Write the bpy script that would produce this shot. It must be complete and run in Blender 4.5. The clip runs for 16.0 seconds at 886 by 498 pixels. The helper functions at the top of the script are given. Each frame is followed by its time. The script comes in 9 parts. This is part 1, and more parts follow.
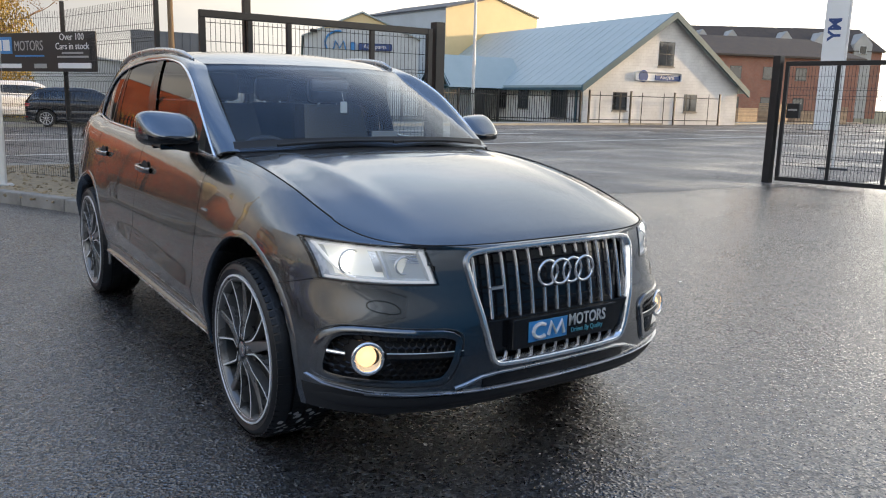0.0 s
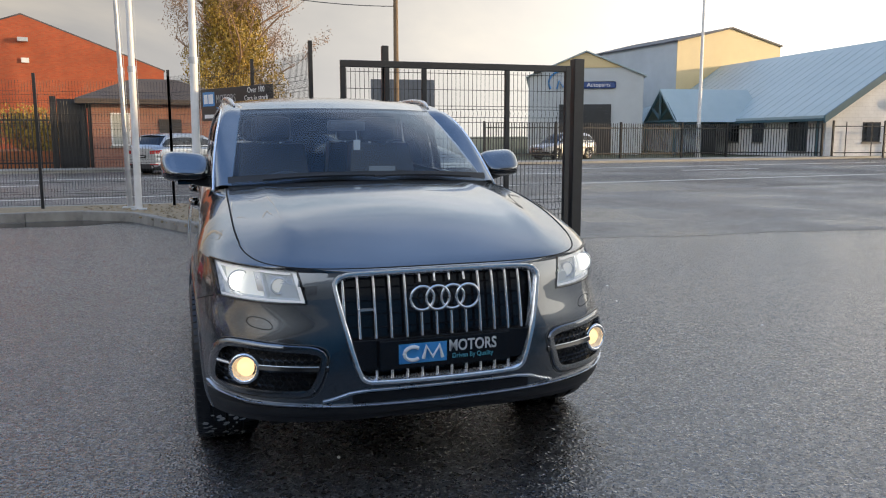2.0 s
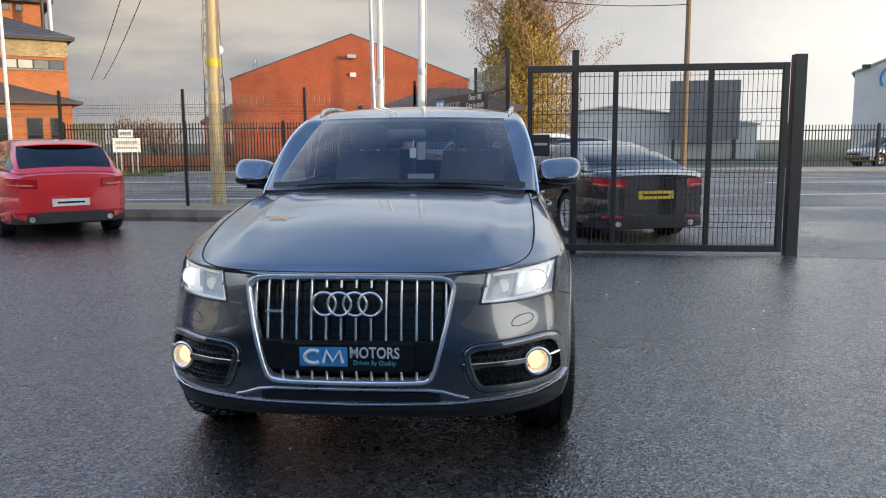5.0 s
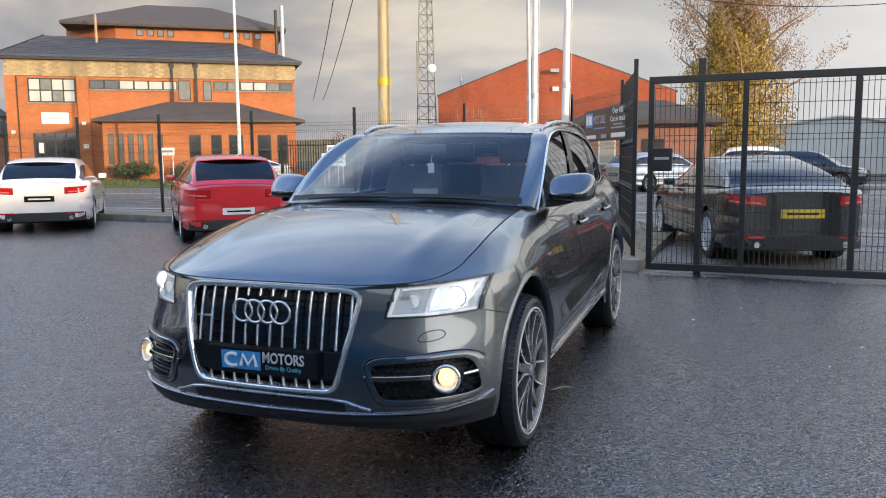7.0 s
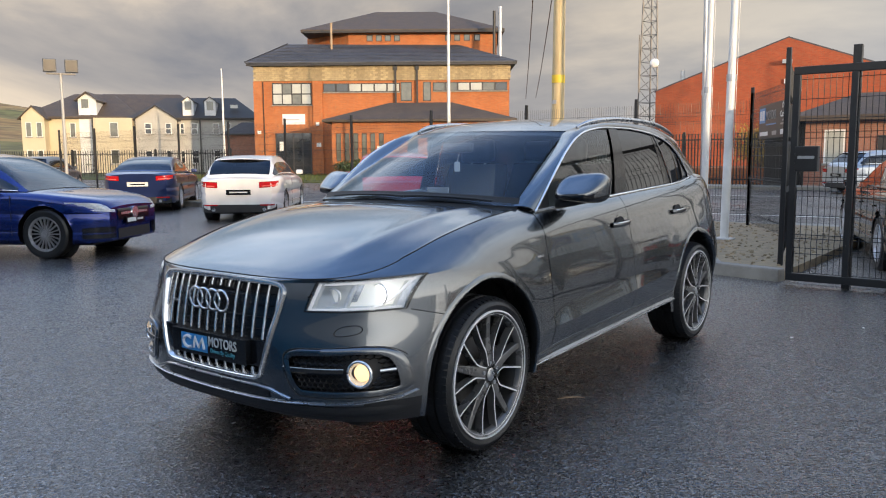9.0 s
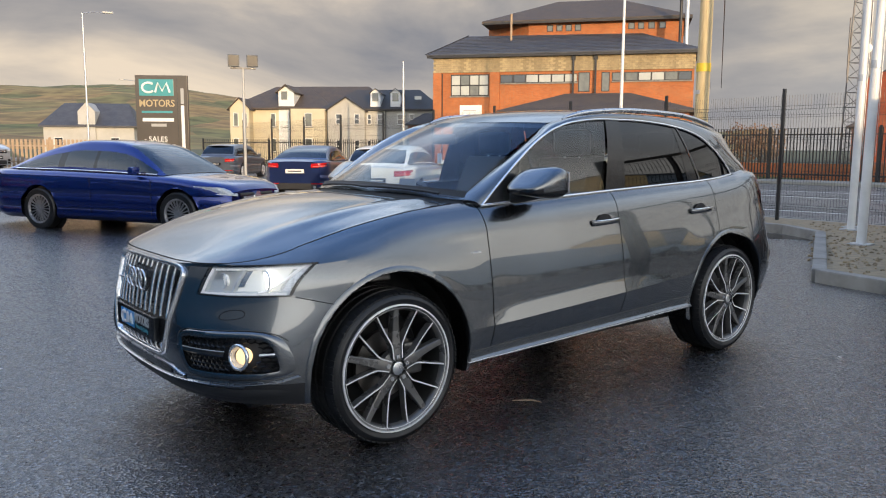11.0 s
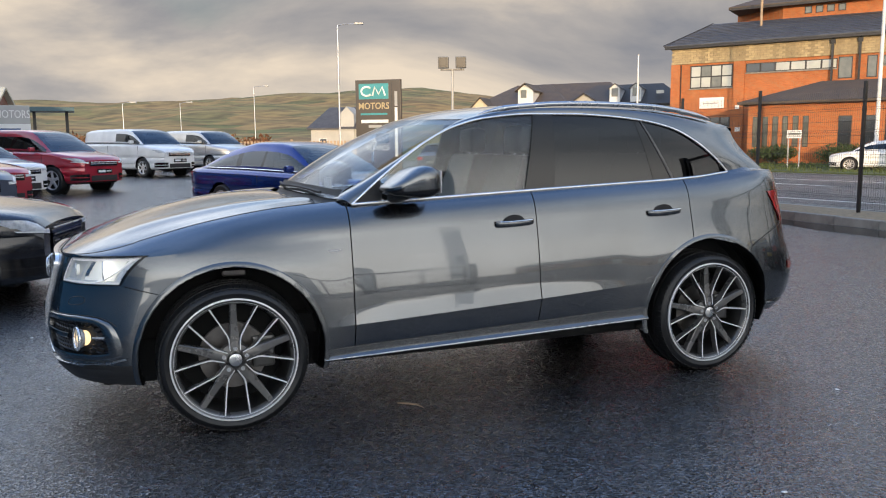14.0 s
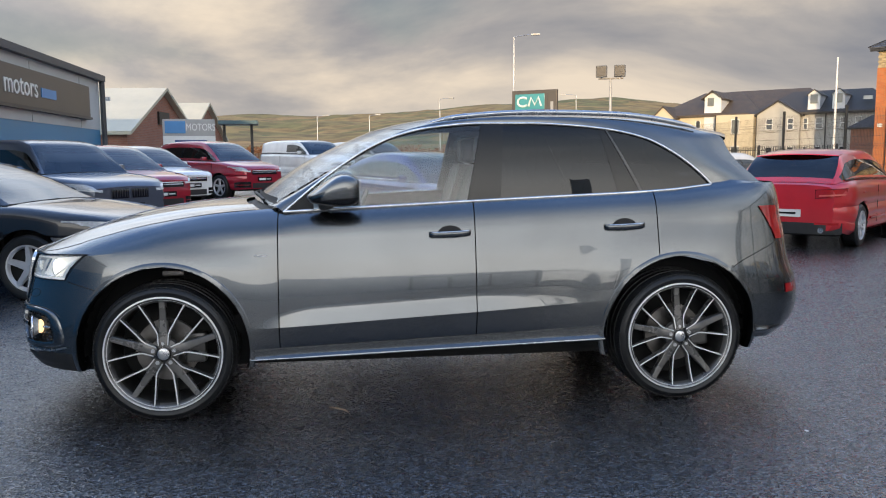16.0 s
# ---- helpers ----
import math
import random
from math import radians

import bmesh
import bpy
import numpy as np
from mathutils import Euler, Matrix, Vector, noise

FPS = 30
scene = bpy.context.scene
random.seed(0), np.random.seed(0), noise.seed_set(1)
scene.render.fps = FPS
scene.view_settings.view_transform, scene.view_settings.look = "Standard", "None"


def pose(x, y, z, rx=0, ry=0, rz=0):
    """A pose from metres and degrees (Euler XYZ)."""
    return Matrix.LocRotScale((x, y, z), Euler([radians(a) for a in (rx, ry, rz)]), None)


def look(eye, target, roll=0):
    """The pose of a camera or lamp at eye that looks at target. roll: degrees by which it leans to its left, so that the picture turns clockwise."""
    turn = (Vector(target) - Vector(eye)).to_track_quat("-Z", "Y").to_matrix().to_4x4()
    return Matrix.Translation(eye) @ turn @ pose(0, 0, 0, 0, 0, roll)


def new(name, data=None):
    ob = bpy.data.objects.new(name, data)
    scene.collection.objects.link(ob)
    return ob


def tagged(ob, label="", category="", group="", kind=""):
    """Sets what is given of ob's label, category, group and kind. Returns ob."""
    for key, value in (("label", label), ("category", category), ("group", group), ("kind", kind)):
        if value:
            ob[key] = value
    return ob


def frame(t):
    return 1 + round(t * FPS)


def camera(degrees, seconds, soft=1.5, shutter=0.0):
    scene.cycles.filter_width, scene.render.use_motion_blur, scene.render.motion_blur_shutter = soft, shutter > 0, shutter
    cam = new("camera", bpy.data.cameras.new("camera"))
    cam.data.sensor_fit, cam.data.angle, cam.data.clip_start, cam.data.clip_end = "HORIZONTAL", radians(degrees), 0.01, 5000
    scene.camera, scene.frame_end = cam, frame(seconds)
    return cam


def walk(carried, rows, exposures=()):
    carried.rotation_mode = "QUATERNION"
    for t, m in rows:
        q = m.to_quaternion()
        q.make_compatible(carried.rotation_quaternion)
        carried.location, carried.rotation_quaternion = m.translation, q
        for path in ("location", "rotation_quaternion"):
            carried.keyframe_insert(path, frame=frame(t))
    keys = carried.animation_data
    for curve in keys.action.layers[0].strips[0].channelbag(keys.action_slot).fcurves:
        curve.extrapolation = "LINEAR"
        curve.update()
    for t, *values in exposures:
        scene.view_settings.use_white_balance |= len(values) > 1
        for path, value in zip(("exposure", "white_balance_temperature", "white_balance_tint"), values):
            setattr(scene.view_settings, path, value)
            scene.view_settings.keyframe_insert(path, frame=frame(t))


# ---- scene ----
import functools

cam = camera(59.2, 16.0, soft=1.1)
PATH = [
    (0, (-2.022, -2.9, 1.367), (-0.881, -1.301, 0.992), 1.4),
    (0.5, (-1.731, -3.151, 1.375), (-0.746, -1.451, 1.005), 0.6),
    (1, (-1.497, -3.342, 1.382), (-0.667, -1.556, 1.033), 0.2),
    (1.5, (-1.214, -3.489, 1.378), (-0.481, -1.655, 1.065), 0.4),
    (2, (-0.911, -3.645, 1.365), (-0.301, -1.762, 1.079), -0.1),
    (2.5, (-0.682, -3.769, 1.372), (-0.211, -1.845, 1.099), -0.2),
    (3, (-0.447, -3.791, 1.345), (-0.108, -1.838, 1.076), -0.0),
    (3.5, (-0.214, -3.797, 1.364), (-0.006, -1.828, 1.085), -0.0),
    (6, (1.205, -3.799, 1.383), (0.789, -1.859, 1.126), -0.5),
    (6.5, (1.487, -3.697, 1.361), (0.935, -1.79, 1.114), -0.5),
    (7, (1.808, -3.555, 1.381), (1.113, -1.694, 1.147), -0.5),
    (7.5, (2.147, -3.478, 1.387), (1.311, -1.676, 1.158), -0.6),
    (8, (2.392, -3.366, 1.377), (1.423, -1.631, 1.148), -0.5),
    (8.5, (2.605, -3.145, 1.383), (1.517, -1.483, 1.151), -0.5),
    (9, (2.895, -2.963, 1.377), (1.699, -1.377, 1.142), -0.4),
    (9.5, (3.154, -2.786, 1.386), (1.859, -1.279, 1.15), -0.1),
    (10, (3.346, -2.551, 1.373), (1.958, -1.131, 1.138), 0.1),
    (12.5, (4.377, -1.267, 1.386), (2.666, -0.273, 1.096), -0.3),
    (13, (4.476, -0.984, 1.372), (2.709, -0.09, 1.089), -0.7),
    (13.5, (4.551, -0.666, 1.387), (2.737, 0.13, 1.115), -0.7),
    (14, (4.717, -0.329, 1.382), (2.86, 0.367, 1.119), -0.5),
    (14.5, (4.821, -0.038, 1.377), (2.927, 0.552, 1.122), -0.4),
    (15, (4.864, 0.306, 1.374), (2.938, 0.782, 1.125), -0.4),
    (15.5, (4.994, 0.676, 1.381), (3.04, 1.031, 1.14), -0.5),
    (16, (5.034, 0.998, 1.368), (3.061, 1.231, 1.135), -0.4),
]
walk(cam, [(t, look(eye, target, roll)) for t, eye, target, roll in PATH], [(0.0, 0.13, 6850, 10), (2.0, 0.02, 6760, 10), (3.5, 0.03, 6580, 10), (5.0, 0.16, 6480, 10), (6.5, 0.30, 6440, 10), (7.5, 0.35, 6460, 10), (8.1, 0.32, 6460, 10), (9.0, 0.12, 6500, 10), (12.0, 0.05, 6480, 10), (16.0, 0.05, 6410, 10)])

# ---- world, sun ----
SUN = Vector((0.93, -0.34, 0.112)).normalized()
world = bpy.data.worlds.new("evening_sky")
scene.world = world
world.use_nodes = True


def sky_nodes(tree):
    n, l = tree.nodes, tree.links
    n.clear()
    out, bg = n.new("ShaderNodeOutputWorld"), n.new("ShaderNodeBackground")
    sky = n.new("ShaderNodeTexSky")
    sky.sky_type, sky.sun_disc = "NISHITA", False
    sky.sun_elevation = math.asin(SUN.z)
    sky.sun_rotation = math.atan2(SUN.x, SUN.y)
    sky.air_density, sky.dust_density = 1.0, 2.0
    coord = n.new("ShaderNodeTexCoord")
    # layered cloud: stretched noise on the direction
    mp = n.new("ShaderNodeMapping")
    mp.inputs["Scale"].default_value = (1.0, 1.0, 2.6)
    l.new(coord.outputs["Generated"], mp.inputs["Vector"])
    big, fine = n.new("ShaderNodeTexNoise"), n.new("ShaderNodeTexNoise")
    big.inputs["Scale"].default_value, big.inputs["Detail"].default_value, big.inputs["Roughness"].default_value = 2.1, 8, 0.54
    big.inputs["Distortion"].default_value = 0.35
    fine.inputs["Scale"].default_value, fine.inputs["Detail"].default_value = 1.1, 4
    l.new(mp.outputs[0], big.inputs["Vector"])
    l.new(mp.outputs[0], fine.inputs["Vector"])
    # cloud colour from dark blue-grey undersides to warm lit tops
    ramp = n.new("ShaderNodeValToRGB")
    e = ramp.color_ramp.elements
    e[0].position, e[0].color = 0.38, (0.28, 0.305, 0.36, 1)
    e[1].position, e[1].color = 0.64, (0.90, 0.81, 0.68, 1)
    mid = e.new(0.50)
    mid.color = (0.48, 0.475, 0.48, 1)
    l.new(big.outputs["Fac"], ramp.inputs["Fac"])
    # brighter towards the sun
    dot = n.new("ShaderNodeVectorMath")
    dot.operation = "DOT_PRODUCT"
    side = Vector((SUN.x, SUN.y, 0.0)).normalized()
    dot.inputs[1].default_value = side
    l.new(coord.outputs["Generated"], dot.inputs[0])
    lift = n.new("ShaderNodeMapRange")
    lift.inputs["From Min"].default_value, lift.inputs["From Max"].default_value = -0.85, 0.35
    lift.inputs["To Min"].default_value, lift.inputs["To Max"].default_value = 0.0, 1.0
    # overhead the sheet is thin and bright on every side
    high = n.new("ShaderNodeSeparateXYZ")
    l.new(coord.outputs["Generated"], high.inputs[0])
    over = n.new("ShaderNodeMapRange")
    over.inputs["From Min"].default_value, over.inputs["From Max"].default_value = 0.17, 0.50
    over.inputs["To Min"].default_value, over.inputs["To Max"].default_value = 0.0, 1.1
    l.new(high.outputs[2], over.inputs["Value"])
    both = n.new("ShaderNodeMath")
    both.operation = "ADD"
    l.new(dot.outputs["Value"], both.inputs[0])
    l.new(over.outputs[0], both.inputs[1])
    l.new(both.outputs[0], lift.inputs["Value"])
    # glow of the low sun behind the thin cloud
    halo = n.new("ShaderNodeMapRange")
    halo.interpolation_type = "SMOOTHSTEP"
    halo.inputs["From Min"].default_value, halo.inputs["From Max"].default_value = -0.05, 1.0
    halo.inputs["To Min"].default_value, halo.inputs["To Max"].default_value = 1.0, 2.9
    low_only = n.new("ShaderNodeMath")
    low_only.operation = "MULTIPLY_ADD"
    low_only.inputs[1].default_value = -0.80
    l.new(over.outputs[0], low_only.inputs[0])
    l.new(dot.outputs["Value"], low_only.inputs[2])
    l.new(low_only.outputs[0], halo.inputs["Value"])
    # clouds opposite the sun catch its warm light
    warm = n.new("ShaderNodeMapRange")
    warm.interpolation_type = "SMOOTHSTEP"
    warm.inputs["From Min"].default_value, warm.inputs["From Max"].default_value = -0.35, -0.95
    l.new(dot.outputs["Value"], warm.inputs["Value"])
    toned = n.new("ShaderNodeMixRGB")
    toned.inputs[1].default_value, toned.inputs[2].default_value = (0.98, 1.0, 1.05, 1), (0.90, 0.84, 0.78, 1)
    l.new(warm.outputs[0], toned.inputs[0])
    cloud = n.new("ShaderNodeMixRGB")
    cloud.blend_type = "MULTIPLY"
    cloud.inputs[0].default_value = 1.0
    l.new(ramp.outputs[0], cloud.inputs[1])
    l.new(toned.outputs[0], cloud.inputs[2])
    bright = n.new("ShaderNodeMixRGB")
    bright.inputs[2].default_value = (0.98, 0.94, 0.87, 1)
    l.new(lift.outputs[0], bright.inputs[0])
    l.new(cloud.outputs[0], bright.inputs[1])
    # gaps of clear sky
    gap = n.new("ShaderNodeValToRGB")
    g = gap.color_ramp.elements
    g[0].position, g[0].color = 0.24, (0, 0, 0, 1)
    g[1].position, g[1].color = 0.38, (1, 1, 1, 1)
    l.new(fine.outputs["Fac"], gap.inputs["Fac"])
    clear = n.new("ShaderNodeVectorMath")
    clear.operation = "SCALE"
    clear.inputs["Scale"].default_value = 0.10
    l.new(sky.outputs[0], clear.inputs[0])
    lay = n.new("ShaderNodeMixRGB")
    l.new(gap.outputs[0], lay.inputs[0])
    l.new(clear.outputs[0], lay.inputs[1])
    l.new(bright.outputs[0], lay.inputs[2])
    # the cloud sheet grows lighter and bluer towards the zenith
    sep = n.new("ShaderNodeSeparateXYZ")
    l.new(coord.outputs["Generated"], sep.inputs[0])
    up = n.new("ShaderNodeMapRange")
    up.inputs["From Min"].default_value, up.inputs["From Max"].default_value = 0.19, 0.48
    up.inputs["To Min"].default_value, up.inputs["To Max"].default_value = 0.0, 1.0
    l.new(sep.outputs[2], up.inputs["Value"])
    tint = n.new("ShaderNodeMixRGB")
    tint.inputs[1].default_value, tint.inputs[2].default_value = (1, 1, 1, 1), (1.05, 1.30, 1.75, 1)
    # broken cloud overhead: blue gaps between the pale banks
    bank = n.new("ShaderNodeValToRGB")
    bank.color_ramp.elements[0].position, bank.color_ramp.elements[0].color = 0.42, (1.00, 1.36, 1.90, 1)
    bank.color_ramp.elements[1].position, bank.color_ramp.elements[1].color = 0.60, (1.90, 2.14, 2.56, 1)
    l.new(big.outputs["Fac"], bank.inputs["Fac"])
    l.new(bank.outputs[0], tint.inputs[2])
    # less blue towards the sun
    away, blue = n.new("ShaderNodeMapRange"), n.new("ShaderNodeMath")
    away.inputs["From Min"].default_value, away.inputs["From Max"].default_value = -0.35, 0.65
    away.inputs["To Min"].default_value, away.inputs["To Max"].default_value = 1.0, 0.35
    blue.operation = "MULTIPLY"
    l.new(dot.outputs["Value"], away.inputs["Value"])
    l.new(up.outputs[0], blue.inputs[0])
    l.new(away.outputs[0], blue.inputs[1])
    l.new(blue.outputs[0], tint.inputs[0])
    zen = n.new("ShaderNodeMixRGB")
    zen.blend_type = "MULTIPLY"
    zen.inputs[0].default_value = 1.0
    l.new(lay.outputs[0], zen.inputs[1])
    l.new(tint.outputs[0], zen.inputs[2])
    glowing = n.new("ShaderNodeVectorMath")
    glowing.operation = "SCALE"
    l.new(zen.outputs[0], glowing.inputs[0])
    l.new(halo.outputs[0], glowing.inputs["Scale"])
    # clear deep blue straight overhead
    top = n.new("ShaderNodeMapRange")
    top.interpolation_type = "SMOOTHSTEP"
    top.inputs["From Min"].default_value, top.inputs["From Max"].default_value = 0.46, 0.80
    l.new(sep.outputs[2], top.inputs["Value"])
    deep = n.new("ShaderNodeMixRGB")
    deep.inputs[1].default_value, deep.inputs[2].default_value = (1, 1, 1, 1), (0.26, 0.38, 0.62, 1)
    l.new(top.outputs[0], deep.inputs[0])
    last = n.new("ShaderNodeMixRGB")
    last.blend_type = "MULTIPLY"
    last.inputs[0].default_value = 1.0
    l.new(glowing.outputs[0], last.inputs[1])
    l.new(deep.outputs[0], last.inputs[2])
    # a heavier bank of cloud over the road, placed to dim the tarmac's reflections
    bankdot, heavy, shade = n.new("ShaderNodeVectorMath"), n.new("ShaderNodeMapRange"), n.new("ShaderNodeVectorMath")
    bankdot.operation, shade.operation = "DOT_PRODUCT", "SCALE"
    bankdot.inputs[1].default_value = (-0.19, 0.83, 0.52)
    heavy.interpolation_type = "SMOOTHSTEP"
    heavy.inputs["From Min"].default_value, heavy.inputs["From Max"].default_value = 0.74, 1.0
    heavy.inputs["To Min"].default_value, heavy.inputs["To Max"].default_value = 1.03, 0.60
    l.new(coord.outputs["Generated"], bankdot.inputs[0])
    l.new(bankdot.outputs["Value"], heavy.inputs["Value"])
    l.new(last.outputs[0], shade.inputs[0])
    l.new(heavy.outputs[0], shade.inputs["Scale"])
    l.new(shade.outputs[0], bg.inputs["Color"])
    bg.inputs["Strength"].default_value = 1.0
    l.new(bg.outputs[0], out.inputs["Surface"])


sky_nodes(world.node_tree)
sun = new("sun", bpy.data.lights.new("sun", "SUN"))
sun.data.energy, sun.data.angle, sun.data.color = 4.2, radians(0.6), (1.0, 0.72, 0.42)
sun.matrix_world = look(SUN * 100, (0, 0, 0))
scene.view_settings.exposure = 0.0

# ---- materials ----
def nodes_of(name):
    m = bpy.data.materials.new(name)
    m.use_nodes = True
    t = m.node_tree
    return m, t.nodes, t.links, t.nodes["Principled BSDF"]


def material(name, c1, c2=None, scale=6.0, rough=0.6, rough2=None, metal=0.0, bump=0.0, bscale=60.0, coat=0.0, vary=0.0, detail=5.0, stretch=(1, 1, 1), spec=0.5, island=False):
    """Two-scale surface: large patches between c1 and c2, fine bump, roughness that follows the patches."""
    m, n, l, b = nodes_of(name)
    b.inputs["Metallic"].default_value = metal
    b.inputs["Specular IOR Level"].default_value = spec
    if coat:
        b.inputs["Coat Weight"].default_value, b.inputs["Coat Roughness"].default_value = coat, 0.04
    co = n.new("ShaderNodeTexCoord")
    mp = n.new("ShaderNodeMapping")
    mp.inputs["Scale"].default_value = stretch
    l.new(co.outputs["Object"], mp.inputs["Vector"])
    t = n.new("ShaderNodeTexNoise")
    t.inputs["Scale"].default_value, t.inputs["Detail"].default_value, t.inputs["Roughness"].default_value = scale, detail, 0.62
    l.new(mp.outputs[0], t.inputs["Vector"])
    c2 = c2 or tuple(v * 0.75 for v in c1)
    r = n.new("ShaderNodeValToRGB")
    r.color_ramp.elements[0].position, r.color_ramp.elements[0].color = 0.32, (*c2, 1)
    r.color_ramp.elements[1].position, r.color_ramp.elements[1].color = 0.68, (*c1, 1)
    l.new(t.outputs["Fac"], r.inputs["Fac"])
    last = r.outputs[0]
    if vary:
        src = n.new("ShaderNodeNewGeometry").outputs["Random Per Island"] if island else n.new("ShaderNodeObjectInfo").outputs["Random"]
        hs = n.new("ShaderNodeHueSaturation")
        mr = n.new("ShaderNodeMapRange")
        mr.inputs["To Min"].default_value, mr.inputs["To Max"].default_value = 1 - vary, 1 + vary
        l.new(src, mr.inputs["Value"])
        l.new(mr.outputs[0], hs.inputs["Value"])
        l.new(last, hs.inputs["Color"])
        last = hs.outputs[0]
    l.new(last, b.inputs["Base Color"])
    rr = n.new("ShaderNodeMapRange")
    rr.inputs["From Min"].default_value, rr.inputs["From Max"].default_value = 0.3, 0.7
    rr.inputs["To Min"].default_value, rr.inputs["To Max"].default_value = rough2 if rough2 is not None else rough * 0.85, rough
    l.new(t.outputs["Fac"], rr.inputs["Value"])
    l.new(rr.outputs[0], b.inputs["Roughness"])
    if bump:
        f = n.new("ShaderNodeTexNoise")
        f.inputs["Scale"].default_value, f.inputs["Detail"].default_value = bscale, 3
        l.new(mp.outputs[0], f.inputs["Vector"])
        bp = n.new("ShaderNodeBump")
        bp.inputs["Strength"].default_value, bp.inputs["Distance"].default_value = min(1.0, bump), 0.4 / bscale
        l.new(f.outputs["Fac"], bp.inputs["Height"])
        l.new(bp.outputs[0], b.inputs["Normal"])
    return m


def glow(name, colour, strength):
    m, n, l, b = nodes_of(name)
    b.inputs["Base Color"].default_value = (*colour, 1)
    b.inputs["Emission Color"].default_value = (*colour, 1)
    b.inputs["Emission Strength"].default_value = strength
    return m


def glass(name, tint, dark=0.0, rough=0.0):
    """Pane: clear tinted film mixed with a mirror-like gloss by the angle."""
    m, n, l, b = nodes_of(name)
    n.remove(b)
    out = n["Material Output"]
    tr, gl, mix, lw = n.new("ShaderNodeBsdfTransparent"), n.new("ShaderNodeBsdfGlossy"), n.new("ShaderNodeMixShader"), n.new("ShaderNodeLayerWeight")
    tr.inputs["Color"].default_value = (*tint, 1)
    gl.inputs["Roughness"].default_value = rough + 0.01
    gl.inputs["Color"].default_value = (0.95, 0.97, 1.0, 1)
    lw.inputs["Blend"].default_value = 0.5
    pw, sc = n.new("ShaderNodeMath"), n.new("ShaderNodeMath")
    pw.operation, sc.operation = "POWER", "MULTIPLY_ADD"
    pw.inputs[1].default_value = 4.6
    sc.inputs[1].default_value, sc.inputs[2].default_value = 0.92, 0.045 + dark * 0.25
    l.new(lw.outputs["Facing"], pw.inputs[0])
    l.new(pw.outputs[0], sc.inputs[0])
    l.new(sc.outputs[0], mix.inputs[0])
    l.new(tr.outputs[0], mix.inputs[1])
    l.new(gl.outputs[0], mix.inputs[2])
    l.new(mix.outputs[0], out.inputs["Surface"])
    return m


def car_paint(name, base, flake=0.5, rough=0.32, metal=0.75, coat=1.7):
    """Metallic lacquer: flake base under a clear coat, faint dust and dried-water film."""
    m, n, l, b = nodes_of(name)
    co = n.new("ShaderNodeTexCoord")
    t = n.new("ShaderNodeTexNoise")
    t.inputs["Scale"].default_value, t.inputs["Detail"].default_value = 2.2, 6
    l.new(co.outputs["Object"], t.inputs["Vector"])
    r = n.new("ShaderNodeValToRGB")
    r.color_ramp.elements[0].position, r.color_ramp.elements[0].color = 0.3, (*[v * 0.88 for v in base], 1)
    r.color_ramp.elements[1].position, r.color_ramp.elements[1].color = 0.7, (*[v * 1.08 for v in base], 1)
    l.new(t.outputs["Fac"], r.inputs["Fac"])
    l.new(r.outputs[0], b.inputs["Base Color"])
    b.inputs["Metallic"].default_value, b.inputs["Roughness"].default_value = metal, rough
    b.inputs["Coat Weight"].default_value, b.inputs["Coat IOR"].default_value = 1.0, coat
    cr = n.new("ShaderNodeMapRange")
    cr.inputs["From Min"].default_value, cr.inputs["From Max"].default_value = 0.35, 0.75
    cr.inputs["To Min"].default_value, cr.inputs["To Max"].default_value = 0.015, 0.06
    l.new(t.outputs["Fac"], cr.inputs["Value"])
    l.new(cr.outputs[0], b.inputs["Coat Roughness"])
    w = n.new("ShaderNodeTexNoise")
    w.inputs["Scale"].default_value, w.inputs["Detail"].default_value = 1400, 1
    l.new(co.outputs["Object"], w.inputs["Vector"])
    bp = n.new("ShaderNodeBump")
    bp.inputs["Strength"].default_value, bp.inputs["Distance"].default_value = flake * 0.12, 0.0004
    l.new(w.outputs["Fac"], bp.inputs["Height"])
    l.new(bp.outputs[0], b.inputs["Normal"])
    return m


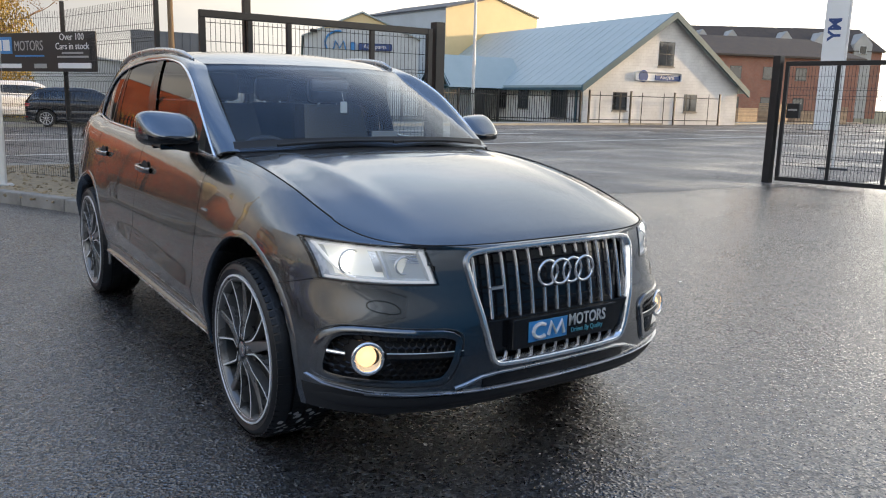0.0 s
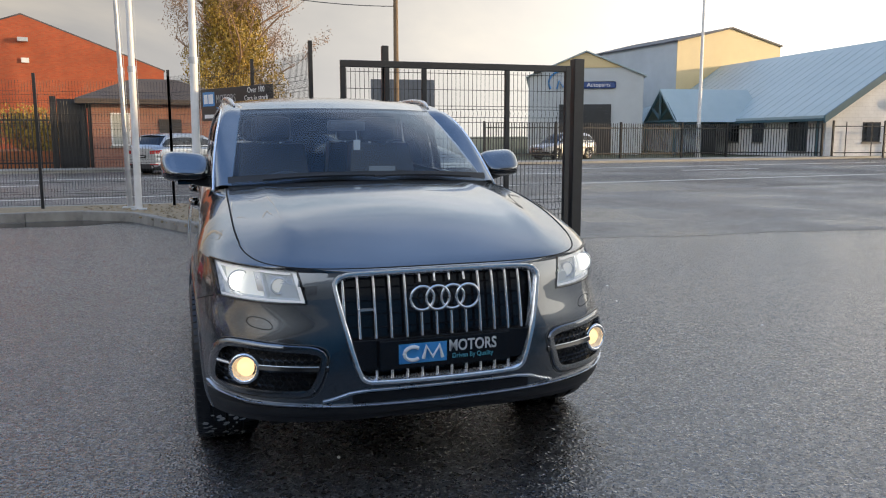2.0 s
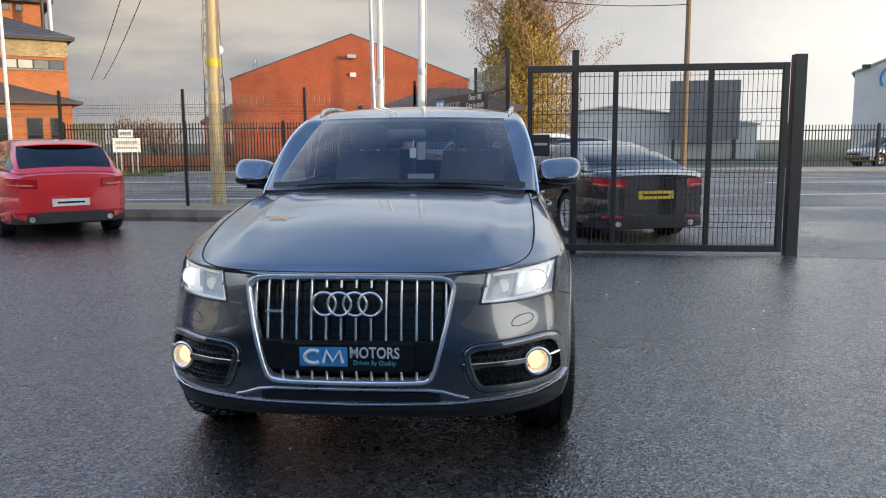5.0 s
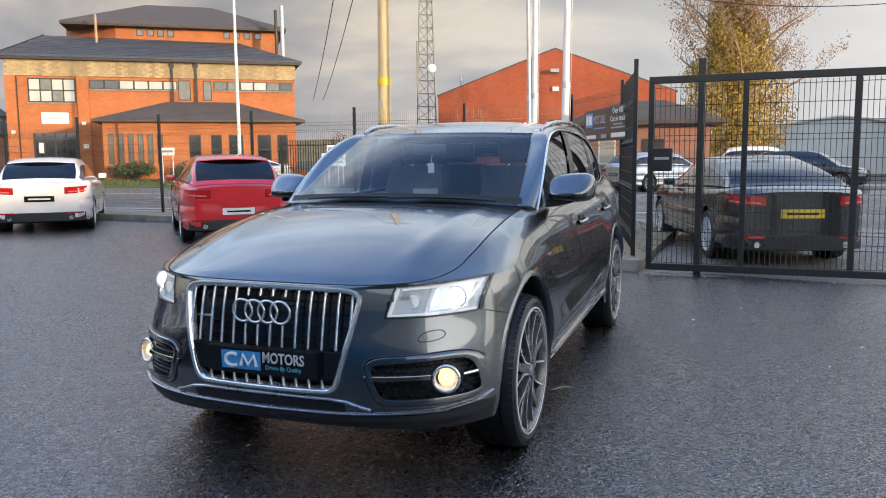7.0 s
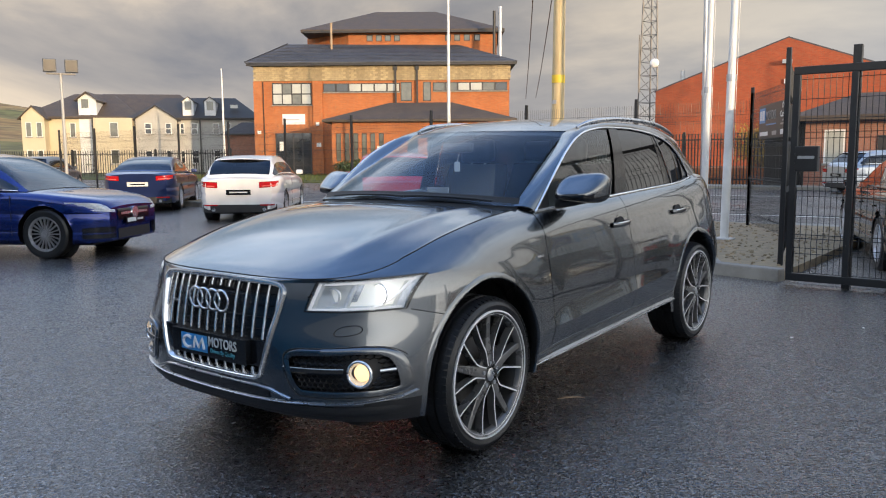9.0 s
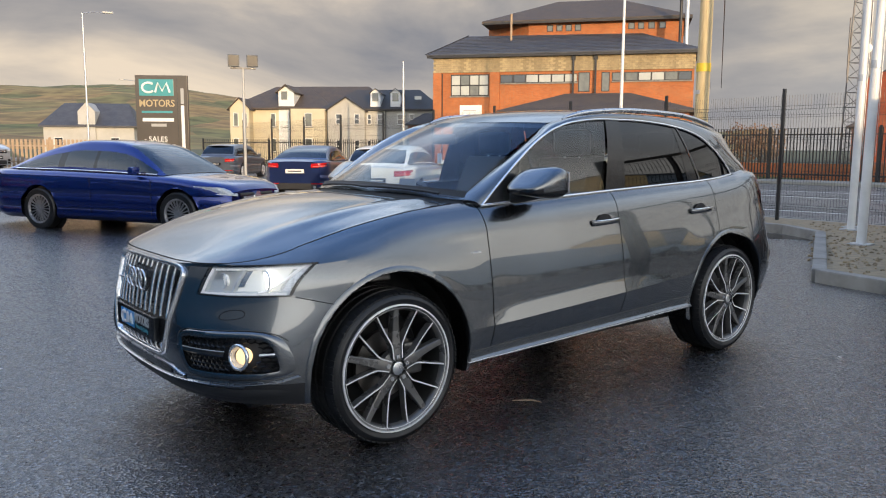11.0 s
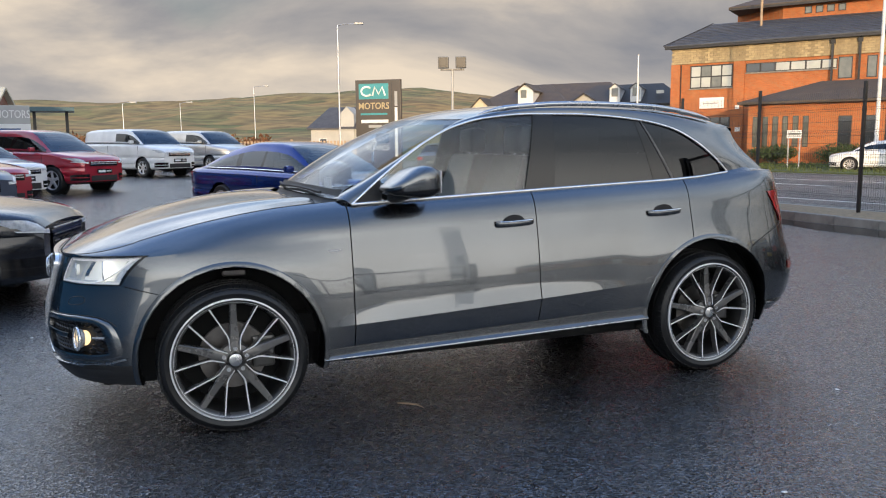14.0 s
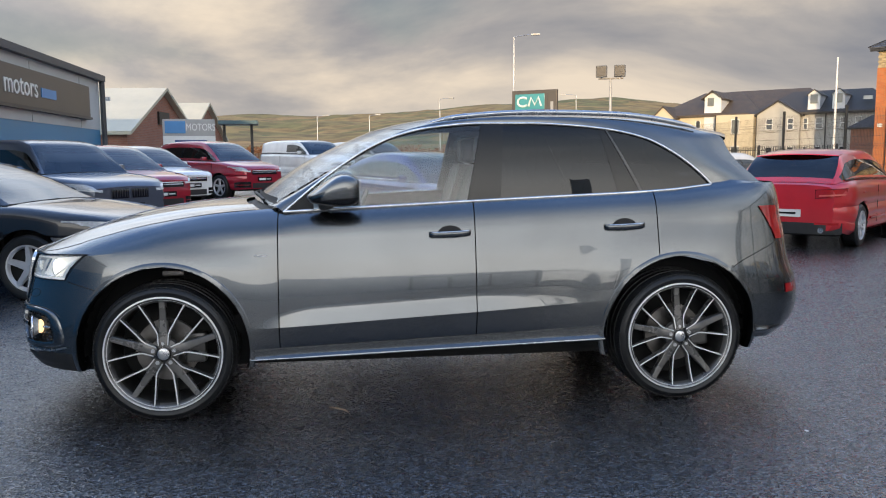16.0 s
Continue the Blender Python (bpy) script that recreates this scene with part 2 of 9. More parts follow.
def asphalt(name, dark, light, wet0, wet1, grain=170.0, patch=0.35, strength=0.9, film=0.5):
    """Open-graded tarmac: stones of a few millimetres, damp film in broad patches."""
    m, n, l, b = nodes_of(name)
    co = n.new("ShaderNodeTexCoord")
    big, mid, st, tone = n.new("ShaderNodeTexNoise"), n.new("ShaderNodeTexNoise"), n.new("ShaderNodeTexVoronoi"), n.new("ShaderNodeTexNoise")
    big.inputs["Scale"].default_value, big.inputs["Detail"].default_value = patch, 5
    mid.inputs["Scale"].default_value, mid.inputs["Detail"].default_value = 6.0, 6
    st.inputs["Scale"].default_value = grain
    tone.inputs["Scale"].default_value, tone.inputs["Detail"].default_value, tone.inputs["Roughness"].default_value = grain * 0.8, 3, 0.7
    for t in (big, mid, st, tone):
        l.new(co.outputs["Object"], t.inputs["Vector"])
    r = n.new("ShaderNodeValToRGB")
    r.color_ramp.elements[0].position, r.color_ramp.elements[0].color = 0.35, (*dark, 1)
    r.color_ramp.elements[1].position, r.color_ramp.elements[1].color = 0.72, (*light, 1)
    add = n.new("ShaderNodeMath")
    add.operation = "MULTIPLY_ADD"
    add.inputs[1].default_value, add.inputs[2].default_value = 0.55, 0.0
    l.new(tone.outputs["Fac"], add.inputs[0])
    add2 = n.new("ShaderNodeMath")
    add2.operation = "MULTIPLY_ADD"
    add2.inputs[1].default_value = 0.45
    l.new(big.outputs["Fac"], add2.inputs[0])
    l.new(add.outputs[0], add2.inputs[2])
    l.new(add2.outputs[0], r.inputs["Fac"])
    # paler chips among the dark stones: wet glints put into the colour
    glint_chip = n.new("ShaderNodeValToRGB")
    glint_chip.color_ramp.elements[0].position, glint_chip.color_ramp.elements[0].color = 0.55, (0.45, 0.45, 0.46, 1)
    glint_chip.color_ramp.elements[1].position, glint_chip.color_ramp.elements[1].color = 0.95, (3.4, 3.3, 3.2, 1)
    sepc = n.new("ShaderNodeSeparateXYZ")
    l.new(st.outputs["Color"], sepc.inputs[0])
    l.new(sepc.outputs[0], glint_chip.inputs["Fac"])
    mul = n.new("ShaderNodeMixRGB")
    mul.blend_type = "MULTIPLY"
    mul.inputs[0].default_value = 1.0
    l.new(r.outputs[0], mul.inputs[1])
    l.new(glint_chip.outputs[0], mul.inputs[2])
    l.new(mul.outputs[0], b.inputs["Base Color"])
    b.inputs["Specular IOR Level"].default_value = film
    if film > 0.6:
        b.inputs["Coat Weight"].default_value, b.inputs["Coat Roughness"].default_value, b.inputs["Coat IOR"].default_value = 1.0, 0.08, 1.85
    wsum = n.new("ShaderNodeMath")
    wsum.operation = "MULTIPLY_ADD"
    wsum.inputs[1].default_value = 0.35
    l.new(mid.outputs["Fac"], wsum.inputs[0])
    l.new(big.outputs["Fac"], wsum.inputs[2])
    rr = n.new("ShaderNodeMapRange")
    rr.inputs["From Min"].default_value, rr.inputs["From Max"].default_value = 0.50, 0.82
    rr.inputs["To Min"].default_value, rr.inputs["To Max"].default_value = wet0, wet1
    l.new(wsum.outputs[0], rr.inputs["Value"])
    # each stone keeps its own polish
    own = n.new("ShaderNodeMath")
    own.operation = "MULTIPLY_ADD"
    own.inputs[1].default_value = 0.30
    l.new(sepc.outputs[1], own.inputs[0])
    l.new(rr.outputs[0], own.inputs[2])
    l.new(own.outputs[0], b.inputs["Roughness"])
    if film > 0.6:
        wetting = n.new("ShaderNodeMapRange")
        wetting.inputs["From Min"].default_value, wetting.inputs["From Max"].default_value = 0.25, 0.75
        wetting.inputs["To Min"].default_value, wetting.inputs["To Max"].default_value = 0.15, 1.0
        l.new(sepc.outputs[2], wetting.inputs["Value"])
        l.new(wetting.outputs[0], b.inputs["Coat Weight"])
    bp = n.new("ShaderNodeBump")
    bp.inputs["Strength"].default_value, bp.inputs["Distance"].default_value = strength, 0.0036
    l.new(st.outputs["Distance"], bp.inputs["Height"])
    bp2 = n.new("ShaderNodeBump")
    bp2.inputs["Strength"].default_value, bp2.inputs["Distance"].default_value = 0.5, 0.004
    l.new(mid.outputs["Fac"], bp2.inputs["Height"])
    l.new(bp.outputs[0], bp2.inputs["Normal"])
    l.new(bp2.outputs[0], b.inputs["Normal"])
    if film > 0.6:
        # the film follows each stone, and every stone lies at its own slight tilt
        lean, tilt, unit = n.new("ShaderNodeVectorMath"), n.new("ShaderNodeVectorMath"), n.new("ShaderNodeVectorMath")
        lean.operation, tilt.operation, unit.operation = "SUBTRACT", "MULTIPLY_ADD", "NORMALIZE"
        lean.inputs[1].default_value = (0.5, 0.5, 0.5)
        tilt.inputs[1].default_value = (0.60, 0.60, 0.0)
        l.new(st.outputs["Color"], lean.inputs[0])
        l.new(lean.outputs[0], tilt.inputs[0])
        l.new(bp2.outputs[0], tilt.inputs[2])
        l.new(tilt.outputs[0], unit.inputs[0])
        l.new(unit.outputs[0], b.inputs["Coat Normal"])
    else:
        l.new(bp2.outputs[0], b.inputs["Coat Normal"])
    return m


def brick_paint(name, c1, c2, mortar, w=0.225, h=0.075):
    """Courses too far off to pick apart: brick pattern at real size, for upright walls."""
    m, n, l, b = nodes_of(name)
    co = n.new("ShaderNodeTexCoord")
    sep, com, ad = n.new("ShaderNodeSeparateXYZ"), n.new("ShaderNodeCombineXYZ"), n.new("ShaderNodeMath")
    l.new(co.outputs["Object"], sep.inputs[0])
    l.new(sep.outputs[0], ad.inputs[0])
    l.new(sep.outputs[1], ad.inputs[1])
    l.new(ad.outputs[0], com.inputs[0])
    l.new(sep.outputs[2], com.inputs[1])
    br = n.new("ShaderNodeTexBrick")
    br.inputs["Color1"].default_value, br.inputs["Color2"].default_value, br.inputs["Mortar"].default_value = (*c1, 1), (*c2, 1), (*mortar, 1)
    br.inputs["Scale"].default_value = 1.0
    br.inputs["Brick Width"].default_value, br.inputs["Row Height"].default_value, br.inputs["Mortar Size"].default_value = w, h, 0.008
    l.new(com.outputs[0], br.inputs["Vector"])
    t = n.new("ShaderNodeTexNoise")
    t.inputs["Scale"].default_value, t.inputs["Detail"].default_value = 0.7, 6
    l.new(co.outputs["Object"], t.inputs["Vector"])
    mx = n.new("ShaderNodeMixRGB")
    mx.blend_type = "MULTIPLY"
    mx.inputs[0].default_value = 0.5
    l.new(br.outputs["Color"], mx.inputs[1])
    l.new(t.outputs["Fac"], mx.inputs[2])
    hs = n.new("ShaderNodeHueSaturation")
    hs.inputs["Value"].default_value = 1.5
    l.new(mx.outputs[0], hs.inputs["Color"])
    l.new(hs.outputs[0], b.inputs["Base Color"])
    b.inputs["Roughness"].default_value = 0.85
    return m


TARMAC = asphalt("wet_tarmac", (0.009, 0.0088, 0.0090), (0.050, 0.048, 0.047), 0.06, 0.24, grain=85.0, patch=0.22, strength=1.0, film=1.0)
ROAD = asphalt("road_tarmac", (0.036, 0.032, 0.028), (0.18, 0.152, 0.122), 0.10, 0.66, grain=120, patch=0.24, strength=0.4, film=0.6)
APRON = asphalt("worn_apron_tarmac", (0.040, 0.038, 0.036), (0.27, 0.235, 0.195), 0.10, 0.60, grain=110, patch=0.42, strength=0.4, film=0.6)
CONCRETE = material("kerb_concrete", (0.31, 0.285, 0.245), (0.17, 0.155, 0.135), 3.0, 0.8, bump=0.5, bscale=90)
PAVING = material("pavement_concrete", (0.33, 0.31, 0.27), (0.22, 0.21, 0.17), 0.8, 0.75, bump=0.4, bscale=60)
GRAVEL = material("straw_gravel", (0.36, 0.27, 0.16), (0.20, 0.15, 0.09), 9, 0.9, bump=0.6, bscale=40, vary=0.3, island=True)
EARTH = material("field_ground", (0.10, 0.11, 0.05), (0.06, 0.06, 0.035), 0.05, 0.95)
GRASS = material("grass", (0.11, 0.14, 0.03), (0.06, 0.075, 0.02), 1.5, 0.9, bump=0.8, bscale=30, vary=0.25, island=True)
LINE = material("road_paint", (0.80, 0.78, 0.72), (0.55, 0.53, 0.48), 2.5, 0.7)
BLACKSTEEL = material("black_powder_coat", (0.016, 0.017, 0.018), (0.010, 0.010, 0.011), 8, 0.42, bump=0.15, bscale=300)
GALV = material("galvanised_steel", (0.55, 0.56, 0.57), (0.38, 0.39, 0.40), 5, 0.42, metal=0.7)
WHITEPOLE = material("white_gloss_pole", (0.78, 0.78, 0.76), (0.62, 0.61, 0.58), 2, 0.35)
WOODPOLE = material("weathered_pole", (0.62, 0.50, 0.28), (0.42, 0.32, 0.17), 3, 0.85, bump=0.6, bscale=50, stretch=(6, 6, 0.5))
BROWNPOLE = material("creosoted_pole", (0.22, 0.15, 0.085), (0.13, 0.09, 0.055), 3, 0.85, bump=0.6, bscale=50, stretch=(6, 6, 0.5))
REDBRICK = brick_paint("red_brick", (0.42, 0.125, 0.036), (0.33, 0.092, 0.028), (0.28, 0.16, 0.08))
HALLBRICK = brick_paint("hall_brick", (0.38, 0.078, 0.028), (0.30, 0.058, 0.022), (0.24, 0.10, 0.055))
PINKBRICK = brick_paint("brown_brick", (0.30, 0.13, 0.085), (0.24, 0.10, 0.07), (0.25, 0.18, 0.14))
SLATE = material("slate_roof", (0.085, 0.085, 0.09), (0.045, 0.045, 0.05), 1.2, 0.65, bump=0.4, bscale=12)
BROWNROOF = material("brown_roof_tile", (0.10, 0.075, 0.055), (0.06, 0.045, 0.035), 1.5, 0.8, bump=0.5, bscale=10)
SHINGLEROW = material("tan_shingle_course", (0.44, 0.34, 0.19), (0.30, 0.23, 0.13), 4, 0.85, vary=0.22, island=True)
SHINGLE = material("tan_shingle", (0.36, 0.29, 0.18), (0.24, 0.19, 0.12), 4, 0.85, vary=0.18)
RENDERED = material("pale_render", (0.46, 0.45, 0.42), (0.38, 0.37, 0.34), 0.6, 0.85, bump=0.2, bscale=40)
CREAMWALL = material("cream_render", (0.60, 0.53, 0.38), (0.52, 0.45, 0.32), 0.6, 0.85, bump=0.2, bscale=40)
MASTSTEEL = material("weathered_steel", (0.20, 0.19, 0.18), (0.12, 0.115, 0.11), 2, 0.6, metal=0.3)
BLOCKWALL = brick_paint("painted_block", (0.60, 0.59, 0.57), (0.57, 0.56, 0.54), (0.47, 0.46, 0.44), 0.45, 0.225)
CREAMCLAD = material("cream_cladding", (0.66, 0.52, 0.28), (0.60, 0.47, 0.25), 0.4, 0.55)
GREYCLAD = material("grey_cladding", (0.50, 0.53, 0.54), (0.42, 0.45, 0.46), 0.4, 0.5)
BLUECLAD = material("blue_cladding", (0.05, 0.22, 0.40), (0.045, 0.19, 0.35), 0.4, 0.4)
TEALROOF = material("blue_green_metal_roof", (0.37, 0.44, 0.44), (0.31, 0.385, 0.39), 0.5, 0.42)
TEALTRIM = material("blue_green_trim", (0.05, 0.11, 0.13), (0.04, 0.09, 0.11), 0.8, 0.45)
GREENROOF = material("pale_metal_roof", (0.55, 0.52, 0.40), (0.46, 0.44, 0.34), 0.7, 0.5)
DARKPANE = material("dark_window", (0.03, 0.035, 0.04), (0.015, 0.018, 0.02), 0.8, 0.08, spec=0.8)
# pale panes: the bright sky they mirror is put into the colour
PALEPANE = material("pale_reflection_window", (0.46, 0.46, 0.40), (0.34, 0.35, 0.32), 0.9, 0.12, spec=0.8)
MIDPANE = material("mid_tone_window", (0.15, 0.15, 0.12), (0.07, 0.075, 0.065), 0.9, 0.12, spec=0.8)
WHITEFRAME = material("white_window_frame", (0.75, 0.75, 0.73), (0.65, 0.65, 0.63), 2, 0.4)
DARKFRAME = material("dark_window_frame", (0.035, 0.03, 0.028), (0.02, 0.02, 0.02), 2, 0.5)
SHUTTER = material("dark_roller_shutter", (0.035, 0.04, 0.045), (0.025, 0.028, 0.03), 1, 0.45)
DARKCLAD = material("dark_panel", (0.07, 0.075, 0.085), (0.05, 0.055, 0.06), 0.6, 0.5)
PANELGREY = material("blue_grey_panel", (0.15, 0.16, 0.18), (0.11, 0.12, 0.135), 0.6, 0.5)
SIGNBROWN = material("sign_taupe", (0.085, 0.072, 0.058), (0.07, 0.06, 0.05), 0.8, 0.4)
SIGNDARK = material("sign_charcoal", (0.03, 0.03, 0.033), (0.022, 0.022, 0.025), 1.0, 0.4)
TEAL = material("sign_teal", (0.06, 0.30, 0.32), (0.05, 0.25, 0.27), 1.0, 0.35)
SIGNBLUE = material("sign_blue", (0.05, 0.25, 0.55), (0.045, 0.22, 0.5), 1.0, 0.35)
SIGNNAVY = material("sign_navy", (0.03, 0.07, 0.22), (0.025, 0.06, 0.19), 1.0, 0.4)
SIGNWHITE = material("sign_white", (0.80, 0.80, 0.78), (0.72, 0.72, 0.70), 1.0, 0.4)
SIGNGREY = material("sign_grey", (0.40, 0.40, 0.39), (0.34, 0.34, 0.33), 1.0, 0.4)
GOLD = material("sign_gold", (0.46, 0.36, 0.20), (0.40, 0.31, 0.17), 1.0, 0.4)
YELLOW = material("yellow_tape", (0.75, 0.55, 0.03), (0.6, 0.42, 0.03), 3.0, 0.5)
BARK = material("bark", (0.16, 0.115, 0.075), (0.09, 0.065, 0.045), 5, 0.9, bump=0.8, bscale=30)
TWIG = material("twig", (0.36, 0.23, 0.14), (0.24, 0.155, 0.10), 5, 0.9)
LEAF = material("ivy_leaf", (0.48, 0.31, 0.05), (0.22, 0.165, 0.03), 1.2, 0.7, vary=0.4, island=True)
HEDGE = material("hedge_leaf", (0.055, 0.085, 0.02), (0.03, 0.05, 0.012), 1.2, 0.7, vary=0.4, island=True)
TIMBER = material("pallet_timber", (0.42, 0.30, 0.19), (0.28, 0.2, 0.13), 3, 0.8, vary=0.2)
PALECLAD = material("pale_cladding", (0.74, 0.73, 0.71), (0.66, 0.65, 0.63), 0.5, 0.6)
PLASTER = material("plain_wall", (0.35, 0.34, 0.33), (0.28, 0.27, 0.26), 0.5, 0.8)

# ---- geometry helpers ----
def mesh_of(name, bm, mat, smooth=None):
    me = bpy.data.meshes.new(name)
    bm.normal_update()
    bm.to_mesh(me)
    bm.free()
    for m in mat if isinstance(mat, (list, tuple)) else [mat]:
        me.materials.append(m)
    if smooth is not None:
        me.polygons.foreach_set("use_smooth", [True] * len(me.polygons))
        if smooth < 179:
            me.set_sharp_from_angle(angle=radians(smooth))
    return me


def thing(name, m, label, category, group="", kind=""):
    """An Empty at the base of a thing, to parent its parts."""
    ob = new(name)
    ob.empty_display_size = 0.1
    ob.matrix_basis = m
    return tagged(ob, label, category, group, kind)


def part(name, bm, mat, parent, label="", smooth=None):
    ob = new(name, mesh_of(name, bm, mat, smooth))
    ob.parent = parent
    if label:
        ob["label"] = label
    return ob


def solo(name, bm, mat, label, category, group="", kind="", smooth=None, m=None):
    ob = new(name, mesh_of(name, bm, mat, smooth))
    if m is not None:
        ob.matrix_basis = m
    return tagged(ob, label, category, group, kind)


def box(bm, x0, y0, z0, x1, y1, z1, bevel=0.0, mat=0, m=None):
    r = bmesh.ops.create_cube(bm, size=1.0)
    vs = r["verts"]
    for v in vs:
        v.co = Vector((x0 + (v.co.x + 0.5) * (x1 - x0), y0 + (v.co.y + 0.5) * (y1 - y0), z0 + (v.co.z + 0.5) * (z1 - z0)))
    if m is not None:
        bmesh.ops.transform(bm, matrix=m, verts=vs)
    fs = {f for v in vs for f in v.link_faces}
    for f in fs:
        f.material_index = mat
    if bevel:
        es = list({e for f in fs for e in f.edges})
        bmesh.ops.bevel(bm, geom=es, offset=bevel, segments=2, affect="EDGES", profile=0.6)
    return bm


def boxm(*a, **k):
    return box(bmesh.new(), *a, **k)


def cyl(bm, p, q, r, r2=None, seg=12, caps=True):
    p, q = Vector(p), Vector(q)
    d = q - p
    rot = d.to_track_quat("Z", "Y").to_matrix().to_4x4()
    res = bmesh.ops.create_cone(bm, cap_ends=caps, segments=seg, radius1=r, radius2=r if r2 is None else r2, depth=d.length)
    bmesh.ops.transform(bm, matrix=Matrix.Translation((p + q) / 2) @ rot, verts=res["verts"])
    return bm


def prism(bm, pts, axis, a, b):
    """Extrude a closed 2D outline along x, y or z from a to b; the outline's two axes keep their order."""
    def at(p, d):
        return {"x": (d, p[0], p[1]), "y": (p[0], d, p[1]), "z": (p[0], p[1], d)}[axis]
    lo, hi = [bm.verts.new(at(p, a)) for p in pts], [bm.verts.new(at(p, b)) for p in pts]
    n = len(pts)
    fs = [bm.faces.new(lo), bm.faces.new(hi[::-1])]
    for i in range(n):
        fs.append(bm.faces.new((lo[i], hi[i], hi[(i + 1) % n], lo[(i + 1) % n])))
    bmesh.ops.recalc_face_normals(bm, faces=fs)
    return bm


def grid(bm, rows, close=False, mat=0):
    """A skin over rows of points."""
    vs = [[bm.verts.new(p) for p in r] for r in rows]
    for i in range(len(vs) - 1):
        a, b = vs[i], vs[i + 1]
        for j in range(len(a) - (0 if close else 1)):
            k = (j + 1) % len(a)
            try:
                bm.faces.new((a[j], a[k], b[k], b[j])).material_index = mat
            except ValueError:
                pass
    return vs


def tube(bm, pts, r, seg=8, close=False, rad=None):
    """A round bar along a line of points."""
    pts = [Vector(p) for p in pts]
    n = len(pts)
    rings = []
    for i, p in enumerate(pts):
        d = (pts[(i + 1) % n] - pts[i - 1]) if close else (pts[min(i + 1, n - 1)] - pts[max(i - 1, 0)])
        q = d.to_track_quat("Z", "Y")
        rr = rad[i] if rad else r
        rings.append([p + q @ Vector((rr * math.cos(a * math.tau / seg), rr * math.sin(a * math.tau / seg), 0)) for a in range(seg)])
    if close:
        rings.append(rings[0])
    vs = grid(bm, rings, close=True)
    if not close:
        bm.faces.new(vs[0][::-1])
        bm.faces.new(vs[-1])
    return bm


def spline(xs, ys):
    """A smooth function through points (monotone cubic)."""
    xs, ys = np.array(xs, float), np.array(ys, float)
    h, d = np.diff(xs), np.diff(ys) / np.diff(xs)
    m = np.zeros(len(xs))
    m[0], m[-1] = d[0], d[-1]
    for i in range(1, len(xs) - 1):
        if d[i - 1] * d[i] > 0:
            w1, w2 = 2 * h[i] + h[i - 1], h[i] + 2 * h[i - 1]
            m[i] = (w1 + w2) / (w1 / d[i - 1] + w2 / d[i])

    def f(x):
        x = min(max(x, xs[0]), xs[-1])
        i = int(min(max(np.searchsorted(xs, x) - 1, 0), len(xs) - 2))
        t = (x - xs[i]) / h[i]
        return float((1 + 2 * t) * (1 - t) ** 2 * ys[i] + t * (1 - t) ** 2 * h[i] * m[i] + t * t * (3 - 2 * t) * ys[i + 1] + t * t * (t - 1) * h[i] * m[i + 1])
    return f


def words(text, size, mat, m, parent, name="lettering", align="CENTER", depth=0.002, squeeze=1.0, bold=0.0):
    """Raised letters in the built-in font, as a mesh. They stand in the local xz plane, facing -y."""
    cu = bpy.data.curves.new(name, "FONT")
    cu.body, cu.size, cu.align_x, cu.align_y, cu.extrude, cu.resolution_u, cu.offset = text, size, align, "CENTER", depth, 3, bold
    tmp = bpy.data.objects.new(name, cu)
    me = bpy.data.meshes.new_from_object(tmp)
    bpy.data.objects.remove(tmp)
    bpy.data.curves.remove(cu)
    me.transform(m @ pose(0, 0, 0, 90) @ Matrix.Diagonal((squeeze, 1, 1, 1)))
    me.materials.clear()
    me.materials.append(mat)
    ob = new(name, me)
    ob.parent = parent
    return ob


def smooth01(a, b, x):
    t = min(max((x - a) / (b - a), 0.0), 1.0)
    return t * t * (3 - 2 * t)


def lift(x, y):
    """The yard rises a little towards the far row of cars."""
    return 0.03 * min(max(0.0, -x - 10.0), 14.0) * (1 - smooth01(4.0, 8.5, y))

# ---- ground ----
def ground_sheet():
    bm = bmesh.new()
    s = 2600.0
    bm.faces.new([bm.verts.new(p) for p in ((-s, -s, -0.03), (s, -s, -0.03), (s, s, -0.03), (-s, s, -0.03))])
    solo("ground", bm, EARTH, "dull green and brown open ground to the horizon", "ground", kind="structure")
    bm = bmesh.new()
    xs = [-70 + 2.0 * i for i in range(61)] + [60, 75]
    ys = [-45, -30] + [-20 + 2.0 * i for i in range(16)] + [12.2]
    grid(bm, [[(x, y, lift(x, y)) for x in xs] for y in ys])
    bm.normal_update()
    solo("yard_tarmac", bm, TARMAC, "dark wet tarmac of the car sales yard", "tarmac", kind="structure", smooth=180)


def road_y(x, off):
    """Lines that run along the road: its middle lies at off = 0."""
    return 21.4 + 0.105 * x + off


def road_strip(name, o0, o1, z0, mat, label, cat, x0=-160, x1=120, top=None):
    bm = bmesh.new()
    top = z0 if top is None else top
    prism(bm, [(x0, road_y(x0, o0)), (x1, road_y(x1, o0)), (x1, road_y(x1, o1)), (x0, road_y(x0, o1))], "z", -0.028, top)
    return solo(name, bm, mat, label, cat, kind="structure")


ground_sheet()
road_strip("road", -9.2, 8.6, 0.0, ROAD, "worn grey tarmac road with white lane lines", "road", top=-0.004)
# the tarmac mouth between the gate and the road
bm = bmesh.new()
lip = [(0.95 + 0.55 * i, 5.92 - 0.05 * i + 0.07 * math.sin(i * 1.3) + 0.05 * math.sin(i * 3.1)) for i in range(24)]
prism(bm, [(0.95, road_y(0.95, -9.2))] + lip + [(75.0, 4.6), (75.0, road_y(75, -9.2))], "z", -0.02, 0.003)
solo("yard_entrance", bm, APRON, "paler patchy damp tarmac apron between yard and road", "tarmac", kind="structure")
road_strip("far_pavement", 8.6, 11.0, 0.11, PAVING, "pale concrete pavement across the road", "pavement", -14, 80)
bm = bmesh.new()
